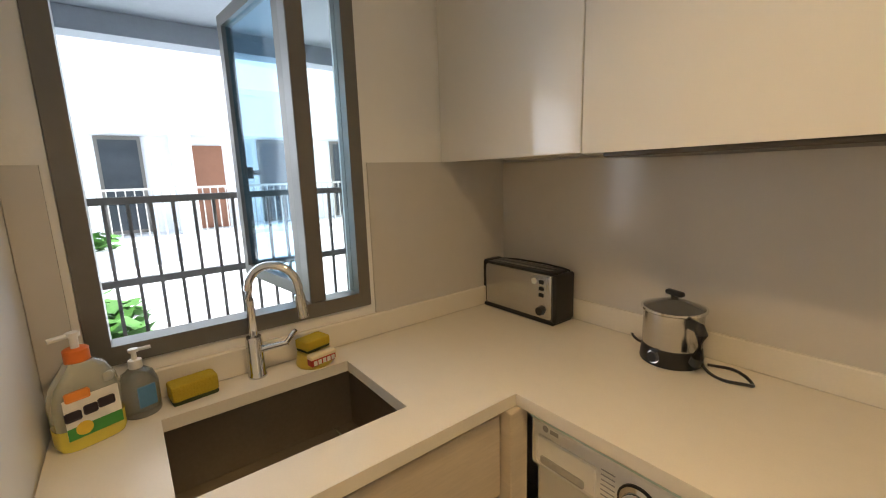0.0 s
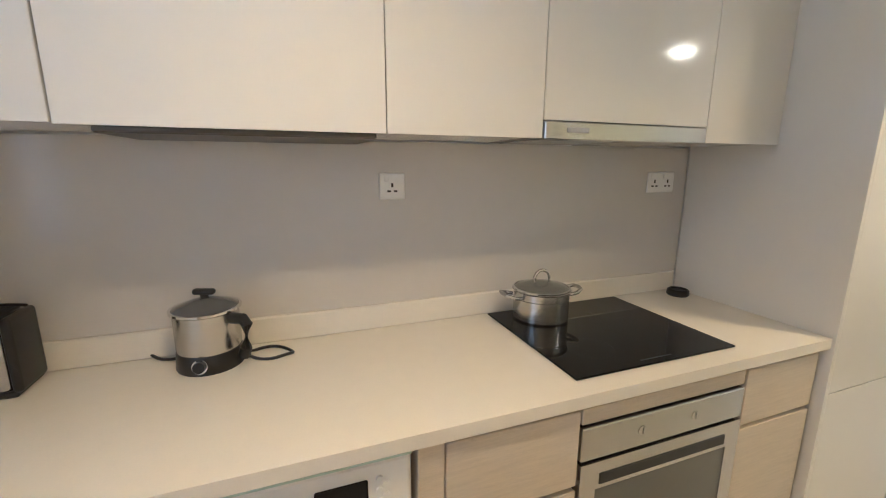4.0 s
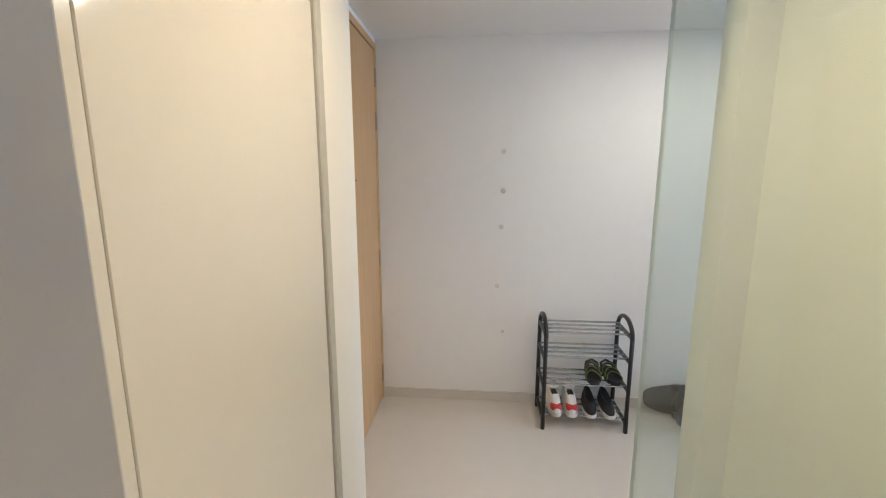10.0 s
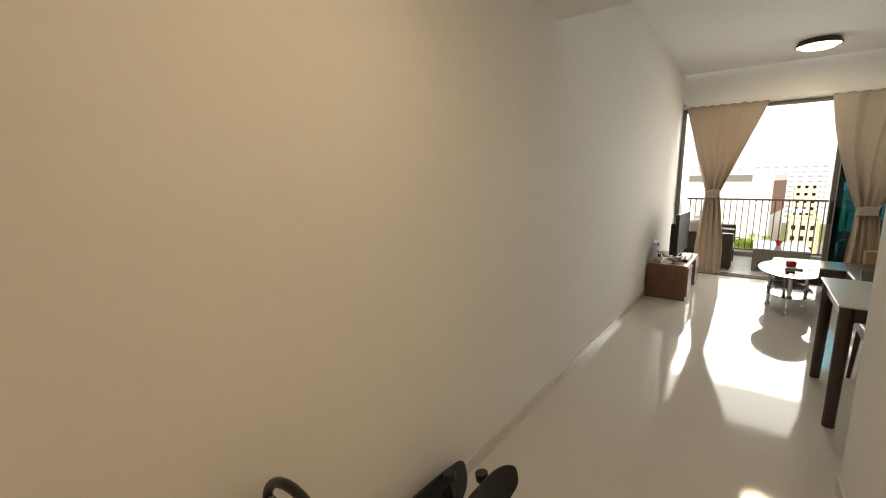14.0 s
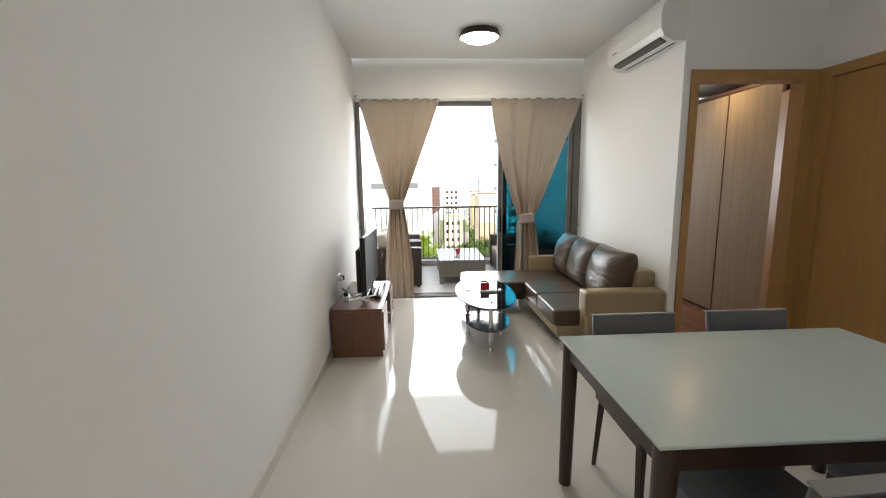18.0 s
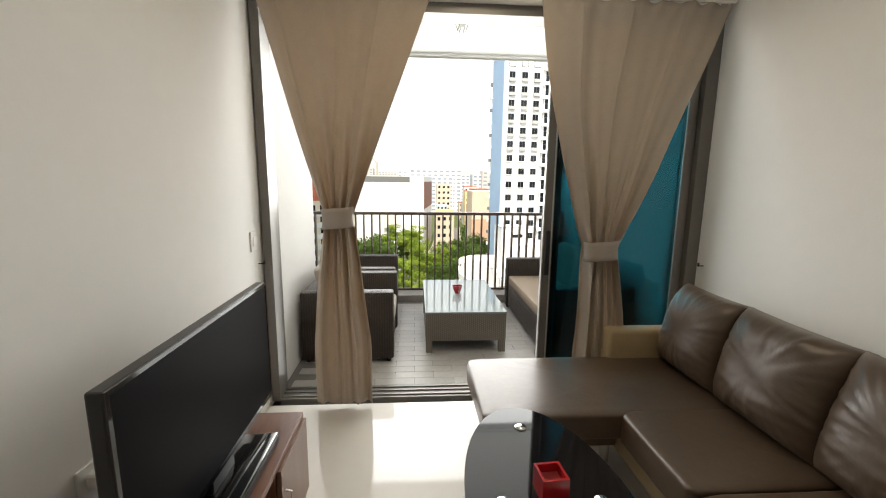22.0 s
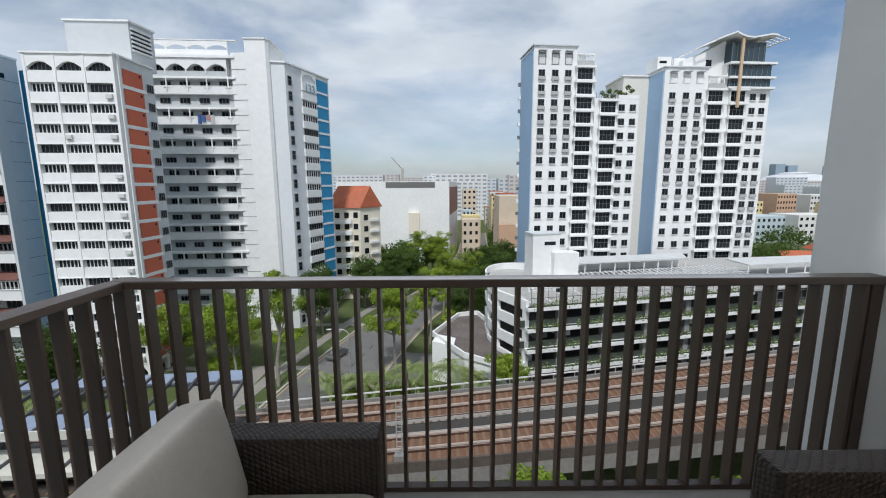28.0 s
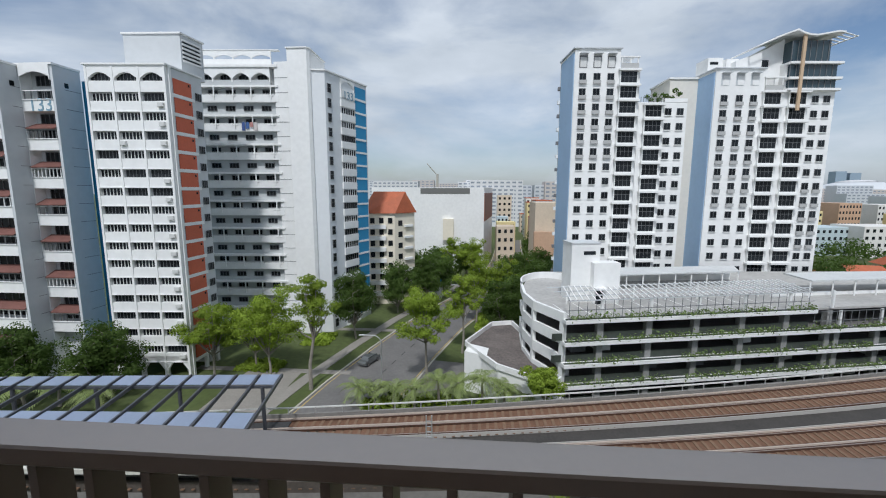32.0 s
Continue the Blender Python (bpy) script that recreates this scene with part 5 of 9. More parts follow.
for x in (0.04, 2.83):
    part("bracket", bx(x - 0.012, x + 0.012, -0.012, 0.089, 0.0, 0.03, 0.002), STEEL, rodt)


def ceiling_lamp():
    t = thing("ceiling_lamp", "lit round ceiling lamp with a dark wood rim", "lamp", (1.43, 7.62, H2))
    part("rim", lathe([(0.15, -0.012), (0.205, -0.03), (0.21, -0.055), (0.198, -0.062), (0.19, -0.05), (0.19, 0.0), (0.15, 0.0)], 48), WENGE, t, "dark wood rim", True)
    part("diffuser", lathe([(0, -0.095), (0.08, -0.09), (0.15, -0.075), (0.19, -0.052), (0.19, -0.045)], 48), mat("lamp_glass", (1.0, 0.90, 0.74), 0.4, vary=0.0, emit=5.0), t, "glowing opal glass", True)


ceiling_lamp()


def aircon():
    t = thing("air_conditioner", "white wall-mounted split air conditioner", "air conditioner", (XE, 6.945, 2.545))
    bm = bmesh.new()
    prof = [(0, 0.0), (-0.10, 0.0), (-0.17, 0.035), (-0.20, 0.09), (-0.205, 0.20), (-0.19, 0.265), (-0.15, 0.29), (0, 0.29)]
    a = [bm.verts.new((x, -0.46, z)) for x, z in prof]
    b = [bm.verts.new((x, 0.46, z)) for x, z in prof]
    bm.faces.new(a)
    bm.faces.new(b)
    for i in range(len(prof)):
        j = (i + 1) % len(prof)
        bm.faces.new((a[i], a[j], b[j], b[i]))
    part("body", bm, WHITEP, t)
    part("outlet", bx(-0.18, -0.05, -0.41, 0.37, -0.012, 0.02), BLACK, t, "dark air outlet").rotation_euler = (0, radians(10), 0)
    part("louvre", bx(-0.165, -0.11, -0.40, 0.36, -0.022, -0.014, 0.002), WHITEP, t).rotation_euler = (0, radians(22), 0)
    part("badge", bx(-0.2065, -0.2045, 0.26, 0.34, 0.12, 0.135), mat("grey_ink", (0.3, 0.3, 0.3), 0.5), t)


aircon()


def tv_console():
    t = thing("tv_console", "low walnut television console with two doors and open shelves", "console", (0.235, 7.17, 0))
    W, L = 0.215, 0.53
    part("top", bx(-W, W + 0.005, -L, L, 0.405, 0.43, 0.002), WALNUT, t)
    for y in (-L, L - 0.02):
        part("side", bx(-W, W, y, y + 0.02, 0.0, 0.405, 0.001), WALNUTX, t)
    part("bottom", bx(-W, W, -L + 0.02, L - 0.02, 0.05, 0.07), WALNUT, t)
    part("back", bx(-W, -W + 0.01, -L + 0.02, L - 0.02, 0.07, 0.405), WALNUTX, t)
    for y in (-0.17, 0.17):
        part("divider", bx(-W + 0.01, W - 0.004, y - 0.009, y + 0.009, 0.07, 0.405), WALNUTX, t)
    part("shelf", bx(-W + 0.01, W - 0.03, -0.161, 0.161, 0.23, 0.245), WALNUT, t)
    part("plinth", bx(-W + 0.03, W - 0.04, -L + 0.02, L - 0.02, 0, 0.05), WALNUT, t)
    for s, y0, y1 in ((1, -L + 0.004, -0.172), (-1, 0.172, L - 0.004)):
        d = part("door", bx(W, W + 0.018, y0, y1, 0.055, 0.403, 0.001), mat("walnut_front", (0.21, 0.12, 0.085), 0.35, vary=0.2, scale=3, stretch=(7, 7, 0.8)), t)
        hy = (y1 - 0.035) if s == 1 else (y0 + 0.035)
        part("handle", tube([(W + 0.018, hy, 0.20), (W + 0.04, hy, 0.205), (W + 0.04, hy, 0.295), (W + 0.018, hy, 0.30)], 0.005, 8), STEEL, d, "", True)


tv_console()


def television():
    t = thing("television", "flat black television on a black stand", "television", (0.285, 7.265, 0.43))
    part("panel", bx(-0.018, 0.022, -0.475, 0.475, 0.072, 0.595, 0.006, seg=2), BLACK, t)
    part("bezel", joined((0.022, 0.027, -0.475, 0.475, 0.072, 0.092), (0.022, 0.027, -0.475, 0.475, 0.583, 0.595), (0.022, 0.027, -0.475, -0.463, 0.092, 0.583), (0.022, 0.027, 0.463, 0.475, 0.092, 0.583)), mat("piano_black", (0.01, 0.01, 0.011), 0.08, coat=0.5), t)
    part("screen", bx(0.022, 0.0245, -0.463, 0.463, 0.092, 0.583), mat("matt_screen", (0.004, 0.004, 0.005), 0.42, vary=0.0, spec=0.04), t, "dark glossy screen")
    part("back_hump", bx(-0.075, -0.018, -0.40, 0.40, 0.08, 0.48, 0.02, seg=2), BLACK, t)
    part("neck", bx(-0.02, 0.02, -0.08, 0.08, 0.012, 0.08, 0.004), BLACK, t)
    part("stand", bx(-0.10, 0.09, -0.26, 0.26, 0.0, 0.014, 0.006, seg=2), MATS["piano_black"], t, "", True)
    s = thing("sound_bar", "short black glossy sound bar on the console", "speaker", (0.385, 7.21, 0.43))
    part("body", bx(-0.028, 0.03, -0.27, 0.29, 0.0, 0.035, 0.008, seg=2), MATS["piano_black"], s, "", True)
    part("grille", bx(0.029, 0.032, -0.25, 0.27, 0.006, 0.028), BLACK, s)
    b = thing("power_strip", "white power strip with plugs behind the television", "power strip", (0.085, 7.02, 0.43), 8)
    part("body", bx(-0.03, 0.03, -0.11, 0.11, 0.0, 0.035, 0.006, seg=2), WHITEP, b, "", True)
    for y in (-0.06, 0.0, 0.06):
        part("plug", bx(-0.02, 0.02, y - 0.02, y + 0.02, 0.035, 0.07, 0.006), BLACK if y < 0 else WHITEP, b, "", True)
    for k in range(3):
        part("cable", tube([(0.0, -0.06 + k * 0.06, 0.065), (-0.03 + 0.03 * k, -0.09, 0.12), (0.03, -0.14 + 0.04 * k, 0.09), (0.07, -0.1 + 0.06 * k, 0.03), (0.12, 0.02 + 0.05 * k, 0.012)], 0.004, 6), BLACK if k != 1 else WHITEP, b, "", True)
    so = thing("wall_socket", "white wall socket with plugs behind the television", "socket", (0.0, 7.12, 0.60))
    part("plate", bx(0, 0.009, -0.073, 0.073, -0.043, 0.043, 0.003), WHITEP, so)
    part("plug", bx(0.009, 0.045, -0.05, -0.01, -0.025, 0.02, 0.006), WHITEP, so)
    part("plug", bx(0.009, 0.05, 0.012, 0.05, -0.025, 0.02, 0.006), BLACK, so)


television()


def model_plane():
    t = thing("model_aeroplane", "small white propeller model aeroplane on a clear stand", "model", (0.285, 6.735, 0.43), 128)
    bm = lathe([(0, -0.105), (0.006, -0.10), (0.010, -0.05), (0.0155, 0.0), (0.0155, 0.06), (0.012, 0.082), (0.005, 0.094), (0, 0.096)], 18)
    bmesh.ops.transform(bm, matrix=pose(0, 0, 0.062, 0, 90, 0), verts=bm.verts)
    white = mat("model_white", (0.78, 0.77, 0.74), 0.25, vary=0.02)
    part("fuselage", bm, white, t, "", True)
    part("wing", bx(-0.005, 0.022, -0.135, 0.135, 0.075, 0.079, 0.0015), white, t)
    part("tail_fin", bx(-0.11, -0.08, -0.0015, 0.0015, 0.065, 0.11, 0.001), white, t)
    part("tailplane", bx(-0.112, -0.092, -0.055, 0.055, 0.106, 0.109, 0.001), white, t)
    for y in (-0.045, 0.045):
        e = part("engine", bx(-0.005, 0.042, y - 0.006, y + 0.006, 0.066, 0.077, 0.003), white, t)
        part("propeller", joined((0.042, 0.044, y - 0.02, y + 0.02, 0.0705, 0.073), (0.042, 0.044, y - 0.00125, y + 0.00125, 0.052, 0.091)), BLACK, e)
    part("nose_window", bx(0.074, 0.086, -0.010, 0.010, 0.068, 0.073), BLACK, t)
    part("stand", joined((-0.002, 0.002, -0.012, 0.012, 0.004, 0.05), (-0.025, 0.025, -0.025, 0.025, 0, 0.005)), mat("acrylic", (0.75, 0.75, 0.75), 0.05, trans=0.8), t, "clear acrylic stand")


model_plane()


def coffee_table():
    t = thing("coffee_table", "oval two-tier black glass coffee table with chrome legs", "coffee table", (1.403, 7.07, 0), 0)

    def oval(a, b, z0, z1, n=56):
        return prism([(a * math.cos(2 * math.pi * i / n), b * math.sin(2 * math.pi * i / n)) for i in range(n)], z0, z1)

    part("top", oval(0.28, 0.585, 0.438, 0.45), BLACKG, t, "black glass top")
    part("lower_shelf", oval(0.225, 0.47, 0.20, 0.208), mat("dark_shelf", (0.012, 0.012, 0.014), 0.12), t)
    for x, y in ((-0.16, 0.03), (0.165, 0.02), (0.0, -0.39), (0.0, 0.43)):
        lg = part("leg", rod((x, y, 0.0), (x, y, 0.438), 0.019, 18), CHROME, t, "chrome leg", True)
        part("cap", lathe([(0, 0.012), (0.015, 0.0105), (0.024, 0.004), (0.024, 0.0), (0, 0.0)], 20, at=(x, y, 0.45)), CHROME, lg, "", True)
        part("collar", rod((x, y, 0.185), (x, y, 0.225), 0.027, 18), CHROME, lg, "", True)
        part("foot", rod((x, y, 0.0), (x, y, 0.03), 0.027, 18, 0.022), CHROME, lg, "", True)


coffee_table()
t = thing("candle_holder", "square red ceramic candle holder on the coffee table", "candle holder", (1.41, 7.135, 0.45), 4)
part("cup", joined((-0.045, 0.045, -0.045, 0.045, 0, 0.012), (-0.045, -0.036, -0.045, 0.045, 0.012, 0.08), (0.036, 0.045, -0.045, 0.045, 0.012, 0.08), (-0.036, 0.036, -0.045, -0.036, 0.012, 0.08), (-0.036, 0.036, 0.036, 0.045, 0.012, 0.08)), RED, t)
part("wax", bx(-0.036, 0.036, -0.036, 0.036, 0.012, 0.05), mat("wax", (0.35, 0.03, 0.03), 0.5), t)
t = thing("remote_control", "white air conditioner remote on the coffee table", "remote", (1.437, 7.02, 0.45), 0)
part("body", bx(-0.08, 0.08, -0.022, 0.022, 0.0, 0.02, 0.006, seg=2), WHITEP, t, "", True)
part("screen", bx(-0.065, -0.025, -0.015, 0.015, 0.0195, 0.0208), mat("lcd", (0.35, 0.38, 0.34), 0.2), t)
for i in range(3):
    part("key", bx(0.0 + i * 0.02, 0.012 + i * 0.02, -0.01, 0.01, 0.0195, 0.0215), mat("grey_recess", (0.42, 0.41, 0.39), 0.5), t)


def pillow(at, w, h, thick, m, seed, n=44):
    """A stuffed leather pillow, facing -x: full in the middle, thin at its welted edge, with creases that run to the corners."""
    bm = bmesh.new()
    sides = []
    for sg in (-1, 1):
        grid = []
        for j in range(n + 1):
            v = -1 + 2 * j / n
            row = []
            for i in range(n + 1):
                u = -1 + 2 * i / n
                full = ((1 - abs(u) ** 3.2) * (1 - abs(v) ** 3.2)) ** 0.42
                pull = 1 - 0.035 * (1 - u * u) * v * v - 0.035 * (1 - v * v) * u * u
                ang = math.atan2(v, u)
                q = Vector((math.cos(ang * 2) * 2.2 + seed, math.sin(ang * 2) * 2.2, seed * 0.7))
                rad = min(1.0, math.hypot(u, v))
                crease = (noise.noise(q * 2.0) * 0.012 + abs(noise.noise(q * 3.5)) * -0.012) * rad ** 1.5
                wave = noise.noise(Vector((u * 1.6 + seed, v * 2.2, seed))) * 0.012 - abs(noise.noise(Vector((u * 1.4, v * 5.0 + seed, 2.0)))) * 0.012 * max(0.0, 0.3 - v)
                d = full * (thick / 2 + crease + wave) + 0.006
                row.append(bm.verts.new(Vector(at) + (m @ Vector((sg * d, u * w / 2 * pull, v * h / 2 * pull)))))
            grid.append(row)
        for a, b in zip(grid, grid[1:]):
            for i in range(n):
                bm.faces.new((a[i], a[i + 1], b[i + 1], b[i]))
        sides.append(grid)
    p, q = sides
    for i in range(n):
        bm.faces.new((p[0][i], p[0][i + 1], q[0][i + 1], q[0][i]))
        bm.faces.new((p[n][i], p[n][i + 1], q[n][i + 1], q[n][i]))
        bm.faces.new((p[i][0], p[i + 1][0], q[i + 1][0], q[i][0]))
        bm.faces.new((p[i][n], p[i + 1][n], q[i + 1][n], q[i][n]))
    return bm


def sofa():
    t = thing("corner_sofa", "brown and tan leather corner sofa with a chaise", "sofa", (0, 0, 0))
    part("base", bx(1.975, 2.84, 6.60, 8.30, 0.13, 0.235, 0.01), LEATHT, t, "tan leather base")
    part("chaise_base", bx(1.31, 1.975, 7.76, 8.36, 0.16, 0.25, 0.01), LEATHB, t)
    part("armrest", bx(2.175, 2.866, 6.495, 6.66, 0.12, 0.565, 0.022, seg=3), LEATHT, t, "square tan leather armrest", True)
    part("armrest", bx(2.17, 2.84, 8.30, 8.42, 0.12, 0.56, 0.025, seg=3), LEATHT, t, "square tan leather armrest", True)
    part("backrest", bx(2.68, 2.865, 6.66, 8.30, 0.12, 0.70, 0.03, seg=3), LEATHT, t, "tan leather backrest", True)
    part("seat_cushion", puff(2.325, 6.90, 0.303, 0.76, 0.575, 0.16, 0.16, 0.13, 80, 34, 0.008, 1.0, freq=8), LEATHB, t, "brown leather seat cushion", True)
    part("seat_cushion", puff(2.325, 7.46, 0.303, 0.75, 0.54, 0.16, 0.16, 0.13, 80, 34, 0.008, 4.0, freq=8), LEATHB, t, "brown leather seat cushion", True)
    part("chaise_cushion", puff(1.96, 8.02, 0.310, 1.36, 0.66, 0.145, 0.16, 0.11, 110, 40, 0.011, 7.0, freq=8), LEATHB, t, "long brown leather chaise cushion", True)
    lean = Matrix.Rotation(radians(15), 4, "Y")
    for y, w, s in ((6.985, 0.63, 2.0), (7.555, 0.58, 5.0), (8.075, 0.50, 9.0)):
        part("back_cushion", pillow((2.60, y, 0.615), w, 0.50, 0.30, lean, s), LEATHB, t, "plump creased leather back cushion", True)
    for x, y in ((2.045, 6.655), (2.76, 6.57), (1.40, 7.86), (1.40, 8.3), (1.93, 7.80), (2.78, 8.36)):
        part("leg", rod((x, y, 0), (x, y, 0.17), 0.021, 14, 0.027), STEEL, t, "steel foot", True)


sofa()


def dining_chair():
    t = thing("dining_chair", "grey leather dining chair with a dark wood frame", "chair", (0, 0, 0), group="chairs round the table")
    grey = mat("grey_leather", (0.10, 0.10, 0.105), 0.38, vary=0.08, scale=6, bump=0.08, bscale=70)
    part("seat", bx(-0.22, 0.22, -0.22, 0.22, 0.42, 0.465, 0.014, seg=3), grey, t, "", True)
    part("seat_frame", bx(-0.215, 0.215, -0.215, 0.215, 0.385, 0.42), WENGE, t)
    b = part("backrest", bx(-0.215, 0.215, -0.018, 0.018, 0.0, 0.365, 0.012, seg=3), grey, t, "", True)
    b.matrix_basis = pose(0, -0.225, 0.44, 11)
    part("back_panel", bx(-0.20, 0.20, -0.024, -0.018, 0.0, 0.352, 0.002), WENGE, b, "brown rear panel")
    part("piping", joined((-0.217, 0.217, -0.02, 0.02, 0.362, 0.368)), mat("piping_grey", (0.30, 0.29, 0.27), 0.5), b)
    for sx in (-1, 1):
        for sy in (-1, 1):
            part("leg", rod((sx * 0.19, sy * 0.19, 0.40), (sx * 0.205, sy * 0.225, 0), 0.022, 4, 0.014), WENGE, t, "tapered dark wood leg")
    return t


ch = dining_chair()
ch.matrix_basis = pose(1.905, 4.925, 0, 0, 0, 180)
copy_thing(ch, pose(2.515, 4.93, 0, 0, 0, 180))
copy_thing(ch, pose(1.88, 4.29, 0, 0, 0, 3))
copy_thing(ch, pose(2.49, 4.28, 0, 0, 0, 0))


def dining_table():
    t = thing("dining_table", "dark wood dining table with a frosted glass top", "dining table", (2.165, 4.64, 0))
    part("top", bx(-0.70, 0.70, -0.425, 0.425, 0.738, 0.75, 0.003), FROST, t, "pale green frosted glass top")
    part("apron", joined((-0.65, 0.65, -0.40, -0.38, 0.655, 0.735), (-0.65, 0.65, 0.38, 0.40, 0.655, 0.735), (-0.67, -0.65, -0.40, 0.40, 0.655, 0.735), (0.65, 0.67, -0.40, 0.40, 0.655, 0.735)), WENGE, t)
    for sx in (-1, 1):
        for sy in (-1, 1):
            part("leg", rod((sx * 0.655, sy * 0.385, 0.7375), (sx * 0.662, sy * 0.388, 0), 0.036, 20, 0.030), WENGE, t, "round tapered wood leg", True)


dining_table()


def bedroom():
    d = thing("door_2", "oak frame of the open bedroom doorway", "door", (0, 0, 0), kind="structure")
    part("frame", joined((2.932, 2.992, 6.462, 6.61, 0, 2.328), (3.858, 3.962, 6.462, 6.61, 0, 2.328), (2.992, 3.858, 6.462, 6.61, 2.25, 2.328)), OAKD, d)
    lf = part("leaf", bx(0, 0.04, 0, 0.86, 0.006, 2.24, 0.002), OAKD, d, "open oak door leaf")
    lf.location = (2.952, 6.62, 0)
    k = part("lever", tube([(0.04, 0.80, 1.0), (0.09, 0.80, 1.0), (0.09, 0.68, 1.0)], 0.009, 8), STEEL, lf, "steel lever handle", True)
    part("rose", rod((0.04, 0.80, 1.0), (0.052, 0.80, 1.0), 0.026, 18), STEEL, lf, "", True)
    w = thing("wardrobe", "pale wood sliding-door wardrobe in the bedroom", "wardrobe", (4.05, 8.0, 0))
    wm = mat("pale_grey_wood", (0.50, 0.42, 0.32), 0.4, vary=0.20, scale=3, stretch=(7, 7, 0.4))
    part("body", bx(0.045, 0.62, -1.10, 1.4, 0.0, 2.40), mat("dark_plinth", (0.10, 0.05, 0.03), 0.4), w)
    for i, (a, b) in enumerate(((-1.10, -0.452), (-0.436, 0.40), (0.416, 1.4))):
        k = part("sliding_door", bx(0.0, 0.036, a, b, 0.035, 2.36, 0.002), wm, w)
        part("edge_trim", bx(-0.004, 0.010, b + 0.0005, b + 0.010, 0.035, 2.36), mat("dark_plinth", (0.10, 0.05, 0.03), 0.4), k)
    part("end_panel", prism([(-0.13, -1.385), (-0.108, -1.39), (-0.002, -1.13), (-0.022, -1.12)], 0.0, 2.24), OAKD, w, "oak end panel")
    part("plinth", bx(0.012, 0.044, -1.10, 1.4, 0.0, 0.034), mat("dark_plinth", (0.10, 0.05, 0.03), 0.4), w)
    part("top_track", bx(-0.008, 0.044, -1.10, 1.4, 2.364, 2.40), mat("dark_plinth", (0.10, 0.05, 0.03), 0.4), w)
    wood = mat("red_parquet", (0.24, 0.085, 0.03), 0.25, vary=0.18, scale=3, stretch=(9, 0.7, 1), per=0.18)
    fl = structure("floor_bedroom", joined((2.93, 5.4, 6.53, 11.2, -0.2, -0.004)), mat("dark_gap", (0.06, 0.02, 0.01), 0.6), "reddish parquet floor of the bedroom", "floor")
    first = part("plank", bx(-0.044, 0.044, -0.46, 0.46, -0.003, 0.004, 0.001), wood, fl)
    first.location = (2.995, 7.03, 0)
    for i in range(14):
        for j in range(5):
            y0, y1 = max(6.57, 6.57 + j * 0.93 - 0.31 * (i % 3)), min(11.18, 7.49 + j * 0.93 - 0.31 * (i % 3))
            if i + j == 0 or y1 - y0 < 0.1:
                continue
            alike("plank", first, 2.995 + i * 0.09, (y0 + y1) / 2, 0, parent=fl, s=(1, (y1 - y0) / 0.92, 1))
    structure("threshold", joined((2.992, 3.858, 6.47, 6.56, 0.0, 0.006)), OAKD, "oak door threshold", "trim")
    d = thing("door_3", "closed oak door in the dining corner", "door", (0, 0, 0), kind="structure")
    part("frame", joined((3.962, 4.06, 5.42, 5.48, 0, 2.328), (3.962, 4.06, 6.36, 6.462, 0, 2.328), (3.962, 4.06, 5.48, 6.36, 2.25, 2.328)), OAKD, d)
    lf = part("leaf", bx(3.985, 4.03, 5.482, 6.358, 0.006, 2.248, 0.002), OAKD, d)
    part("lever", tube([(3.985, 5.56, 1.0), (3.935, 5.56, 1.0), (3.935, 5.68, 1.0)], 0.009, 8), STEEL, lf, "steel lever handle", True)


bedroom()
for y, z in ((8.43, 1.10),):
    s = thing("light_switch", "white wall switch beside the balcony door", "switch", (0.0, y, z))
    part("plate", bx(0, 0.009, -0.043, 0.043, -0.06, 0.06, 0.003), WHITEP, s)
    part("rocker", bx(0.009, 0.013, -0.02, 0.02, -0.03, 0.03, 0.001), WHITEP, s)
for x, s_ in ((0.0, 1), (XE, -1)):
    h = thing("tieback_hook", "small dark curtain hook on the wall", "hook", (x, 8.50, 0.93 if s_ < 0 else 0.95))
    part("stem", rod((0, 0, 0), (s_ * 0.035, 0, 0), 0.004, 8), BLACK, h)
    part("tip", rod((s_ * 0.035, 0, -0.004), (s_ * 0.035, 0, 0.02), 0.006, 8), BLACK, h)

# ---- balcony ----
def railing():
    t = thing("balcony_railing", "brown metal balcony railing with flat upright bars", "railing", (0, 0, 0))
    part("top_rail", bx(-0.43, 2.899, 11.168, 11.25, 1.026, 1.062, 0.004), RAILM, t)
    part("top_rail", bx(-0.435, -0.355, 9.922, 11.167, 1.026, 1.062, 0.004), RAILM, t)
    part("bottom_rail", bx(-0.43, 2.899, 11.19, 11.23, 0.041, 0.065), RAILM, t)
    part("bottom_rail", bx(-0.42, -0.37, 9.922, 11.184, 0.041, 0.065), RAILM, t)
    b = part("bar", bx(-0.008, 0.008, -0.03, 0.03, 0.065, 1.026), RAILM, t)
    b.location = (-0.29, 11.21, 0)
    for i in range(1, 32):
        alike("bar", b, -0.29 + i * 0.1005, 11.21, 0)
    c = part("bar", bx(-0.03, 0.03, -0.008, 0.008, 0.065, 1.026), RAILM, t)
    c.location = (-0.395, 11.10, 0)
    for i in range(1, 12):
        alike("bar", c, -0.395, 11.10 - i * 0.1005, 0)
    for x, y in ((-0.395, 11.21), (2.87, 11.21), (-0.395, 9.95)):
        part("post", bx(x - 0.025, x + 0.025, y - 0.03, y + 0.03, 0.041, 1.026), RAILM, t)
    return t


railing()


def box_arm(parent, name, x0, x1, y0, y1, z0, z1):
    return part(name, bx(x0, x1, y0, y1, z0, z1, 0.018, seg=2), RATTAN, parent, "", True)


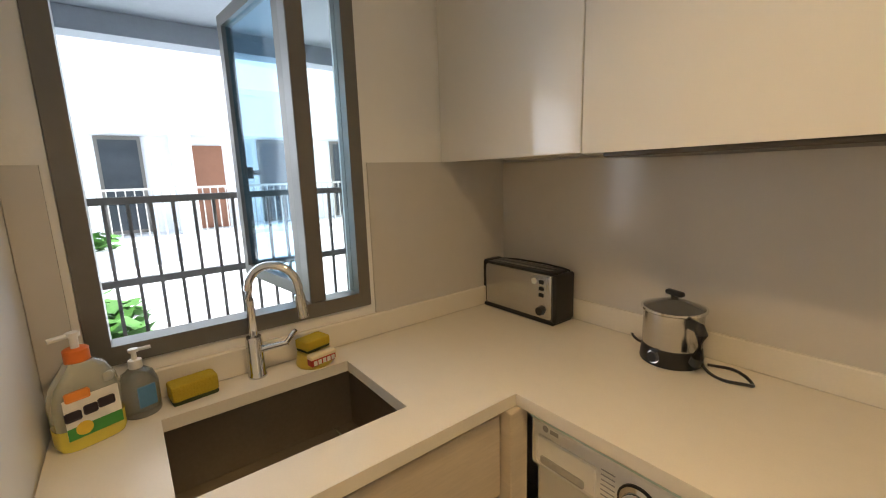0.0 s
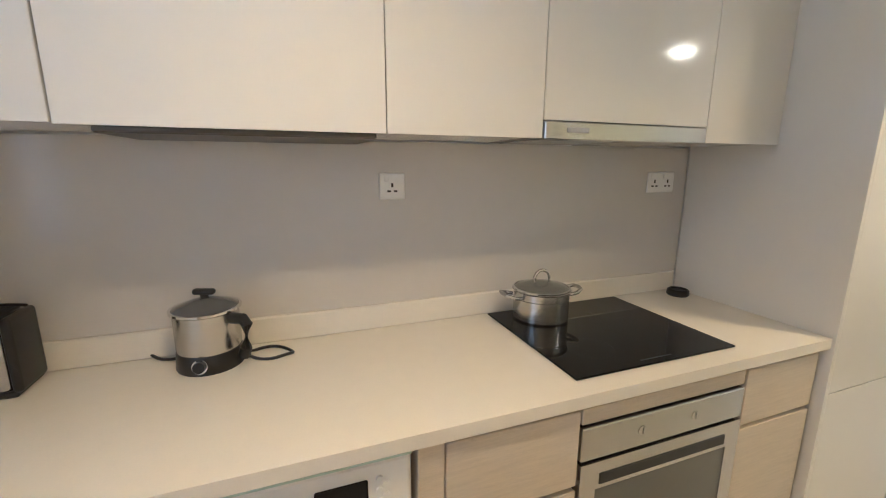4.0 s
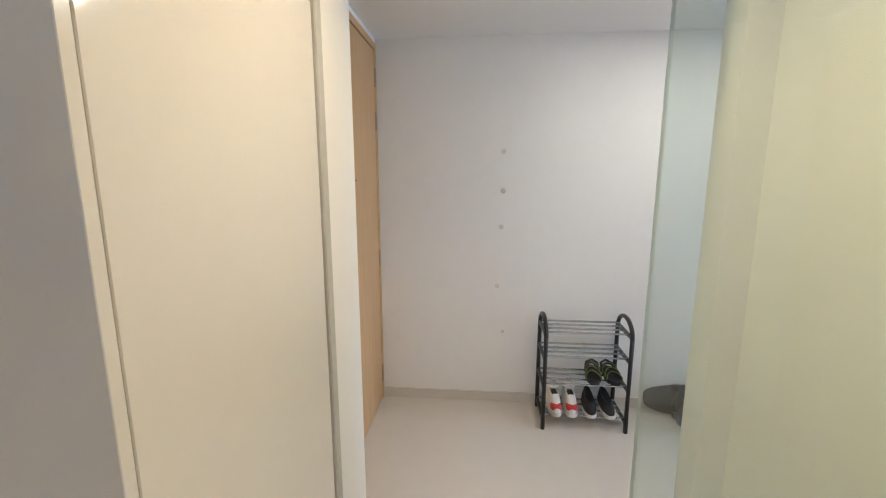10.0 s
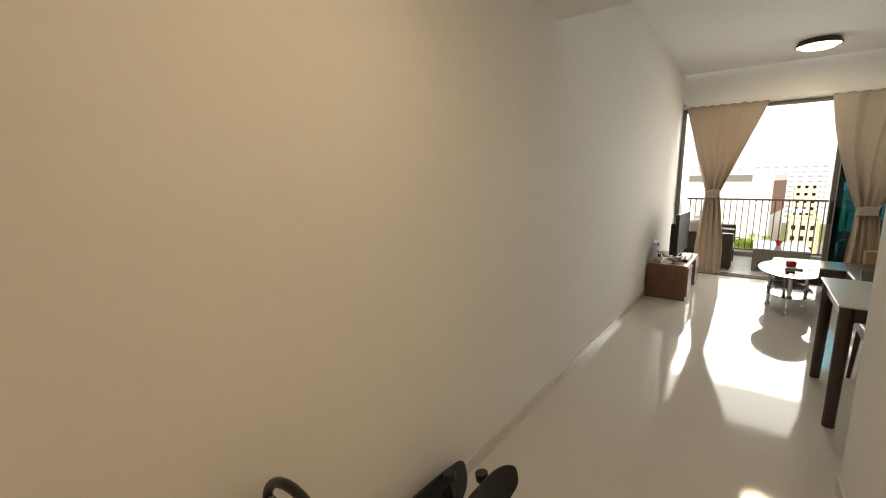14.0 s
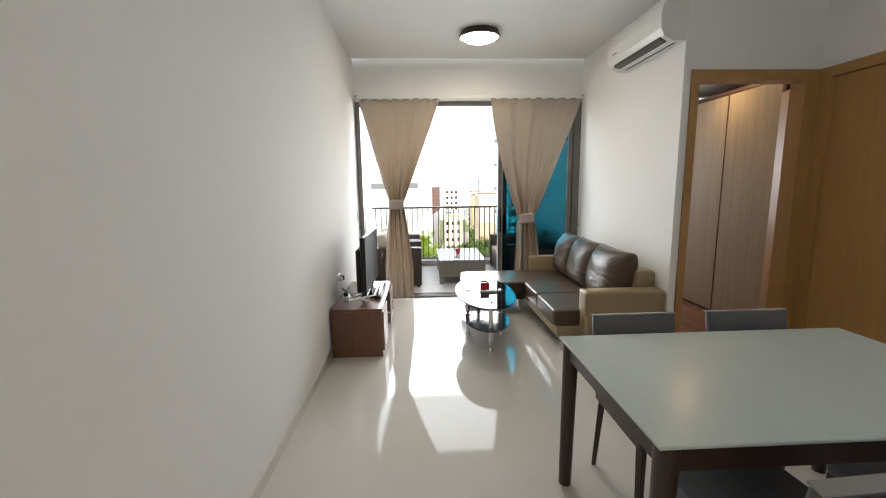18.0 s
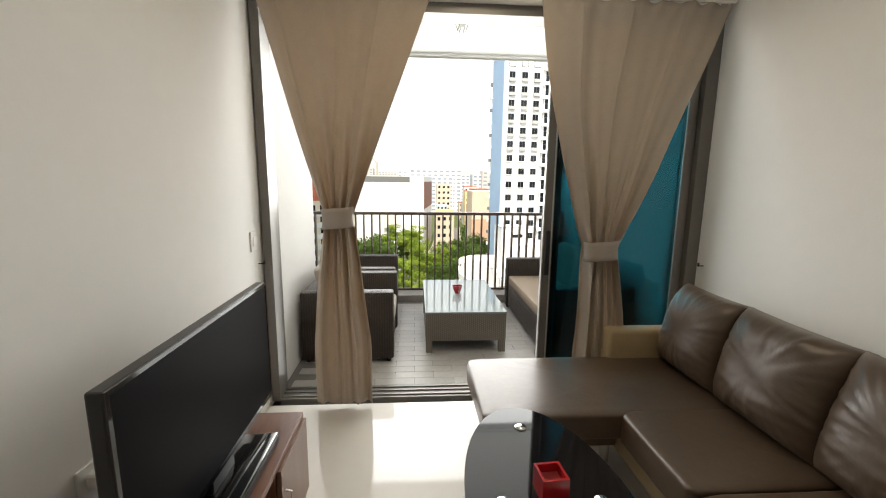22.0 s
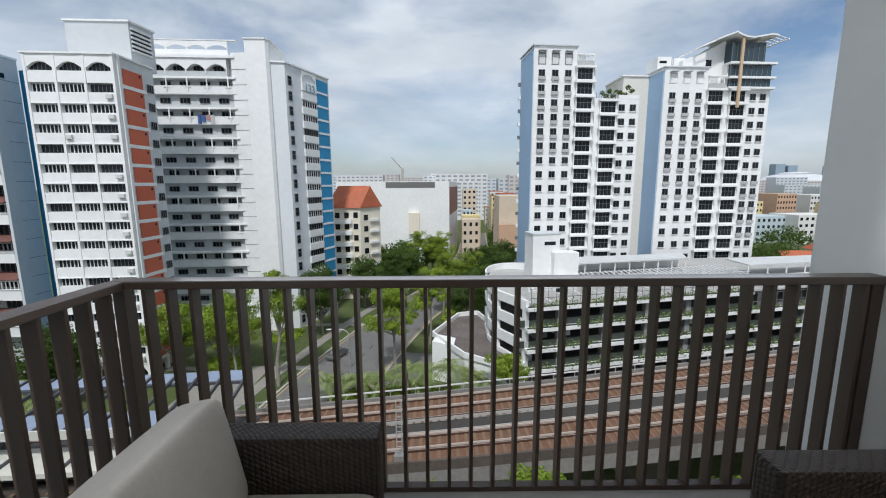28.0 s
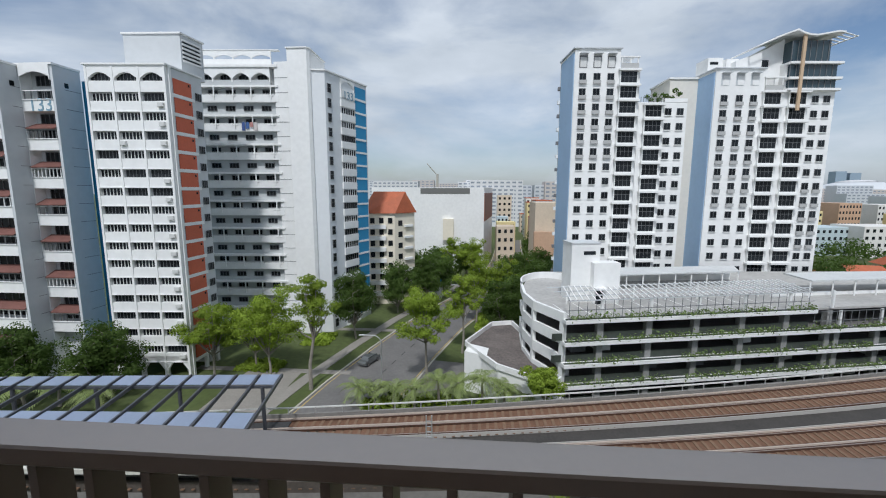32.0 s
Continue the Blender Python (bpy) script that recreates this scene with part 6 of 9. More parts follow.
def armchair(at, rz):
    """Faces +x, back at -x."""
    t = thing("rattan_armchair", "dark woven rattan armchair with beige cushions", "armchair", at, rz, group="balcony armchairs")
    box_arm(t, "armrest", -0.38, 0.37, -0.415, -0.30, 0.03, 0.605)
    box_arm(t, "armrest", -0.38, 0.37, 0.30, 0.415, 0.03, 0.605)
    box_arm(t, "backrest", -0.38, -0.27, -0.30, 0.30, 0.03, 0.60)
    box_arm(t, "seat_base", -0.27, 0.35, -0.30, 0.30, 0.05, 0.29)
    part("seat_cushion", puff(0.05, 0, 0.345, 0.64, 0.585, 0.115, 0.2, 0.14, 44, 16, 0.003, 2.0), CUSH, t, "beige seat cushion", True)
    part("back_cushion", puff(-0.19, 0, 0.58, 0.15, 0.58, 0.42, 0.22, 0.25, 40, 22, 0.004, 5.0, m=Matrix.Rotation(radians(-12), 4, "Y")), CUSH, t, "beige back cushion", True)
    for x in (-0.34, 0.33):
        for y in (-0.37, 0.37):
            part("foot", rod((x, y, 0), (x, y, 0.04), 0.018, 10), BLACK, t)
    return t


a1 = armchair((0.415, 9.615, -0.038), 0)
copy_thing(a1, pose(0.385, 10.515, -0.038, 0, 0, 0))


def rattan_sofa():
    t = thing("rattan_sofa", "dark woven rattan two-seater with a long brown cushion", "sofa", (2.46, 10.0, -0.038), 180)
    L = 0.74
    box_arm(t, "armrest", -0.40, 0.415, -L, -L + 0.12, 0.03, 0.605)
    box_arm(t, "armrest", -0.40, 0.415, L - 0.12, L, 0.03, 0.605)
    box_arm(t, "backrest", -0.41, -0.29, -L + 0.12, L - 0.12, 0.03, 0.60)
    box_arm(t, "seat_base", -0.29, 0.40, -L + 0.12, L - 0.12, 0.04, 0.31)
    part("seat_cushion", puff(0.06, 0, 0.36, 0.70, 2 * L - 0.25, 0.105, 0.18, 0.10, 60, 16, 0.003, 8.0), CUSHB, t, "long brown seat cushion", True)
    part("back_cushion", puff(-0.20, 0, 0.61, 0.14, 2 * L - 0.26, 0.42, 0.22, 0.18, 56, 22, 0.004, 3.0, m=Matrix.Rotation(radians(-12), 4, "Y")), CUSH, t, "long beige back cushion", True)
    for x in (-0.36, 0.38):
        for y in (-L + 0.05, L - 0.05):
            part("foot", rod((x, y, 0), (x, y, 0.04), 0.018, 10), BLACK, t)


rattan_sofa()


def rattan_table():
    t = thing("rattan_table", "pale woven rattan low table with a glass top", "table", (1.41, 9.965, -0.038))
    W, L = 0.355, 0.585
    for b in ((-W, W, -L, -L + 0.03), (-W, W, L - 0.03, L), (-W, -W + 0.03, -L + 0.03, L - 0.03), (W - 0.03, W, -L + 0.03, L - 0.03)):
        part("side", bx(*b, 0.11, 0.355), RATTANT, t)
    part("deck", bx(-W + 0.03, W - 0.03, -L + 0.03, L - 0.03, 0.335, 0.352), RATTANT, t)
    part("top", bx(-W - 0.006, W + 0.006, -L - 0.006, L + 0.006, 0.358, 0.373, 0.003), mat("table_glass", (0.30, 0.35, 0.36), 0.05, vary=0.02, coat=0.6), t, "frosted glass top")
    for x in (-W + 0.03, W - 0.03):
        for y in (-L + 0.03, L - 0.03):
            part("leg", bx(x - 0.028, x + 0.028, y - 0.028, y + 0.028, 0.0, 0.11), RATTANT, t)


rattan_table()


def heart_cup():
    t = thing("candle_cup", "small red heart-shaped ceramic cup on the rattan table", "cup", (1.393, 9.985, 0.335), 10)
    bm = bmesh.new()
    rings = []
    for z, k in ((0.0, 0.55), (0.01, 0.62), (0.045, 0.92), (0.08, 1.05), (0.08, 0.96), (0.045, 0.83), (0.012, 0.5)):
        rings.append([bm.verts.new((k * 0.0032 * 16 * math.sin(a) ** 3 * 0.95, k * 0.0032 * (13 * math.cos(a) - 5 * math.cos(2 * a) - 2 * math.cos(3 * a) - math.cos(4 * a)) * 0.95, z)) for a in [2 * math.pi * i / 36 for i in range(36)]])
    for a, b in zip(rings, rings[1:]):
        for i in range(36):
            bm.faces.new((a[i], a[(i + 1) % 36], b[(i + 1) % 36], b[i]))
    bm.faces.new(rings[0])
    bm.faces.new(rings[-1])
    part("body", bm, RED, t, "", True)


heart_cup()


def pendant():
    t = thing("balcony_lamp", "small caged wall lamp under the balcony ceiling", "lamp", (1.40, 10.1, 3.0))
    part("rose", lathe([(0, 0), (0.05, 0), (0.05, -0.015), (0, -0.018)], 20), WHITEP, t, "", True)
    part("bulb", lathe([(0, -0.12), (0.025, -0.11), (0.035, -0.075), (0.02, -0.03), (0.012, -0.015)], 18), mat("opal", (0.7, 0.7, 0.66), 0.3), t, "", True)
    for i in range(6):
        a = i * math.pi / 3
        part("cage_wire", tube([(0.05 * math.cos(a), 0.05 * math.sin(a), -0.01), (0.06 * math.cos(a), 0.06 * math.sin(a), -0.08), (0.035 * math.cos(a), 0.035 * math.sin(a), -0.145)], 0.003, 6), BLACK, t, "", True)


pendant()


def deck_tiles():
    sl = bpy.data.objects["balcony_slab"]
    first, n = None, 0
    for r in range(29):
        y = 8.77 + r * 0.1015
        off = (r % 2) * 0.15
        for c in range(12):
            x = -0.25 + c * 0.3015 - off
            if x - 0.15 < -0.20 or x - 0.15 > 2.89:
                continue
            if y < 9.9 and x < 0.1:
                continue
            if y > 10.90:
                continue
            if first is None:
                first = part("tile", bx(-0.1495, 0.1495, -0.0495, 0.0495, -0.012, 0.0, 0.0015), DECK, sl)
                first.location = (x, y, -0.038)
            else:
                alike("tile", first, x, y, -0.038)


deck_tiles()

# ---- outside: ground, viaduct, buildings, trees ----
GZ = -28.0
GRASS = mat("grass_ground", (0.07, 0.092, 0.024), 0.9, vary=0.35, scale=0.12, bump=0.2, bscale=3)
ASPH = mat("asphalt", (0.155, 0.148, 0.14), 0.85, vary=0.22, scale=0.25)
PAVE = mat("pavement_slab", (0.27, 0.25, 0.22), 0.8, vary=0.15, scale=0.4)
BW = mat("building_white", (0.80, 0.80, 0.78), 0.7, vary=0.07, scale=0.12, bump=0.1, bscale=2)
BG = mat("building_grey", (0.56, 0.58, 0.59), 0.75, vary=0.06, scale=0.12)
BORG = mat("orange_panel", (0.52, 0.115, 0.055), 0.7, vary=0.10, scale=0.4, per=0.06)
BBLU = mat("blue_panel", (0.03, 0.25, 0.47), 0.65, vary=0.08, scale=0.4, per=0.06)
BPALE = mat("pale_blue_wall", (0.36, 0.51, 0.70), 0.7, vary=0.05, scale=0.15)
DARKW = mat("dark_window", (0.016, 0.019, 0.022), 0.15, vary=0.5, scale=0.8, per=0.5, spec=0.2)
CONC = mat("stained_concrete", (0.50, 0.49, 0.47), 0.8, vary=0.18, scale=0.35, stretch=(1, 1, 0.3))
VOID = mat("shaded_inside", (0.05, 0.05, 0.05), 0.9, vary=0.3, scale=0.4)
BALL = mat("brown_ballast", (0.15, 0.078, 0.045), 0.95, vary=0.3, scale=0.5, bump=0.8, bscale=8)
RAILST = mat("rail_steel", (0.085, 0.045, 0.03), 0.6, 0.2, vary=0.2, scale=1.0)
SLEEP = mat("sleeper", (0.17, 0.105, 0.065), 0.9, vary=0.3, scale=2, per=0.1)
VCON = mat("viaduct_concrete", (0.21, 0.20, 0.185), 0.85, vary=0.2, scale=0.3)

ground = structure("ground", joined((-2600, 2600, 8.3, 4800, GZ - 1, GZ)), GRASS, "grassy ground that reaches the horizon", "ground")


def strip(pts, w0, w1, z0, z1):
    """A band along a plan line, from w0 to w1 beside it."""
    bm = bmesh.new()
    L, R = [], []
    for i, p in enumerate(pts):
        a, b = Vector(pts[max(i - 1, 0)]), Vector(pts[min(i + 1, len(pts) - 1)])
        d = (b - a).normalized()
        n = Vector((-d.y, d.x))
        q0, q1 = Vector(p) + n * w0, Vector(p) + n * w1
        L.append([bm.verts.new((q0.x, q0.y, z)) for z in (z0, z1)])
        R.append([bm.verts.new((q1.x, q1.y, z)) for z in (z0, z1)])
    for i in range(len(pts) - 1):
        bm.faces.new((L[i][1], L[i + 1][1], R[i + 1][1], R[i][1]))
        bm.faces.new((L[i][0], R[i][0], R[i + 1][0], L[i + 1][0]))
        bm.faces.new((L[i][0], L[i + 1][0], L[i + 1][1], L[i][1]))
        bm.faces.new((R[i][0], R[i][1], R[i + 1][1], R[i + 1][0]))
    bm.faces.new((L[0][0], L[0][1], R[0][1], R[0][0]))
    bm.faces.new((L[-1][0], R[-1][0], R[-1][1], L[-1][1]))
    return bm


RC = [(-19.5, 40), (-17.6, 56), (-15.4, 68), (-12.0, 82), (-7.5, 98), (-1.5, 114), (4, 127), (10, 150), (15, 185), (22, 260)]
structure("road", strip(RC, -6.4, 6.4, GZ + 0.002, GZ + 0.03), ASPH, "grey asphalt road", "road")
structure("road_lot", prism([(-9.0, 66), (-1.0, 70), (0.2, 78), (-6.5, 79)], GZ + 0.034, GZ + 0.06), ASPH, "asphalt forecourt beside the road", "road")
structure("pavement_west", strip(RC[1:8], 9.2, 11.2, GZ + 0.002, GZ + 0.09), PAVE, "pale footpath beside the road", "pavement")
structure("pavement_path", joined((-45, -19, 72.2, 73.6, GZ + 0.002, GZ + 0.07), (-30, -14, 93, 94.5, GZ + 0.002, GZ + 0.07), (-36, -27, 60, 72.2, GZ + 0.002, GZ + 0.06)), PAVE, "pale concrete footpaths on the lawn", "pavement")
structure("kerb_west", strip(RC, 6.4, 6.7, GZ + 0.002, GZ + 0.15), mat("pale_kerb", (0.44, 0.41, 0.34), 0.8, vary=0.1), "pale road kerb", "kerb")
structure("kerb_east", strip(RC, -6.7, -6.4, GZ + 0.002, GZ + 0.15), MATS["pale_kerb"], "pale road kerb", "kerb")
marks = thing("road_markings", "white and yellow lines on the asphalt", "road marking", (0, 0, 0))
for w, c in ((-6.1, (0.50, 0.36, 0.10)), (6.0, (0.50, 0.36, 0.10))):
    part("edge_line", strip(RC, w - 0.07, w + 0.07, GZ + 0.03, GZ + 0.036), mat("yellow_line", c, 0.7, vary=0.2), marks)
for i in range(26):
    k = i / 26 * (len(RC) - 3)
    a, f = int(k), k - int(k)
    p, q = Vector(RC[a]), Vector(RC[a + 1])
    c, d = p.lerp(q, f), (q - p).normalized() * 0.9
    part("dash", strip([(c - d)[:], (c + d)[:]], -0.35, -0.2, GZ + 0.03, GZ + 0.037), mat("black_dash", (0.03, 0.03, 0.03), 0.8), marks)


def car(at, rz, colour, label):
    t = thing("car", label, "car", at, rz)
    bm = bmesh.new()
    prof = [(-2.1, 0.35), (-2.15, 0.75), (-1.95, 0.95), (-1.3, 1.02), (-0.75, 1.42), (0.75, 1.45), (1.55, 1.05), (2.05, 0.95), (2.1, 0.4)]
    a = [bm.verts.new((x, -0.85 if z < 1.1 else -0.68, z)) for x, z in prof]
    b = [bm.verts.new((x, 0.85 if z < 1.1 else 0.68, z)) for x, z in prof]
    bm.faces.new(a)
    bm.faces.new(b)
    for i in range(len(prof)):
        j = (i + 1) % len(prof)
        bm.faces.new((a[i], a[j], b[j], b[i]))
    part("body", bm, mat("car_" + colour[0], colour[1], 0.25, 0.4, coat=0.6), t)
    part("windscreen", joined((-1.15, 1.3, -0.74, -0.70, 1.06, 1.36), (-1.15, 1.3, 0.70, 0.74, 1.06, 1.36)), DARKW, t)
    for x in (-1.3, 1.3):
        for y in (-0.8, 0.8):
            w = part("wheel", rod((x, y - 0.09, 0.32), (x, y + 0.09, 0.32), 0.32, 16), BLACK, t, "", True)
            part("rim", rod((x, y - 0.1, 0.32), (x, y + 0.1, 0.32), 0.18, 12), STEEL, w)


car((-17.0, 77.0, GZ + 0.03), 68, ("grey", (0.17, 0.18, 0.18)), "grey car driving on the road")
car((6.2, 126.0, GZ + 0.03), 66, ("white", (0.7, 0.7, 0.7)), "white car far up the road")


def street_lamp(x, y, rz, h=8.5):
    t = thing("street_lamp", "slim grey street lamp with a curved arm", "street lamp", (x, y, GZ), rz, group="street lamps")
    part("pole", tube([(0, 0, 0), (0, 0, h - 1.2)] + [(-1.2 * (1 - math.cos(a)), 0, h - 1.2 + 1.2 * math.sin(a)) for a in [math.pi / 2 * k / 6 for k in range(1, 7)]] + [(-2.4, 0, h + 0.1)], 0.075, 8), mat("galvanised", (0.55, 0.56, 0.56), 0.4, 0.5), t, "", True)
    part("head", bx(-3.2, -2.35, -0.14, 0.14, h + 0.03, h + 0.17, 0.04), MATS["galvanised"], t)


street_lamp(-12.6, 67.6, 8)
street_lamp(-1.0, 101, 10)


# -- railway viaduct --
def vy(x, s):
    """The viaduct's line at x, from its near side (0) to its far side (1)."""
    near, far = 37.6 + 0.115 * x + 0.0011 * x * x, 47.6 + 0.19 * x + 0.0009 * x * x
    return near + (far - near) * s


TZ = -19.5
XS = [-60 + 4 * i for i in range(46)]


def along(s0, s1, z0, z1):
    bm = bmesh.new()
    rows = [[bm.verts.new((x, vy(x, s), z)) for s, z in ((s0, z0), (s1, z0), (s1, z1), (s0, z1))] for x in XS]
    for a, b in zip(rows, rows[1:]):
        for i in range(4):
            bm.faces.new((a[i], a[(i + 1) % 4], b[(i + 1) % 4], b[i]))
    bm.faces.new(rows[0])
    bm.faces.new(rows[-1])
    return bm


via = thing("railway_viaduct", "elevated railway viaduct with brown ballast and four tracks", "viaduct", (0, 0, 0))
part("deck", along(-0.02, 1.02, TZ - 1.6, TZ - 0.3), VCON, via, "grey concrete deck")
for a, b in ((0.02, 0.40), (0.60, 0.98)):
    part("ballast", along(a, b, TZ - 0.3, TZ), BALL, via, "rusty brown ballast")
# shade in the gap between the tracks, laid as a near-black strip
part("channel", along(0.40, 0.60, TZ - 0.3, TZ - 0.12), mat("dark_channel", (0.05, 0.045, 0.04), 0.9, vary=0.3, scale=0.5), via, "dark strip for the gap between the tracks")
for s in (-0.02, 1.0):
    # the near side's concrete is a darker brown than the far side's
    part("parapet", along(s, s + 0.02, TZ - 0.3, TZ + 0.55), VCON if s > 0 else mat("dark_brown_concrete", (0.085, 0.07, 0.058), 0.9, vary=0.3, scale=0.5), via, "concrete parapet wall")
for s in (0.40, 0.595):
    part("walkway_rail", along(s, s + 0.006, TZ - 0.1, TZ + 0.28), mat("pale_cable_trough", (0.42, 0.40, 0.37), 0.7), via)
for c in (0.11, 0.29, 0.71, 0.89):
    for d in (-0.071, 0.071):
        part("rail", along(c + d - 0.008, c + d + 0.008, TZ, TZ + 0.17), RAILST, via)
        part("rail_head", along(c + d - 0.003, c + d + 0.003, TZ + 0.17, TZ + 0.19), mat("worn_rail", (0.45, 0.38, 0.33), 0.3, 0.6), via)
    part("power_rail", along(c + 0.100, c + 0.105, TZ + 0.05, TZ + 0.22), mat("power_rail_cover", (0.56, 0.47, 0.40), 0.6), via)
for c in (0.11, 0.29, 0.71, 0.89):
    bm = bmesh.new()
    for i in range(150):
        x = -42 + i * 0.75
        y = vy(x, c)
        bx(x - 0.13, x + 0.13, y - 1.25, y + 1.25, TZ, TZ + 0.05, bm=bm)
    tagged(part("sleeper_bed", bm, SLEEP, via), kind="stuff")
for x in (-40, -10, 20, 50, 80, 108):
    part("pier", bx(x - 1.2, x + 1.2, vy(x, 0.5) - 2.4, vy(x, 0.5) + 2.4, GZ, TZ - 1.6, 0.2), VCON, via)
part("edge_fence", along(1.0, 1.009, TZ + 1.1, TZ + 1.22), mat("pale_rail", (0.66, 0.66, 0.63), 0.5), via)
for i in range(60):
    x = -40 + i * 2.4
    y = vy(x, 1.003)
    part("fence_post", bx(x - 0.04, x + 0.04, y - 0.04, y + 0.04, TZ + 0.55, TZ + 1.2), MATS["galvanised"], via)
mast = thing("signal_mast", "thin grey signal mast with rungs beside the track", "mast", (-2.2, vy(-2.2, 0.03), TZ))
for d in (-0.2, 0.2):
    part("rail", bx(d - 0.04, d + 0.04, -0.04, 0.04, 0, 5.2), MATS["galvanised"], mast)
for i in range(12):
    part("rung", bx(-0.2, 0.2, -0.02, 0.02, 0.35 + i * 0.4, 0.4 + i * 0.4), MATS["galvanised"], mast)
part("box", bx(-0.4, 0.4, -0.3, 0.3, 0.0, 1.0, 0.05), VCON, mast)


def station_roof():
    t = thing("station_canopy", "station canopy of blue-grey panels on steel beams", "canopy", (0, 0, 0))
    st = mat("canopy_steel", (0.10, 0.105, 0.12), 0.4, 0.4)
    # the slab's near-black base colour holds the shade beneath the canopy
    part("platform", prism([(-15.2, 36.6), (-15.6, 45.0), (-60, 42.0), (-60, 34.0)], TZ - 0.3, TZ + 0.1), mat("shaded_platform", (0.045, 0.045, 0.045), 0.9, vary=0.4, scale=0.4), t, "platform coloured dark for the shade under the canopy")
    pan = mat("blue_grey_panel", (0.25, 0.30, 0.40), 0.3, vary=0.08, scale=0.5, per=0.06)
    z0 = -15.0
    for i in range(22):
        x = -15.6 - i * 2.0
        y0, y1 = 35.9 - 0.05 * (-15.6 - x), 44.4 - 0.10 * (-15.6 - x)
        part("beam", strip([(x + 0.9, y0), (x - 0.6, y1)], -0.08, 0.08, z0 - 0.1, z0 + 0.2), st, t)
        for a, b in ((0.0, 0.25), (0.78, 1.0)):
            ya, yb = y0 + (y1 - y0) * a, y0 + (y1 - y0) * b
            xa, xb = x + 0.9 - 1.5 * a, x + 0.9 - 1.5 * b
            bm = prism([(xa - 0.2, ya), (xb - 0.2, yb), (xb - 1.8, yb - 0.1), (xa - 1.8, ya - 0.1)], z0 + 0.04, z0 + 0.1)
            part("panel", bm, pan, t, "blue-grey roof panel")
    for f in (0.0, 0.25, 0.78, 1.0):
        part("purlin", strip([(-14.7 - 1.5 * f, 35.9 + 8.5 * f), (-58, 35.9 - 2.15 + (8.5 - 2.1) * f)], -0.1, 0.1, z0 - 0.22, z0 - 0.02), st, t)
    for i in range(6):
        x = -17 - i * 7
        for f in (0.25, 0.78):
            y = 35.9 - 0.05 * (-15.6 - x) + (8.5 - 0.05 * (-15.6 - x)) * f
            part("column", rod((x, y, TZ - 0.3), (x, y, z0 - 0.1), 0.16, 10), st, t)
    part("fascia", strip([(-14.5, 35.75), (-58, 33.6)], -0.08, 0.08, z0 - 0.5, z0 + 0.15), mat("canopy_edge", (0.58, 0.57, 0.53), 0.5), t)
    l = thing("platform_roof", "lower pale platform roof beside the track", "roof", (0, 0, 0))
    part("slab", prism([(-13.8, 34.9), (-14.6, 37.6), (-60, 35.0), (-60, 31.8)], -17.6, -17.25), mat("platform_slab", (0.60, 0.59, 0.52), 0.7, vary=0.1, scale=0.3), l)
    for i in range(10):
        x = -16 - i * 4.2
        part("rib", strip([(x, 34.7 - 0.06 * (-14 - x)), (x - 0.4, 37.4 - 0.06 * (-14 - x))], -0.1, 0.1, -17.25, -17.1), st, l)
    part("track_wall", prism([(-14.0, 36.9), (-14.1, 37.3), (-60, 34.9), (-60, 34.5)], TZ - 0.3, -17.6), VCON, l)


station_roof()


# -- foliage --
LEAF = mat("leaf_green", (0.24, 0.32, 0.04), 0.6, spec=0.15, vary=0.55, scale=0.35, per=0.15)
LEAFD = mat("leaf_dark_green", (0.075, 0.12, 0.026), 0.6, spec=0.15, vary=0.5, scale=0.35, per=0.2)
for lm, lc in ((LEAF, (0.22, 0.34, 0.03, 1)), (LEAFD, (0.10, 0.18, 0.03, 1))):
    nt = lm.node_tree
    tl, mx = nt.nodes.new("ShaderNodeBsdfTranslucent"), nt.nodes.new("ShaderNodeMixShader")
    tl.inputs["Color"].default_value, mx.inputs[0].default_value = lc, 0.35
    nt.links.new(nt.nodes["Principled BSDF"].outputs[0], mx.inputs[1])
    nt.links.new(tl.outputs[0], mx.inputs[2])
    nt.links.new(mx.outputs[0], nt.nodes["Material Output"].inputs["Surface"])
BARK = mat("bark", (0.25, 0.225, 0.19), 0.9, vary=0.25, scale=3)


def leaf_quads(bm, c, r, n, size, rnd, flat=0.75):
    for _ in range(n):
        d = Vector((rnd.gauss(0, 1), rnd.gauss(0, 1), rnd.gauss(0, 1)))
        if d.length < 1e-3:
            continue
        d.normalize()
        p = Vector(c) + Vector((d.x * r, d.y * r, d.z * r * flat)) * (rnd.uniform(0.55, 1.08))
        s = size * rnd.uniform(0.6, 1.35)
        v1 = (d.cross(Vector((rnd.uniform(-1, 1), rnd.uniform(-1, 1), rnd.uniform(-1, 1)))) + Vector((0, 0, rnd.uniform(-0.4, 0.2)))).normalized() * s
        v2 = v1.cross(d + Vector((rnd.uniform(-0.7, 0.7), rnd.uniform(-0.7, 0.7), rnd.uniform(-0.2, 0.9)))).normalized() * s * 0.55
        bm.faces.new([bm.verts.new(p - v1), bm.verts.new(p + v2), bm.verts.new(p + v1), bm.verts.new(p - v2)])


# -- facades --
def faced(p0, p1):
    u = Vector((p1[0] - p0[0], p1[1] - p0[1]))
    L = u.length
    u.normalize()
    return Vector(p0), u, Vector((u.y, -u.x)), L, math.atan2(u.y, u.x)


def facade_part(name, parent, p0, p1, s0, s1, z0, z1, out0, out1, material, label=""):
    """A block on the face from p0 to p1: s along it, z up, out from it."""
    o, u, n, L, a = faced(p0, p1)
    c = [o + u * s + n * w for s, w in ((s0, out0), (s1, out0), (s1, out1), (s0, out1))]
    return part(name, prism([(v.x, v.y) for v in c], z0, z1), material, parent, label)


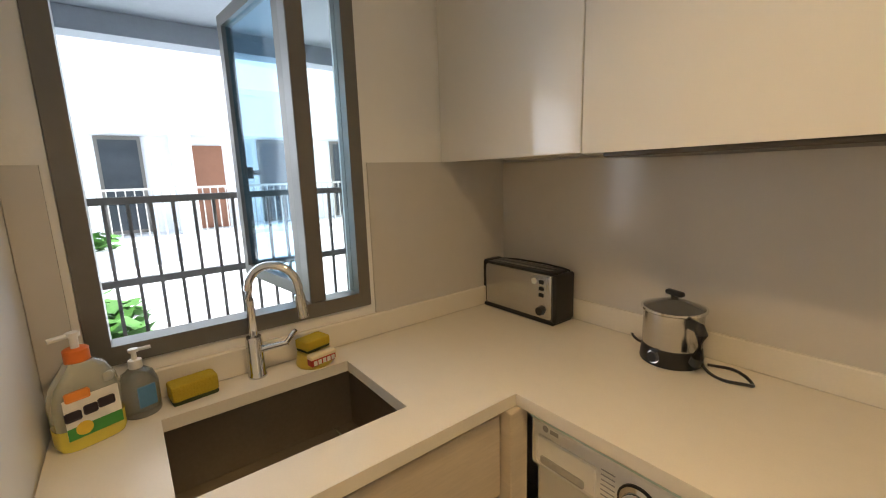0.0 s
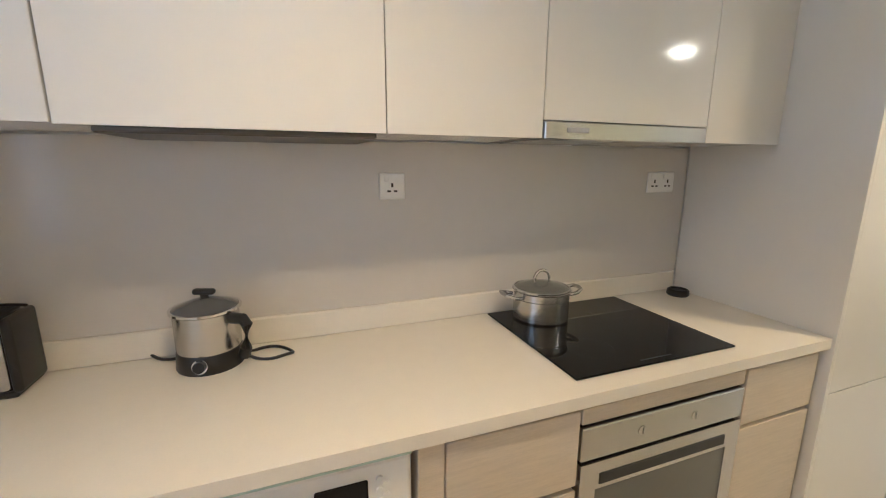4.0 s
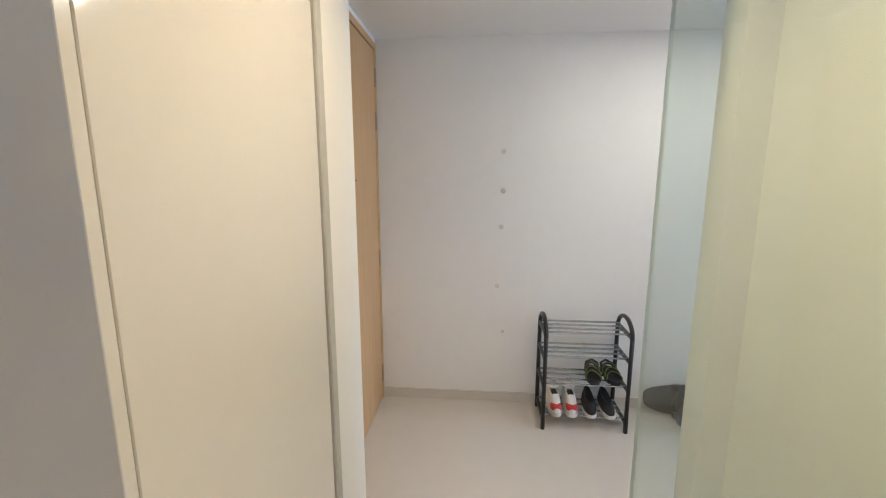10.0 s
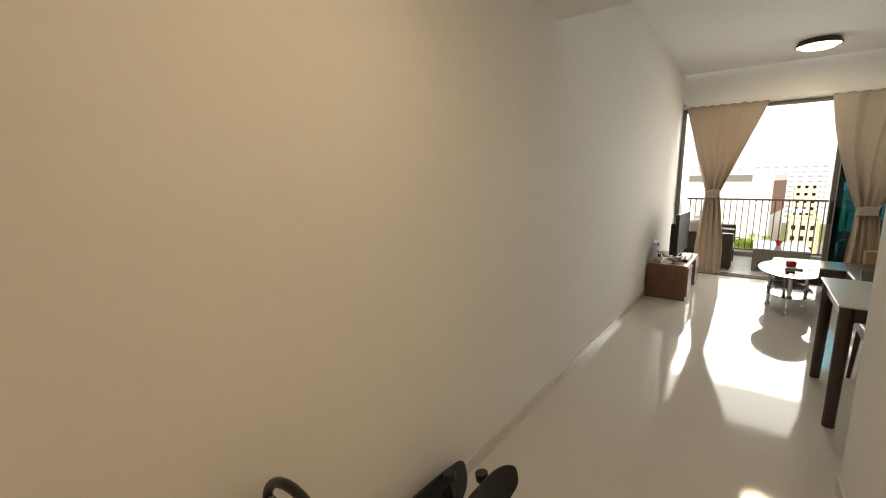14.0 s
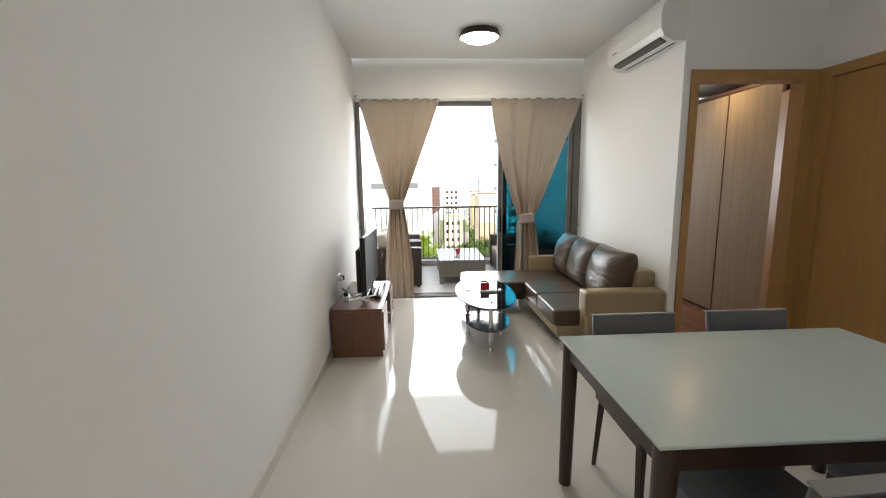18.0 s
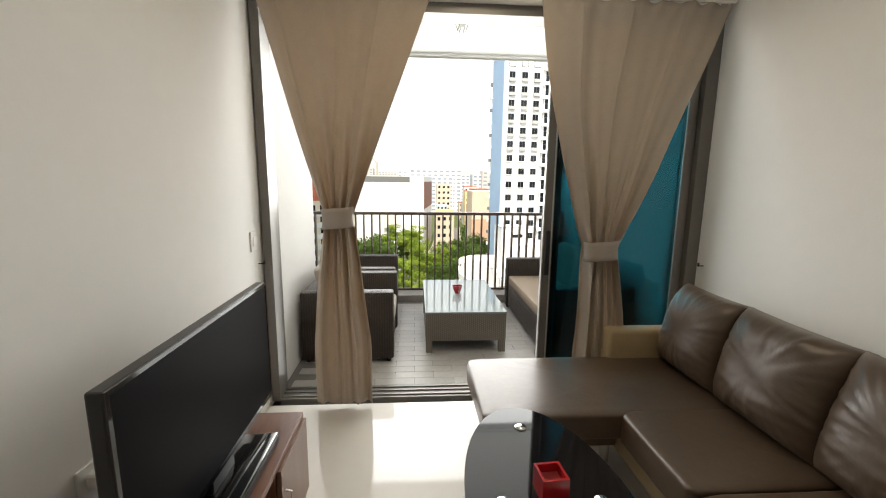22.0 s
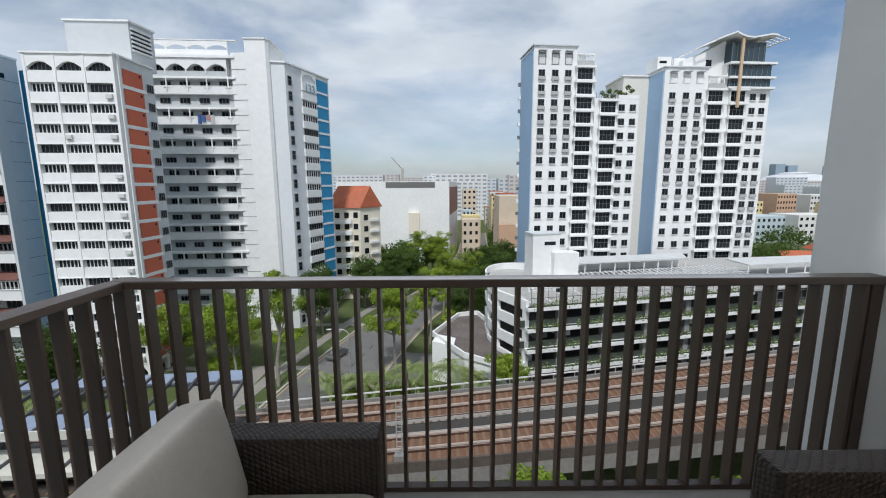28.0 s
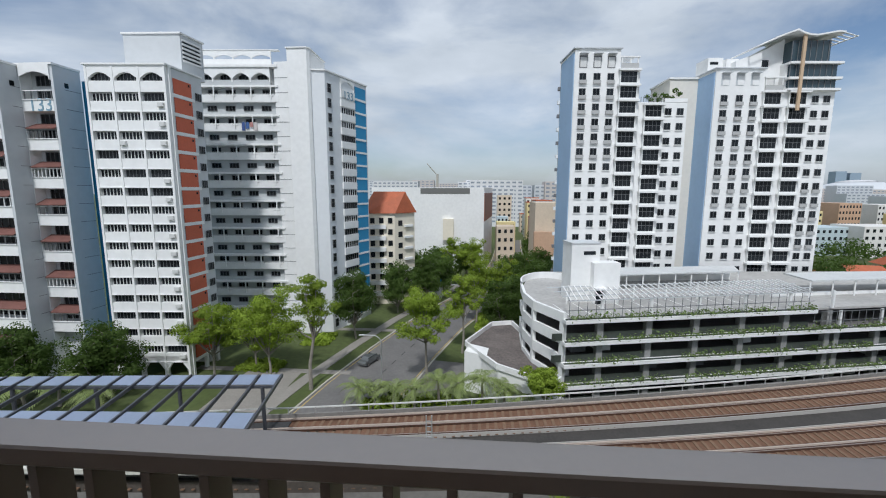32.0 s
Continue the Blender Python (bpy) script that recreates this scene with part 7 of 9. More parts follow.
def lattice(xs, zs, y0, y1):
    """A frame in one piece: bars between every second line, openings in the other cells."""
    bm = bmesh.new()
    nx, nz = len(xs) - 1, len(zs) - 1
    solid = lambda i, j: 0 <= i < nx and 0 <= j < nz and (i % 2 == 0 or j % 2 == 0)
    V = {}

    def v(i, j, y):
        if (i, j, y) not in V:
            V[i, j, y] = bm.verts.new((xs[i], y, zs[j]))
        return V[i, j, y]

    for i in range(nx):
        for j in range(nz):
            if not solid(i, j):
                continue
            for y in (y0, y1):
                bm.faces.new((v(i, j, y), v(i + 1, j, y), v(i + 1, j + 1, y), v(i, j + 1, y)))
            for di, dj, p, q in ((-1, 0, (i, j), (i, j + 1)), (1, 0, (i + 1, j), (i + 1, j + 1)), (0, -1, (i, j), (i + 1, j)), (0, 1, (i, j + 1), (i + 1, j + 1))):
                if not solid(i + di, j + dj):
                    bm.faces.new((v(*p, y0), v(*q, y0), v(*q, y1), v(*p, y1)))
    return bm


def window_mesh(w, h, n, frame=None, depth=0.12, transom=False, bar=0.025):
    """A frame with its bars and a pane behind it; it looks along -y."""
    xs = [-w / 2]
    for i in range(n):
        a, b = -w / 2 + w * i / n, -w / 2 + w * (i + 1) / n
        xs += [a + (0.06 if i == 0 else bar), b - (0.06 if i == n - 1 else bar)]
    xs.append(w / 2)
    zs = [0, 0.05, h - 0.06, h] if not transom else [0, 0.05, h * 0.55, h * 0.55 + 0.05, h - 0.06, h]
    out = []
    for nm, bm, m in (("window", lattice(xs, zs, -depth, 0.0), frame or BW), ("pane", bx(-w / 2 + 0.03, w / 2 - 0.03, -0.03, -0.005, 0.03, h - 0.03), DARKW)):
        me = bpy.data.meshes.new(nm)
        bmesh.ops.recalc_face_normals(bm, faces=bm.faces)
        bm.to_mesh(me)
        bm.free()
        me.materials.append(m)
        out.append(me)
    return out


def put_window(me, parent, p0, p1, s, z, out=0.0, name="window"):
    o, u, n, L, a = faced(p0, p1)
    p = o + u * s + n * out
    ob = new(name, me[0])
    ob.parent = parent
    ob.location, ob.rotation_euler = (p.x, p.y, z), (0, 0, a)
    for m in me[1:]:
        new("pane", m).parent = ob
    return ob


GREYF = mat("grey_frame", (0.16, 0.165, 0.17), 0.6)
WHITEF = mat("white_frame", (0.62, 0.62, 0.61), 0.5)
GALLERY = mat("gallery_grey", (0.50, 0.52, 0.52), 0.75, vary=0.06, scale=0.12)


def ac_mesh():
    bm = bx(-0.42, 0.42, -0.36, 0.0, 0, 0.62, 0.03)
    me = bpy.data.meshes.new("condenser")
    bmesh.ops.recalc_face_normals(bm, faces=bm.faces)
    bm.to_mesh(me)
    bm.free()
    bm = bmesh.new()
    bm.from_mesh(me)
    rod((0.08, -0.35, 0.31), (0.08, -0.38, 0.31), 0.24, 16, bm=bm)
    bm.to_mesh(me)
    bm.free()
    me.materials.append(mat("condenser_grey", (0.60, 0.60, 0.58), 0.6))
    return [me]


def arch_part(parent, p0, p1, s0, s1, z0, z1, out, top=True):
    """A shallow pointed arch over an opening."""
    o, u, n, L, a = faced(p0, p1)
    w, bm = s1 - s0, bmesh.new()
    cut = 0.28 * w
    pts = [(0, z0), (0, z1), (w, z1), (w, z0), (w - 0.12, z0), (w - 0.12, z0 + 0.35 * (z1 - z0)), (w - cut, z0 + 0.72 * (z1 - z0)), (w / 2, z0 + 0.84 * (z1 - z0)), (cut, z0 + 0.72 * (z1 - z0)), (0.12, z0 + 0.35 * (z1 - z0)), (0.12, z0)]
    f, b = [], []
    for x, z in pts:
        q = o + u * (s0 + x)
        f.append(bm.verts.new((q.x + n.x * out, q.y + n.y * out, z)))
        b.append(bm.verts.new((q.x, q.y, z)))
    for ring in (f, b):
        for q in ((0, 1, 8, 9), (1, 7, 8), (1, 2, 7), (2, 6, 7), (2, 3, 4, 5), (2, 5, 6), (0, 9, 10)):
            bm.faces.new([ring[i] for i in q])
    for i in range(len(pts)):
        j = (i + 1) % len(pts)
        bm.faces.new((f[i], f[j], b[j], b[i]))
    return part("arch", bm, BW, parent)


def slab_block():
    """The tall white public housing block with orange and blue panels."""
    rnd = random.Random(11)
    t = thing("housing_block", "tall white housing block with orange and blue panels, numbered 133", "apartment building", (0, 0, 0))
    A0, A1, A2 = (-55.25, 69.0), (-43.75, 69.9), (-43.5, 77.0)
    top = 19.45
    part("wall", prism([A0, A1, A2, (-55.2, 77.5)], GZ + 3.4, top - 0.25), BG, t)
    part("roof", prism([(A0[0] - 0.2, A0[1] - 0.75), (A1[0] + 0.2, A1[1] - 0.75), (A2[0] + 0.25, A2[1]), (-55.4, 77.5)], top - 0.25, top), BW, t)
    wA, wB = window_mesh(3.1, 1.15, 6, WHITEF, 0.06, False, 0.06), window_mesh(3.1, 1.15, 6, GREYF, 0.06)
    acm = ac_mesh()
    wE = window_mesh(1.25, 1.2, 3, GREYF)
    W = faced(A0, A1)[3]
    fh = 2.73
    bays = [(0.32 + k * (W - 0.32) / 3, (k + 1) * (W - 0.32) / 3) for k in range(3)]
    for k in range(4):
        s = k * (W - 0.32) / 3
        facade_part("pillar", t, A0, A1, s, s + 0.32, GZ, top - 0.25, 0.0, 0.62, BW)
    for s0, s1 in bays:
        arch_part(t, A0, A1, s0, s1, 16.9, 18.5, 0.55)
        facade_part("arch_head", t, A0, A1, s0, s1, 18.5, top - 0.25, 0.0, 0.55, BW)
        facade_part("spandrel", t, A0, A1, s0, s1, 15.5, 17.05, 0.0, 0.5, BW)
        put_window(wB, t, A0, A1, (s0 + s1) / 2, 17.05, 0.06)
        arch_part(t, A0, A1, s0, s1, GZ, GZ + 3.5, 0.5)
        facade_part("void_deck", t, A0, A1, s0, s1, GZ, GZ + 3.4, -6, -5.5, BG)
    for f in range(15):
        zt = 15.45 - fh * f
        for k, (s0, s1) in enumerate(bays):
            facade_part("spandrel", t, A0, A1, s0, s1, zt - 2.62, zt - 1.2, 0.0, 0.5, BW)
            facade_part("slab_lip", t, A0, A1, s0, s1, zt - 2.73, zt - 2.62, 0.0, 0.62, BW)
            put_window(wA if rnd.random() < 0.62 else wB, t, A0, A1, (s0 + s1) / 2, zt - 1.18, 0.1)
            if (k == 2 and f != 3) or (k == 1 and f == 2):
                put_window(acm, t, A0, A1, s1 - 0.62 if k == 2 else s0 + 0.6, zt - 2.05, 0.48, "condenser")
    for f in range(16):
        z = 15.6 - fh * f
        if z < GZ + 2.5:
            break
        facade_part("orange_panel", t, A1, A2, 0.9, 4.6, z, z + 2.2, 0.0, 0.10, BORG, "painted orange panel")
        facade_part("vent_hole", t, A1, A2, 3.9, 4.25, z + 1.6, z + 1.95, 0.1, 0.12, DARKW)
        facade_part("floor_band", t, A1, A2, 0.3, 5.1, z - 0.5, z, 0.0, 0.18, BW)
        put_window(wE, t, A1, A2, 6.05, z - 0.1, 0.06)
    facade_part("corner_pillar", t, A1, A2, 0.0, 0.4, GZ, top - 0.25, 0.0, 0.25, BW)
    for s in (3.2, 6.0):
        facade_part("side_pillar", t, A1, A2, s, s + 0.5, GZ, GZ + 3.4, -0.4, 0.1, BW)
    # roof house with its louvred flank
    H0, H1, H2 = (-54.4, 75.0), (-45.4, 75.5), (-44.9, 80.2)
    part("roof_house", prism([H0, H1, H2, (-47.5, 80.6), (-54.6, 80.6)], top, 25.6), BG, t, "plain roof house")
    part("roof_cap", prism([(H0[0] - 0.2, H0[1] - 0.2), (H1[0] + 0.2, H1[1] - 0.2), (H2[0] + 0.2, H2[1] + 0.2), (-47.3, 80.8), (-54.8, 80.8)], 25.6, 25.85), BW, t)
    # flat dark sheet behind the slats, coloured as the shade between them
    facade_part("louvre_void", t, H1, H2, 0.35, 4.0, 21.6, 25.0, 0.0, 0.02, DARKW)
    for i in range(6):
        facade_part("louvre", t, H1, H2, 0.3, 4.05, 21.55 + i * 0.62, 21.85 + i * 0.62, 0.02, 0.2, BW)
    # recessed long facade: open galleries on every second floor
    R0, R1 = (-58, 91.4), (-37.6, 92.8)
    rt = 28.4
    part("long_wall", prism([R0, R1, (-36, 104), (-58, 103)], GZ, rt - 2.9), GALLERY, t, "grey gallery wall")
    W = faced(R0, R1)[3]
    wR = window_mesh(1.9, 1.0, 3, GREYF)
    cols, posts = [3.4, 6.95, 10.55, 14.15, 17.7], [4.2, 7.75, 11.5, 15.05, 18.9]
    for f in range(10):
        z0 = 21.3 - 5.53 * f
        if z0 < GZ + 4:
            break
        facade_part("gallery_slab", t, R0, R1, 2.0, W, z0, z0 + 0.38, 0.0, 1.55, BW)
        facade_part("parapet", t, R0, R1, 2.0, W, z0 - 2.75, z0 - 1.4, 1.15, 1.4, BW)
        facade_part("parapet_rail", t, R0, R1, 2.0, W, z0 - 1.32, z0 - 1.24, 1.2, 1.3, BW)
        facade_part("upper_wall", t, R0, R1, 2.0, W, z0 - 5.15, z0 - 2.75, 0.0, 0.55, GALLERY)
        for s in posts:
            facade_part("post", t, R0, R1, s, s + 0.2, z0 - 2.2, z0, 1.4, 1.55, BW)
            facade_part("bracket", t, R0, R1, s - 0.5, s + 0.7, z0 - 1.62, z0 - 1.45, 1.4, 1.52, BW)
        for k, s in enumerate(cols):
            put_window(wR, t, R0, R1, s + rnd.uniform(-0.1, 0.1), z0 - 1.25, 0.05)
            put_window(wR, t, R0, R1, s, z0 - 4.35, 0.58)
    facade_part("gallery_slab", t, R0, R1, 2.0, W, 25.0, 25.5, 0.0, 1.55, BW)
    for s0, s1 in zip(posts, posts[1:]):
        arch_part(t, R0, R1, s0, s1, 22.3, 24.3, 1.3)
        facade_part("arch_head", t, R0, R1, s0, s1, 24.3, 25.0, 0.0, 1.3, BW)
        arch_part(t, R0, R1, s0, s1, rt - 1.65, rt - 0.65, 0.3)
        facade_part("arch_head", t, R0, R1, s0, s1, rt - 0.65, rt, 0.0, 0.3, BW)
        facade_part("roof_parapet", t, R0, R1, s0, s1, rt - 2.9, rt - 1.6, 0.0, 0.25, BW)
        put_window(wR, t, R0, R1, (s0 + s1) / 2, 22.9, 0.05)
        facade_part("upper_wall", t, R0, R1, s0, s1, 21.68, 22.7, 1.0, 1.2, GALLERY)
    facade_part("roof_beam", t, R0, R1, 2.0, W, rt, rt + 0.15, -0.6, 0.4, BW)
    cl = thing("laundry", "blue and red laundry hung from a gallery", "laundry", (0, 0, 0))
    for k, c in enumerate(((0.05, 0.09, 0.25), (0.06, 0.12, 0.30), (0.45, 0.22, 0.20), (0.55, 0.50, 0.48))):
        facade_part("cloth", cl, R0, R1, 13.0 + 0.8 * k, 13.65 + 0.8 * k, 13.1 + 0.35 * (k % 3), 14.7, 1.58, 1.62, mat("cloth_%s" % "abcd"[k], c, 0.9))
    # stair tower and right wing
    part("joint_strip", prism([(-38.2, 91.5), (-35.1, 91.3), (-35.1, 100), (-38.2, 100)], GZ, 26.0), BW, t, "white panelled strip")
    for f in range(19):
        z = 23.0 - 2.77 * f
        if z > GZ:
            facade_part("joint", t, (-38.2, 91.5), (-35.1, 91.3), 0.0, 3.1, z, z + 0.07, 0.0, 0.05, GREYF)
    part("stair_tower", prism([(-35.1, 90.5), (-31.3, 90.6), (-30.9, 91.2), (-31.2, 100), (-35.1, 100)], GZ, 28.1), BW, t, "plain white stair tower")
    part("stair_cap", prism([(-35.3, 90.3), (-31.2, 90.4), (-30.7, 91.2), (-31.0, 100), (-35.3, 100)], 28.1, 28.3), BW, t)
    C0, B0, B1 = (-31.2, 91.6), (-28.4, 92.0), (-23.7, 105.0)
    part("right_wing", prism([C0, B0, B1, (-32, 110), (-36, 100)], GZ, 24.3), mat("wing_grey", (0.68, 0.70, 0.71), 0.75, vary=0.05, scale=0.12), t)
    part("wing_roof", prism([(C0[0], C0[1] - 0.25), (B0[0] + 0.2, B0[1] - 0.25), (B1[0] + 0.3, B1[1]), (-32, 110), (-36, 100)], 24.3, 24.6), BW, t)
    wS = window_mesh(1.05, 1.7, 1, GREYF, transom=True)
    wL, wM = window_mesh(4.5, 1.25, 6, WHITEF, 0.12, False, 0.08), window_mesh(4.5, 1.25, 6, GREYF)
    for f in range(18):
        z = 21.3 - 2.8 * f
        if z < GZ + 1:
            break
        put_window(wS, t, B0, B1, 1.1, z - 0.8, 0.05)
        if f:
            put_window(wL if rnd.random() < 0.4 else wM, t, B0, B1, 6.9, z - 1.3, 0.05)
        facade_part("wing_band", t, B0, B1, 4.5, 9.25, z - 2.75, z - 1.32, 0.0, 0.3, BW)
        facade_part("blue_panel", t, B0, B1, 9.5, 13.4, z - 0.2, z + 2.2, 0.0, 0.12, BBLU, "painted blue panel")
        facade_part("wing_edge", t, B0, B1, 9.3, 13.6, z - 0.62, z - 0.2, 0.0, 0.2, BW)
    arch_part(t, B0, B1, 4.6, 9.2, 22.0, 24.1, 0.2)
    ink = mat("faded_blue_number", (0.20, 0.32, 0.40), 0.7)
    o, u, n, L, a = faced(B0, B1)
    p = o + u * 6.9 + n * 0.36
    words("number", "133", 2.3, ink, t, Matrix.LocRotScale((p.x, p.y, 20.9), Euler((math.pi / 2, 0, a)), None), 0.03)
    facade_part("number_board", t, B0, B1, 4.6, 9.2, 20.4, 22.0, 0.0, 0.3, BW)
    # left wings of two-storey flats with balconies
    awn = mat("red_awning", (0.17, 0.075, 0.06), 0.7, vary=0.3, scale=0.6)
    for (x0, x1, y, tp, zb, num) in ((-66.4, -60.7, 69.0, 19.8, 14.6, True), (-74.2, -66.1, 66.0, 19.6, 10.3, False)):
        P0, P1 = (x0, y), (x1, y)
        w = x1 - x0
        part("left_wing", prism([(x0, y + 1.7), (x1 - 0.45, y + 1.7), (x1 - 0.45, y + 4.3), (x0, y + 9)], GZ, tp - 0.3), BG, t)
        facade_part("side_wall", t, P0, P1, w - 0.42, w, GZ, tp - 0.3, -4.3, 0.0, BG, "grey flank wall")
        facade_part("side_wall", t, P0, P1, 0, 0.4, GZ, tp - 0.3, -4.3, 0.0, BW)
        facade_part("wing_top", t, P0, P1, -0.2, w + 0.15, tp - 0.3, tp, -4.3, 0.2, BW)
        for f in range(16):
            z = 16.3 - 2.83 * f
            facade_part("panel_joint", t, P1, (x1, y + 4.3), 1.6, 4.2, z, z + 0.07, 0.0, 0.03, GREYF)
        facade_part("flank_vent", t, P1, (x1, y + 4.3), 1.6, 2.2, tp - 3.2, tp - 2.5, 0.0, 0.05, DARKW)
        arch_part(t, P0, P1, 0.4, w - 0.42, tp - 2.4, tp - 1.0, 0.2)
        facade_part("arch_head", t, P0, P1, 0.4, w - 0.42, tp - 1.0, tp - 0.3, 0.0, 0.2, BW)
        wB = window_mesh(w - 2.0, 1.5, 5, GREYF)
        for f in range(8):
            zp = zb + 5.65 - 5.65 * f
            if zp < GZ + 2:
                break
            if zp > tp - 3:
                continue
            facade_part("balcony_wall", t, P0, P1, 0.4, w - 0.42, zp - 1.6, zp, -0.2, 0.02, BW)
            facade_part("rail", t, P0, P1, 0.35, w - 0.35, zp + 0.02, zp + 0.12, -0.1, 0.16, BW)
            facade_part("balcony_slab", t, P0, P1, 0.4, w - 0.42, zp - 1.6, zp - 1.4, -1.7, -0.2, BW)
            put_window(wB, t, P0, P1, w / 2 + 0.3, min(zp + 2.4, tp - 2.9), -1.6)
            put_window(wB, t, P0, P1, w / 2 + 0.3, zp + 0.1, -1.6)
            if zp + 1.7 < tp - 2.6 and f != 1:
                o, u, n, L, a = faced(P0, P1)
                bm = bmesh.new()
                q = [bm.verts.new((o.x + u.x * s + n.x * d, o.y + u.y * s + n.y * d, zz)) for s, d, zz in ((0.45, 0.25, zp + 1.65), (w - 0.45, 0.25, zp + 1.65), (w - 0.45, -1.5, zp + 2.5), (0.45, -1.5, zp + 2.5), (0.45, 0.25, zp + 1.5), (w - 0.45, 0.25, zp + 1.5))]
                bm.faces.new(q[:4])
                bm.faces.new((q[0], q[4], q[5], q[1]))
                part("awning", bm, awn, t, "faded red awning")
            kind = f % 3
            for k in range(8 if kind != 1 else 5):
                s = 0.7 + k * (w - 1.4) / (7 if kind != 1 else 4)
                facade_part("baluster", t, P0, P1, s - 0.05, s + 0.05, zp + 0.1, zp + 1.3, -0.15, -0.05, BW if kind == 0 else GREYF)
            facade_part("top_rail", t, P0, P1, 0.4, w - 0.42, zp + 1.3, zp + 1.42, -0.2, 0.0, BW if kind != 2 else GREYF)
        if num:
            words("number", "133", 2.6, ink, t, Matrix.LocRotScale(((x0 + x1) / 2 + 0.4, y - 0.05, 13.8), Euler((math.pi / 2, 0, 0)), None), 0.03)
    part("link_wall", prism([(-72, 72.4), (-66.4, 72.2), (-66.4, 77), (-72, 78)], GZ, 17.6), BG, t)
    part("link_wall", prism([(-61.2, 74.0), (-55.0, 73.6), (-55.0, 77.4), (-61.2, 78)], GZ, 18.4), BBLU, t, "blue painted recess wall")
    for f in range(16):
        z = 16.0 - 2.75 * f
        facade_part("recess_pipe", t, (-60.6, 73.95), (-55.3, 73.6), 0.5, 4.9, z, z + 0.1, 0.02, 0.3, GREYF)


slab_block()


def tower(label, p0, p1, base, top, side, cols, z1, floors, fh, rails=6):
    """A slim white flat tower with a pale blue flank; cols: (place along the face, kind); z1: the middle of the highest window row."""
    t = thing("condominium_tower", label, "apartment building", (0, 0, 0), group="white towers")
    o, u, n, L, a = faced(p0, p1)
    b0, b1 = o - n * 9, o + u * L - n * 9
    part("wall", prism([p0, p1, (b1.x, b1.y), (b0.x, b0.y)], base, z1 + 1.75), BW, t)
    if side:
        # the higher part behind the small windows, with its flank
        e = o + u * side
        f_ = o + u * side - n * 9
        part("wall", prism([p0, (e.x, e.y), (f_.x, f_.y), (b0.x, b0.y)], z1 + 1.75, top), BW, t)
        q = [o - u * 0.12 - n * 0.3, o - n * 0.3, o - n * 8.2, o - n * 8.2 - u * 0.12]
        part("blue_flank", prism([(v.x, v.y) for v in q], base, top - 0.5), BPALE, t, "pale blue flank wall")
        facade_part("cornice", t, p0, p1, -0.3, side + 0.25, top, top + 0.22, -9, 0.35, BG)
        for f in range(floors):
            qv = o - n * 8.6 - u * 0.05
            part("flank_box", bx(qv.x - 0.5, qv.x, qv.y - 0.35, qv.y + 0.35, z1 - f * fh - 0.5, z1 - f * fh + 0.2), BW if f % 2 else GREYF, t)
    small = window_mesh(1.3, 1.3, 2, GREYF, 0.07)
    big = window_mesh(3.1, 2.05, 4, GREYF, 0.07, transom=True)
    tall = window_mesh(1.3, 1.9, 2, GREYF, 0.07)
    for f in range(floors):
        z = z1 - f * fh
        if z < base + 2:
            break
        for s, kind in cols:
            r = rails if kind != "e" else -1
            if kind in "se":
                high = f < r or (kind == "e" and 6 <= f < 11)
                put_window(tall if high else small, t, p0, p1, s, z - (1.15 if high else 0.65), 0.04)
                if high:
                    facade_part("juliet_rail", t, p0, p1, s - 0.72, s + 0.72, z - 1.2, z - 0.55, 0.05, 0.4, mat("juliet_grey", (0.42, 0.42, 0.41), 0.6))
                else:
                    facade_part("sill", t, p0, p1, s - 0.75, s + 0.75, z - 0.8, z - 0.68, 0.0, 0.22, BW)
            else:
                put_window(big, t, p0, p1, s, z - 1.0, 0.3)
                facade_part("bay_side", t, p0, p1, s - 1.72, s - 1.55, z - 1.0, z + 1.1, 0.0, 0.42, BW)
                facade_part("bay_side", t, p0, p1, s + 1.55, s + 1.72, z - 1.0, z + 1.1, 0.0, 0.42, BW)
                facade_part("bay_slab", t, p0, p1, s - 2.0, s + 2.15, z + 1.1, z + 1.5, 0.0, 0.95, BW)
                facade_part("bay_sill", t, p0, p1, s - 1.75, s + 1.75, z - 1.35, z - 1.0, 0.0, 0.5, BW)
    return t


def terrace(parent, p0, p1, s0, s1, z, h=1.9):
    """A small roof terrace with a pergola frame and a rail."""
    for s in (s0, (s0 + s1) / 2, s1 - 0.2):
        facade_part("pergola_post", parent, p0, p1, s, s + 0.2, z, z + h, -0.2, 0.0, BW)
        facade_part("pergola_post", parent, p0, p1, s, s + 0.2, z, z + h, -3.2, -3.0, BW)
    facade_part("pergola_beam", parent, p0, p1, s0 - 0.2, s1 + 0.2, z + h, z + h + 0.25, -0.25, 0.1, BW)
    for k in range(int((s1 - s0) / 0.5)):
        facade_part("pergola_lath", parent, p0, p1, s0 + k * 0.5, s0 + k * 0.5 + 0.12, z + h, z + h + 0.18, -3.2, -0.25, BW)
    facade_part("terrace_rail", parent, p0, p1, s0, s1, z, z + 0.85, 0.0, 0.12, mat("juliet_grey", (0.42, 0.42, 0.41), 0.6))


B0, B1 = (19.36, 94.1), (31.9, 95.3)
tB = tower("slim white condominium tower with dark balcony windows", B0, B1, GZ, 27.9, 8.7, [(1.6, "s"), (4.3, "s"), (6.95, "s"), (10.3, "b")], 22.8, 18, 2.775)
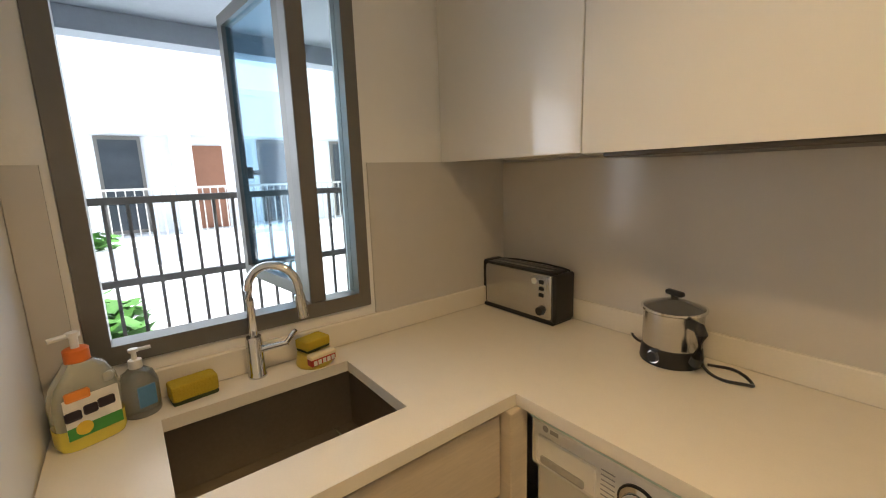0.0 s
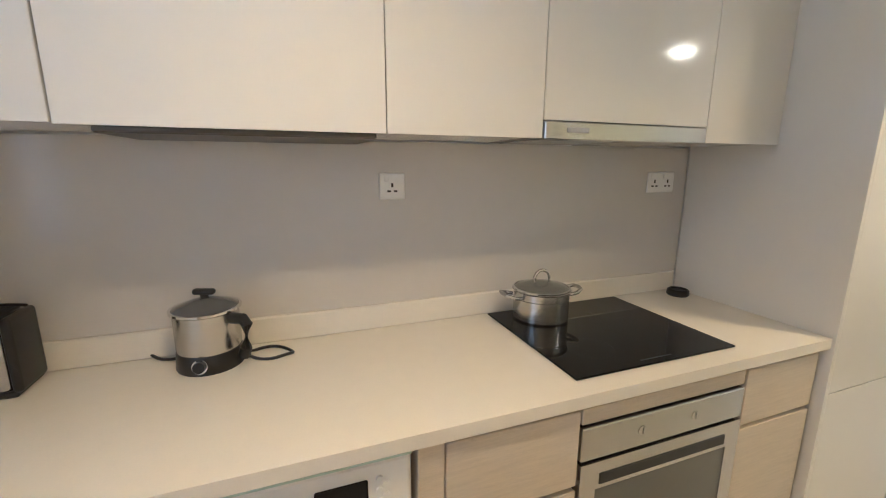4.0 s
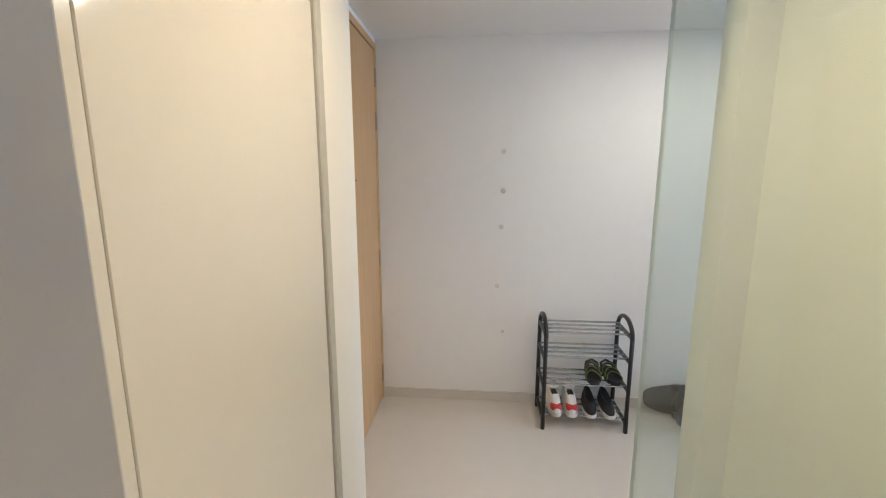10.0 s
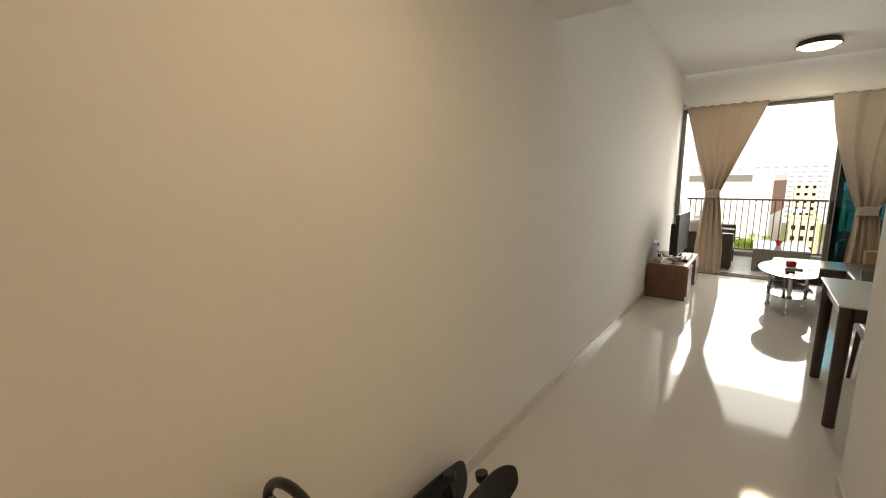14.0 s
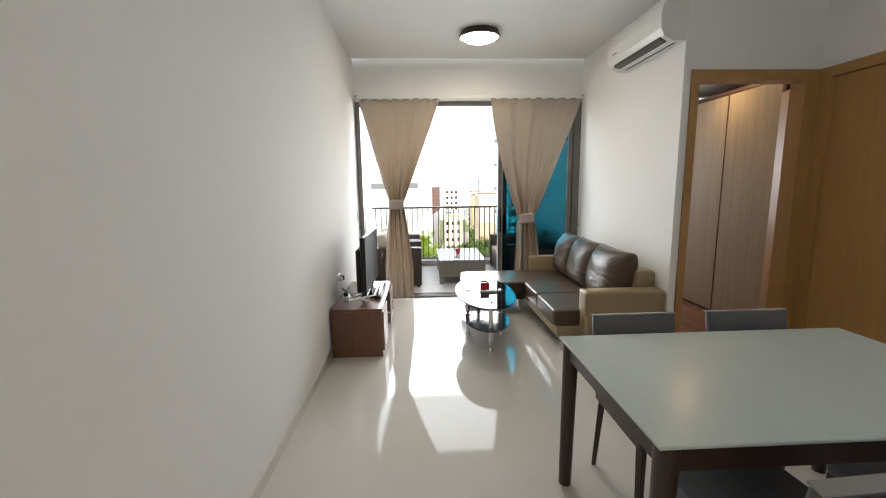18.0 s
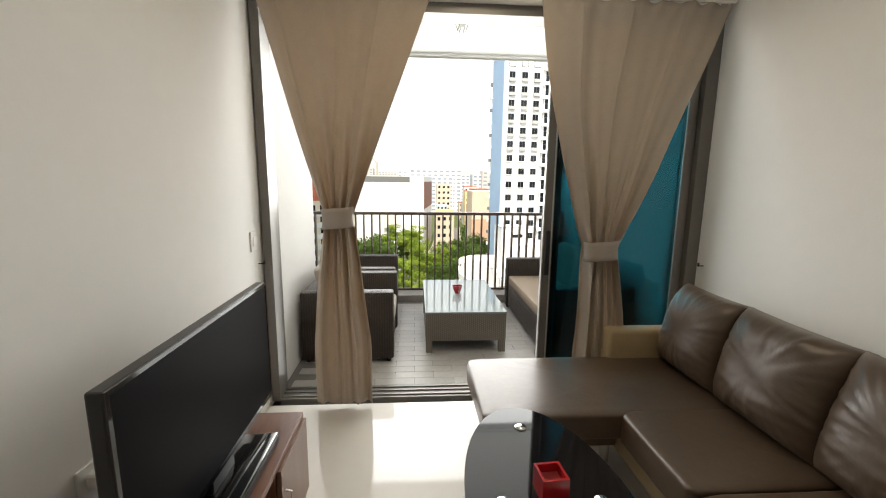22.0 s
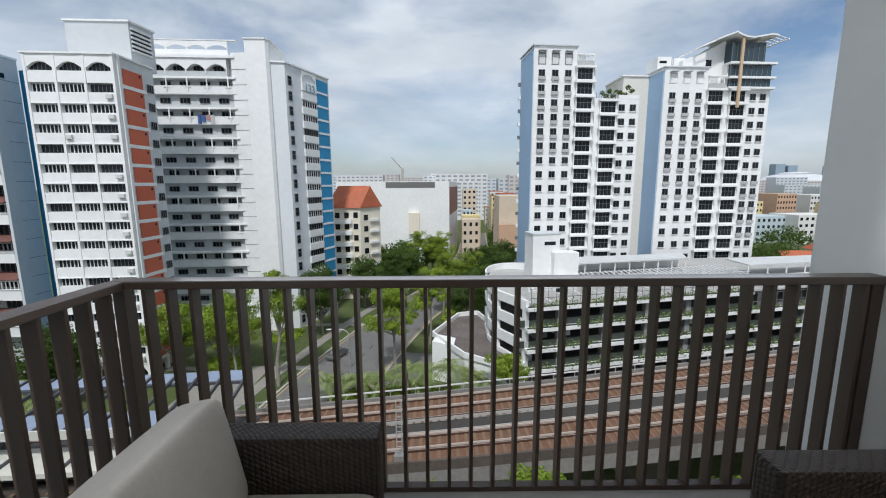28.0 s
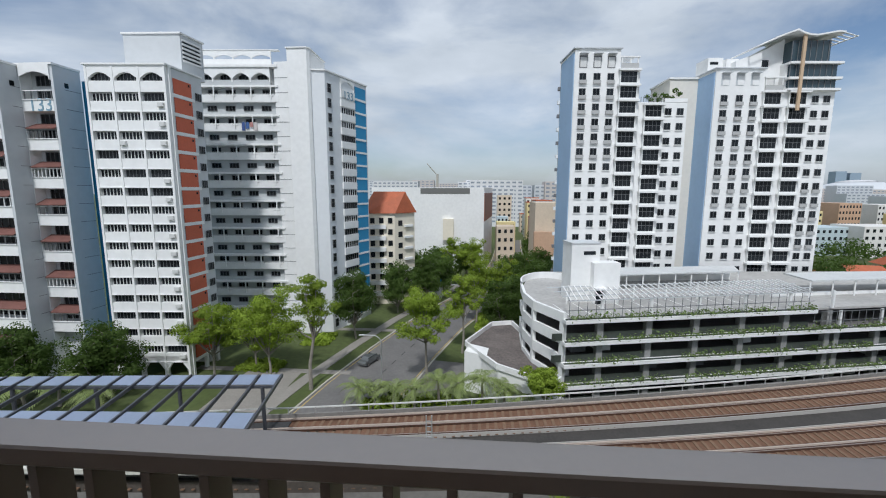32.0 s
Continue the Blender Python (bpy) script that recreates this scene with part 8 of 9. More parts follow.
for k in range(3):
    s = 1.6 + k * 2.68
    facade_part("roof_frame", tB, B0, B1, s - 0.75, s + 0.75, 24.5, 26.7, 0.0, 0.06, GREYF)
    facade_part("frame_screen", tB, B0, B1, s - 0.6, s + 0.6, 24.6, 26.4, 0.06, 0.1, mat("pale_screen", (0.62, 0.62, 0.60), 0.7, vary=0.15, scale=0.8))
    facade_part("frame_hood", tB, B0, B1, s - 0.8, s + 0.8, 26.9, 27.05, 0.0, 0.9, BG)
terrace(tB, B0, B1, 8.9, 12.2, 24.55)
C0, C1 = (32.2, 95.9), (41.6, 96.7)
tC = tower("lower white wing of the tower with a roof garden", C0, C1, GZ, 19.1, 0, [(2.75, "b"), (5.75, "s"), (8.1, "s")], 16.67, 17, 2.775, 0)
facade_part("roof_edge", tC, C0, C1, 5.0, 9.4, 18.4, 19.15, -6, 0.05, BW)
for k in range(10):
    facade_part("roof_rail", tC, C0, C1, 0.4 + k * 0.5, 0.46 + k * 0.5, 18.4, 19.5, -0.2, -0.1, GREYF)
rnd = random.Random(5)
bm = bmesh.new()
for k in range(9):
    leaf_quads(bm, (34.5 + k * 0.75, 98.0, 19.4 + rnd.uniform(-0.2, 0.9) + (0.8 if k > 6 else 0)), 0.6, 60, 0.22, rnd)
tagged(part("roof_garden", bm, LEAFD, tC, "roof garden plants"), kind="stuff")
part("core", prism([(40.6, 102.5), (52.0, 103.4), (52.0, 112), (40.6, 112)], GZ, 24.2), mat("core_beige", (0.70, 0.67, 0.60), 0.75, vary=0.06, scale=0.15), tC, "beige core wall")
part("core_cap", prism([(40.3, 102.2), (52.2, 103.1), (52.2, 112), (40.3, 112)], 24.2, 24.5), BW, tC)
D0, D1 = (46.84, 97.4), (69.9, 99.0)
tD = tower("white condominium tower with a curved glass crown", D0, D1, GZ, 24.7, 9.3, [(1.83, "s"), (4.77, "s"), (7.5, "s"), (10.95, "b"), (15.85, "b"), (19.4, "e"), (21.6, "e")], 19.1, 18, 2.79, 8)
for k in range(3):
    s = 1.83 + k * 2.83
    facade_part("roof_frame", tD, D0, D1, s - 0.8, s + 0.8, 21.6, 23.7, 0.0, 0.05, BG)
    facade_part("frame_screen", tD, D0, D1, s - 0.45, s + 0.75, 21.7, 23.4, 0.05, 0.08, BW)
    facade_part("frame_hood", tD, D0, D1, s - 0.8, s + 0.8, 23.8, 23.95, 0.0, 0.9, BG)
terrace(tD, D0, D1, 9.6, 13.0, 20.85, 2.2)
crown = mat("crown_pane", (0.035, 0.06, 0.075), 0.08, vary=0.2)
facade_part("crown_body", tD, D0, D1, 13.3, 22.9, 20.8, 25.4, -8, -0.1, BW)
for s0, s1, z0, z1 in ((13.6, 20.9, 25.8, 29.7), (13.6, 22.6, 23.2, 25.4), (13.6, 22.6, 20.9, 22.6)):
    facade_part("crown_glass", tD, D0, D1, s0, s1, z0, z1, -3.0, 0.35, crown, "dark crown glazing")
    k = s0
    while k < s1:
        facade_part("crown_mullion", tD, D0, D1, k, k + 0.1, z0, z1, 0.35, 0.43, GREYF)
        k += 1.15
for z in (20.55, 22.6, 25.4):
    facade_part("crown_slab", tD, D0, D1, 13.2, 23.3, z, z + 0.42, -3.0, 1.0, BW)
facade_part("mast_strip", tD, D0, D1, 15.0, 15.55, 16.8, 30.6, 0.95, 1.3, mat("tan_strip", (0.55, 0.40, 0.26), 0.6), "tan vertical strip")
o, u, n, L, a = faced(D0, D1)
bm = bmesh.new()
sail = ((4.6, 24.7), (4.6, 26.6), (9.6, 28.4), (13.6, 30.6), (13.6, 20.8), (9.6, 20.8), (9.6, 24.7))
ring = [[bm.verts.new((o.x + u.x * s - n.x * w, o.y + u.y * s - n.y * w, z)) for s, z in sail] for w in (1.6, 8.0)]
bm.faces.new(ring[0])
bm.faces.new(ring[1])
for i in range(len(sail)):
    j = (i + 1) % len(sail)
    bm.faces.new((ring[0][i], ring[0][j], ring[1][j], ring[1][i]))
part("sail_wall", bm, BW, tD, "white sloping gable wall")
facade_part("sail_window", tD, D0, D1, 9.6, 10.8, 25.3, 26.7, -1.6, -1.5, DARKW)
bm = bmesh.new()
rows = []
curve = ((9.4, 29.6), (11.5, 30.4), (13.5, 31.1), (14.6, 30.6), (15.8, 30.25), (17.2, 30.15), (19.0, 30.45), (21.0, 30.8), (22.3, 30.7))
for s, z in curve:
    q = o + u * s
    rows.append([bm.verts.new((q.x + n.x * w, q.y + n.y * w, z + dz)) for w, dz in ((1.6, 0), (-7, 0), (-7, 0.28), (1.6, 0.28))])
for a_, b_ in zip(rows, rows[1:]):
    for i in range(4):
        bm.faces.new((a_[i], a_[(i + 1) % 4], b_[(i + 1) % 4], b_[i]))
bm.faces.new(rows[0])
bm.faces.new(rows[-1])
part("roof_canopy", bm, BW, tD, "waved white roof canopy")
for (s0, z0), (s1, z1) in (((6.8, 28.5), (9.4, 29.6)), ((22.3, 30.7), (24.6, 30.1))):
    for k in range(8):
        w = 1.4 - k * 1.1
        part("canopy_lath", tube([(o.x + u.x * s - n.x * -w, o.y + u.y * s - n.y * -w, z) for s, z in ((s0, z0), (s1, z1))], 0.14, 4), BW, tD)
    for s, z in ((s0, z0), (s1, z1)):
        part("canopy_edge", tube([(o.x + u.x * s + n.x * w, o.y + u.y * s + n.y * w, z) for w in (1.6, -6.6)], 0.14, 4), BW, tD)
facade_part("tank_room", tD, D0, D1, 0.6, 3.6, 24.7, 27.9, -8, -4, BW)
facade_part("tank_vent", tD, D0, D1, 1.0, 2.6, 26.6, 27.1, -4, -3.95, DARKW)
facade_part("tank_room", tD, D0, D1, 3.6, 6.0, 24.7, 27.4, -8, -3, BW)


def car_park():
    t = thing("car_park", "white multi-storey car park with planted ledges", "car park", (0, 0, 0))
    F0, F1, F2 = (12.1, 60.2), (45.8, 67.6), (104, 80.2)
    outline = [F0, F1, F2, (104, 98), (14, 90), (10.4, 84), (8.6, 76), (8.4, 70), (9.2, 65.5)]
    end = [(8.6, 76), (8.4, 70), (9.2, 65.5), F0]
    lev = [-28.0, -25.2, -22.4, -19.6, -16.8, -14.0]
    # deck_floor is a darker copy of roof_deck, with the indoor shade in it
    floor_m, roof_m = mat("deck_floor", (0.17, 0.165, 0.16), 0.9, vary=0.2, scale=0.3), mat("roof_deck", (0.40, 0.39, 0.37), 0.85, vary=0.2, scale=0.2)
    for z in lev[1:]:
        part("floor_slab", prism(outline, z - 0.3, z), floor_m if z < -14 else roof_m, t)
    # added inner wall, near-black so that its colour gives the decks their shade
    part("core_wall", prism([(14, 71), (98, 87), (98, 92), (15, 86)], GZ, -14.3), VOID, t, "added near-black wall that stands in for deck shade")
    # the screen's near-black colour carries the shade of the deck openings
    screen = mat("mesh_screen", (0.045, 0.055, 0.045), 0.6, vary=0.35, scale=1.5)
    for A, B, top in ((F0, F1, -14.0), (F1, F2, -16.8)):
        o, u, n, L, a = faced(A, B)
        rnd = random.Random(int(L))
        for z in lev[1:]:
            if z > top:
                facade_part("roof_kerb", t, A, B, 0, L, z - 0.3, z + 0.5, -6.0, -5.8, BW)
                continue
            facade_part("ledge", t, A, B, -0.4, L, z - 0.42, z + 0.02, 0.0, 1.0, BW)
            facade_part("planter", t, A, B, -0.3, L, z + 0.02, z + 0.16, 0.55, 0.75, MATS["mesh_screen"])
        k = 0
        while k * 6.6 < L:
            facade_part("column", t, A, B, k * 6.6 + 4.2, k * 6.6 + 5.0, GZ, top - 0.42, -0.7, 0.05, mat("grey_column", (0.27, 0.27, 0.26), 0.8, vary=0.2, scale=0.5))
            for z in lev[:-1]:
                if z + 2 < top:
                    facade_part("planter_wall", t, A, B, k * 6.6 - 1.6, min(k * 6.6 + 4.2, L), z, z + 0.9, -0.2, -0.08, screen, "mesh screen coloured near-black for the shaded opening")
            k += 1
        for k in range(int(L / 3.4)):
            z = rnd.choice(lev[1:4])
            s = 1.5 + k * 3.4
            facade_part("parked_roof", t, A, B, s, s + 1.9, z + 0.75, z + 1.4, -4.5, -1.2, rnd.choice((BW, GREYF, CONC)))
        for i in range(int(L / 1.15)):
            facade_part("trellis_post", t, A, B, 0.2 + i * 1.15, 0.25 + i * 1.15, top, top + 2.4, 0.45, 0.5, GREYF)
        for z in (top + 2.35, top + 1.1, top + 0.1):
            facade_part("trellis_rail", t, A, B, 0.0, L, z, z + 0.06, 0.44, 0.51, GREYF)
        for i in range(int(L / 6.6) + 1):
            facade_part("trellis_column", t, A, B, i * 6.6 + 4.4, i * 6.6 + 4.7, top, top + 2.4, 0.1, 0.35, BW)
        bm = bmesh.new()
        for z in lev[1:]:
            if z > top:
                continue
            for i in range(int(L * 34)):
                s, w = rnd.uniform(0, L), rnd.uniform(0.5, 1.1)
                if noise.noise(Vector((s * 0.22, z, 3.0))) < -0.28:
                    continue
                q = o + u * s + n * w
                c = Vector((q.x, q.y, z + 0.15 + abs(rnd.gauss(0, 0.32)) - (0.35 if rnd.random() < 0.25 else 0)))
                r = rnd.uniform(0.08, 0.24)
                v1 = Vector((rnd.uniform(-1, 1), rnd.uniform(-1, 1), rnd.uniform(-0.6, 1))).normalized() * r
                v2 = v1.cross(Vector((rnd.uniform(-1, 1), rnd.uniform(-1, 1), rnd.uniform(-1, 1)))).normalized() * r * 0.5
                bm.faces.new([bm.verts.new(c - v1), bm.verts.new(c + v2), bm.verts.new(c + v1), bm.verts.new(c - v2)])
        tagged(part("ledge_planting", bm, mat("ledge_green", (0.13, 0.19, 0.05), 0.7, vary=0.4, scale=0.6), t, "trailing ledge plants"), kind="stuff")
    # pergola of white laths over the front of the roof
    o, u, n, L, a = faced(F0, F1)
    for i in range(int(L / 0.8)):
        q0, q1 = o + u * (0.3 + i * 0.8) + n * 0.5, o + u * (2.6 + i * 0.8) - n * 6.8
        part("roof_lath", strip([(q0.x, q0.y), (q1.x, q1.y)], -0.06, 0.06, -11.66, -11.54), BW, t)
    for w in (0.4, -1.8, -4.2, -6.6):
        facade_part("purlin", t, F0, F1, 0.2, L + 2, -11.72, -11.6, w, w + 0.12, BG)
    for i in range(7):
        facade_part("pergola_post", t, F0, F1, 3 + i * 5, 3.2 + i * 5, -14, -11.7, -6.7, -6.5, BW)
    for i in range(11):
        s = 1.0 + i * 2.9
        facade_part("bay_line", t, F0, F1, s, s + 0.12, -14, -13.99, -6.5, -1.4, BW)
    # curved and straight white end wall with square openings
    for A, B in zip(end, end[1:]):
        o, u, n, L, a = faced(A, B)
        for z in lev[1:]:
            facade_part("end_band", t, A, B, 0, L, z - 0.5, z + (0.9 if z < -14.5 else 0.75), -0.1, 0.3, BW)
        facade_part("end_column", t, A, B, L - 0.75, L, GZ, -14, -0.2, 0.28, BW)
        facade_part("end_base", t, A, B, 0, L, GZ, -21.4, -0.1, 0.29, BW)
    ramp = bmesh.new()
    rows = []
    for k in range(21):
        a = math.pi * (1.02 - 1.05 * k / 20)
        c, s = math.cos(a), math.sin(a)
        rows.append([ramp.verts.new((13.6 + r * c, 76 + (r + 3) * s, z)) for r, z in ((5.0, -14.0), (5.25, -14.0), (5.25, -12.9), (5.0, -12.9))])
    for p, q in zip(rows, rows[1:]):
        for i in range(4):
            ramp.faces.new((p[i], p[(i + 1) % 4], q[(i + 1) % 4], q[i]))
    part("ramp_wall", ramp, BW, t, "curved white ramp wall", True)
    part("stair_house", prism([(14.3, 68), (18.3, 68.6), (17.7, 72), (13.8, 71.4)], -14, -5.75), BW, t, "white stair house")
    part("stair_house", prism([(17.2, 67.2), (20.9, 67.8), (20.6, 70), (16.9, 69.4)], -14, -8.3), BW, t, "white stair house")
    facade_part("stair_window", t, (14.3, 68), (18.3, 68.6), 1.7, 3.4, -7.3, -6.8, 0.0, 0.04, DARKW)
    facade_part("stair_cap", t, (14.3, 68), (18.3, 68.6), -0.1, 4.1, -5.75, -5.6, -3.4, 0.1, BG)
    facade_part("stair_door", t, (17.2, 67.2), (20.9, 67.8), 0.4, 1.4, -14, -11.9, 0.0, 0.04, DARKW)
    facade_part("door_hood", t, (17.2, 67.2), (20.9, 67.8), 0.1, 1.7, -11.8, -11.65, 0.0, 0.8, BW)
    shade = mat("shade_sheet", (0.58, 0.59, 0.58), 0.6, vary=0.12, scale=0.3)
    for P in ([(22, 75), (44, 80), (46, 85), (23, 81)], [(50, 73.2), (80, 79.5), (80, 84), (50, 79)]):
        part("sun_roof", prism(P, -11.6, -11.4), shade, t, "flat white roof shade")
        A, B = Vector(P[0]), Vector(P[1])
        for i in range(9):
            q = A.lerp(B, i / 8)
            part("shade_post", rod((q.x, q.y + 0.3, -14), (q.x, q.y + 0.3, -11.6), 0.1, 8), BW, t)
    facade_part("roof_parapet", t, (22, 82), (46, 86), 0, 24.3, -14, -12.9, 0, 0.3, BW)


car_park()


def low_hall():
    t = thing("low_hall", "low white hall with a stained dark flat roof", "building", (0, 0, 0))
    P = [(-0.2, 71.5), (4.2, 81.0), (7.6, 82.0), (13.0, 62.0), (10.6, 58.6), (4.2, 63.4)]
    part("wall", prism(P, GZ, -22.2), BW, t)
    part("roof", prism([(x + (4.5 - x) * 0.04, y + (72 - y) * 0.04) for x, y in P], -22.2, -22.0), mat("stained_roof", (0.13, 0.11, 0.10), 0.9, vary=0.5, scale=0.35), t, "stained dark roof")
    for A, B in zip(P, P[1:] + P[:1]):
        facade_part("parapet", t, A, B, 0, (Vector(A) - Vector(B)).length, -22.2, -21.4, -0.25, 0.02, BW)
    part("porch", prism([(-0.4, 68.6), (2.8, 67.0), (3.2, 70.0), (0.4, 71.6)], GZ, -21.9), BW, t)


low_hall()


# -- trees --
def tree(at, h, r, seed, leaf, label, limbs=7, twigs=4, leaves=150, size=0.17, bare=0.42, puff_r=0.2):
    """Trunk, limbs and twigs, with a loose puff of small leaves at each twig's end."""
    rnd = random.Random(seed)
    t = thing("tree", label, "tree", at, group="street trees")
    bm, tips = bmesh.new(), []
    fork = Vector((rnd.uniform(-0.03, 0.03) * h, rnd.uniform(-0.03, 0.03) * h, h * bare))
    knee = fork * 0.5 + Vector((rnd.uniform(-0.02, 0.02) * h, 0, 0))
    rod((0, 0, 0), knee, 0.017 * h, 8, 0.013 * h, bm=bm)
    rod(knee, fork, 0.013 * h, 8, 0.011 * h, bm=bm)
    for i in range(limbs):
        a = i * 6.283 / limbs * 1.0 + rnd.uniform(-0.4, 0.4)
        up = rnd.uniform(0.12, 0.46) if i % 3 else rnd.uniform(0.40, 0.52)
        out = rnd.uniform(0.45, 0.8) if i % 3 else rnd.uniform(0.08, 0.35)
        tip = fork + Vector((math.cos(a) * r * out, math.sin(a) * r * out, h * up * (1 - bare) / 0.58))
        mid = fork.lerp(tip, 0.5) + Vector((rnd.uniform(-0.06, 0.06) * r, rnd.uniform(-0.06, 0.06) * r, -0.02 * h))
        rod(fork, mid, 0.008 * h, 6, 0.005 * h, bm=bm)
        rod(mid, tip, 0.005 * h, 6, 0.0025 * h, bm=bm)
        for k in range(twigs):
            root = mid.lerp(tip, 0.25 + 0.75 * k / max(twigs - 1, 1))
            tw = root + Vector((rnd.uniform(-1, 1), rnd.uniform(-1, 1), rnd.uniform(-0.25, 0.75))) * r * 0.36
            tw.z = min(tw.z, h * 0.97)
            rod(root, tw, 0.003 * h, 5, 0.0012 * h, bm=bm)
            tips.append(tw)
    part("trunk", bm, BARK, t, "", True)
    bm = bmesh.new()
    for c in tips:
        leaf_quads(bm, c, r * puff_r * rnd.uniform(0.7, 1.35), int(leaves * rnd.uniform(0.6, 1.3)), size, rnd, 0.62)
    part("crown", bm, leaf, t)
    return t


t1 = tree((-31.0, 70.0, GZ), 14.0, 5.4, 1, LEAF, "leafy roadside tree with a spreading pale-limbed crown", 10, 6, 230, 0.16, 0.26, 0.25)
tree((-23.2, 66.9, GZ), 18.2, 3.4, 2, LEAF, "tall slender tree with an airy crown", 9, 5, 190, 0.15, 0.42, 0.28)
t3 = tree((-6.1, 70.4, GZ), 15.4, 4.3, 3, LEAF, "roadside tree with a forked trunk and bright leaves", 9, 6, 220, 0.16, 0.42, 0.25)
t4 = tree((-22.6, 88.5, GZ), 13.8, 5.2, 4, LEAFD, "dense dark green tree on the lawn", 12, 7, 220, 0.18, 0.2, 0.26)
t5 = tree((-1.1, 82.7, GZ), 14.8, 3.3, 5, LEAF, "slim roadside tree with a bright crown", 8, 5, 190, 0.16, 0.45, 0.28)
for m in (pose(-40.5, 70, GZ - 3, 0, 0, 200), pose(-35.5, 74, GZ - 4, 0, 0, 120)):
    copy_thing(t3, m)
for m in (pose(4.7, 112.7, GZ - 2.5, 0, 0, 40), pose(1.0, 140, GZ, 0, 0, 20)):
    copy_thing(t1, m)
for m in (pose(1.5, 99, GZ, 0, 0, 40), pose(8.5, 104, GZ - 1, 0, 0, 140), pose(-6, 132, GZ + 1, 0, 0, 30)):
    copy_thing(t5, m)
for x, y, a in ((-17.5, 107, 30), (-9, 122, 150), (-11.5, 116, 260), (9, 118, 100), (14, 124, 220), (17.5, 112, 300), (-20, 132, 70), (20, 135, 10), (-2, 146, 130), (12, 96, 200), (7.5, 92, 310), (-52, 62.5, 140), (-62, 60, 40), (52, 112, 60), (75, 118, 20), (84, 112, 160), (92, 120, 250), (100, 108, 330), (88, 102, 90)):
    copy_thing(t4, pose(x, y, GZ - (1.5 if y > 90 else 3.0), 0, 0, a))
b = tree((9.4, 57.2, GZ), 9.6, 2.5, 9, LEAF, "round bright green bush by the viaduct", 10, 5, 230, 0.13, 0.5, 0.3)


def palm(at, h, seed, label="feathery palm beside the viaduct"):
    rnd = random.Random(seed)
    t = thing("palm", label, "palm", at, group="palms")
    part("trunk", rod((0, 0, 0), (0.2, 0.1, h), 0.2, 8, 0.12), BARK, t, "", True)
    for i in range(22):
        a, el = i * 2.4 + rnd.uniform(-0.2, 0.2), rnd.uniform(0.2, 1.15)
        L = rnd.uniform(3.2, 4.6)
        bm = bmesh.new()
        prev = None
        for k in range(9):
            f = k / 8
            rr = L * (f * math.cos(el) + 0.05)
            zz = L * (f * math.sin(el) - 0.75 * f * f)
            c = Vector((0.2 + math.cos(a) * rr, 0.1 + math.sin(a) * rr, h + zz))
            side = Vector((-math.sin(a), math.cos(a), -0.25))
            w = 0.75 * math.sin(math.pi * (0.08 + 0.9 * f))
            if prev:
                for sg in (-1, 1):
                    for q in range(2):
                        s_ = prev.lerp(c, q * 0.5)
                        e_ = s_ + (c - prev) * 0.9 + Vector((side.x * sg, side.y * sg, -0.45)) * w
                        bm.faces.new([bm.verts.new(s_), bm.verts.new(s_ + (c - prev) * 0.35), bm.verts.new(e_)])
            prev = c
        part("frond", bm, mat("palm_green", (0.19, 0.24, 0.07), 0.6, vary=0.4, scale=0.8, per=0.2), t)
    return t


p1 = palm((-12.5, 62.5, GZ), 2.6, 1)
for i, (x, y, s) in enumerate(((-9.8, 63.2, -0.6), (-6.8, 62.6, -0.2), (-3.6, 63.6, 0.5), (-0.8, 63.0, 0.8), (2.2, 63.8, 1.0), (5.0, 63.2, 0.2), (-14.8, 63.8, -0.8), (7.6, 62.4, -0.5), (-50, 56, 3.0), (-45.5, 57, 2.0), (-56, 57, 2.5))):
    copy_thing(p1, pose(x, y - 1.5, GZ + s + (1.2 if x > -20 else 0), 0, 0, 53 * i))


def shrubs(name, label, boxes, material, n, seed, size=0.4):
    rnd = random.Random(seed)
    bm = bmesh.new()
    for (x0, x1, y0, y1, h) in boxes:
        for _ in range(n):
            x, y = rnd.uniform(x0, x1), rnd.uniform(y0, y1)
            hh = h * (0.55 + 0.6 * noise.noise(Vector((x * 0.35, y * 0.35, seed))))
            leaf_quads(bm, (x, y, GZ + max(0.15, hh * rnd.random())), 0.35, 5, size, rnd)
    o = part(name, bm, material)
    tagged(o, label, "shrubs", "", "stuff")


shrubs("shrubs", "green shrubs along the viaduct and lawn edges", [(-14, 9, 60.5, 64.5, 2.2), (-38, -31, 72, 76, 1.0), (1.5, 4, 84, 104, 1.6), (-32, -27, 84, 90, 0.8)], LEAF, 420, 21)
shrubs("hedge", "green garden strip at the foot of the block", [(-8, 60, 20, 31, 7.5), (-8, 60, 31, 35.5, 4.5)], LEAF, 900, 22, 0.5)
structure("garden_wall", joined((-30, 70, 35.9, 36.2, GZ, GZ + 6.5)), mat("brown_wall", (0.22, 0.11, 0.06), 0.8, vary=0.2, scale=0.3), "rusty brown wall beside the viaduct", "wall")
for i in range(9):
    copy_thing(b, pose(-6 + i * 6.2, 29 + (i % 3) * 1.5, GZ + 3.2, 0, 0, 40 * i))


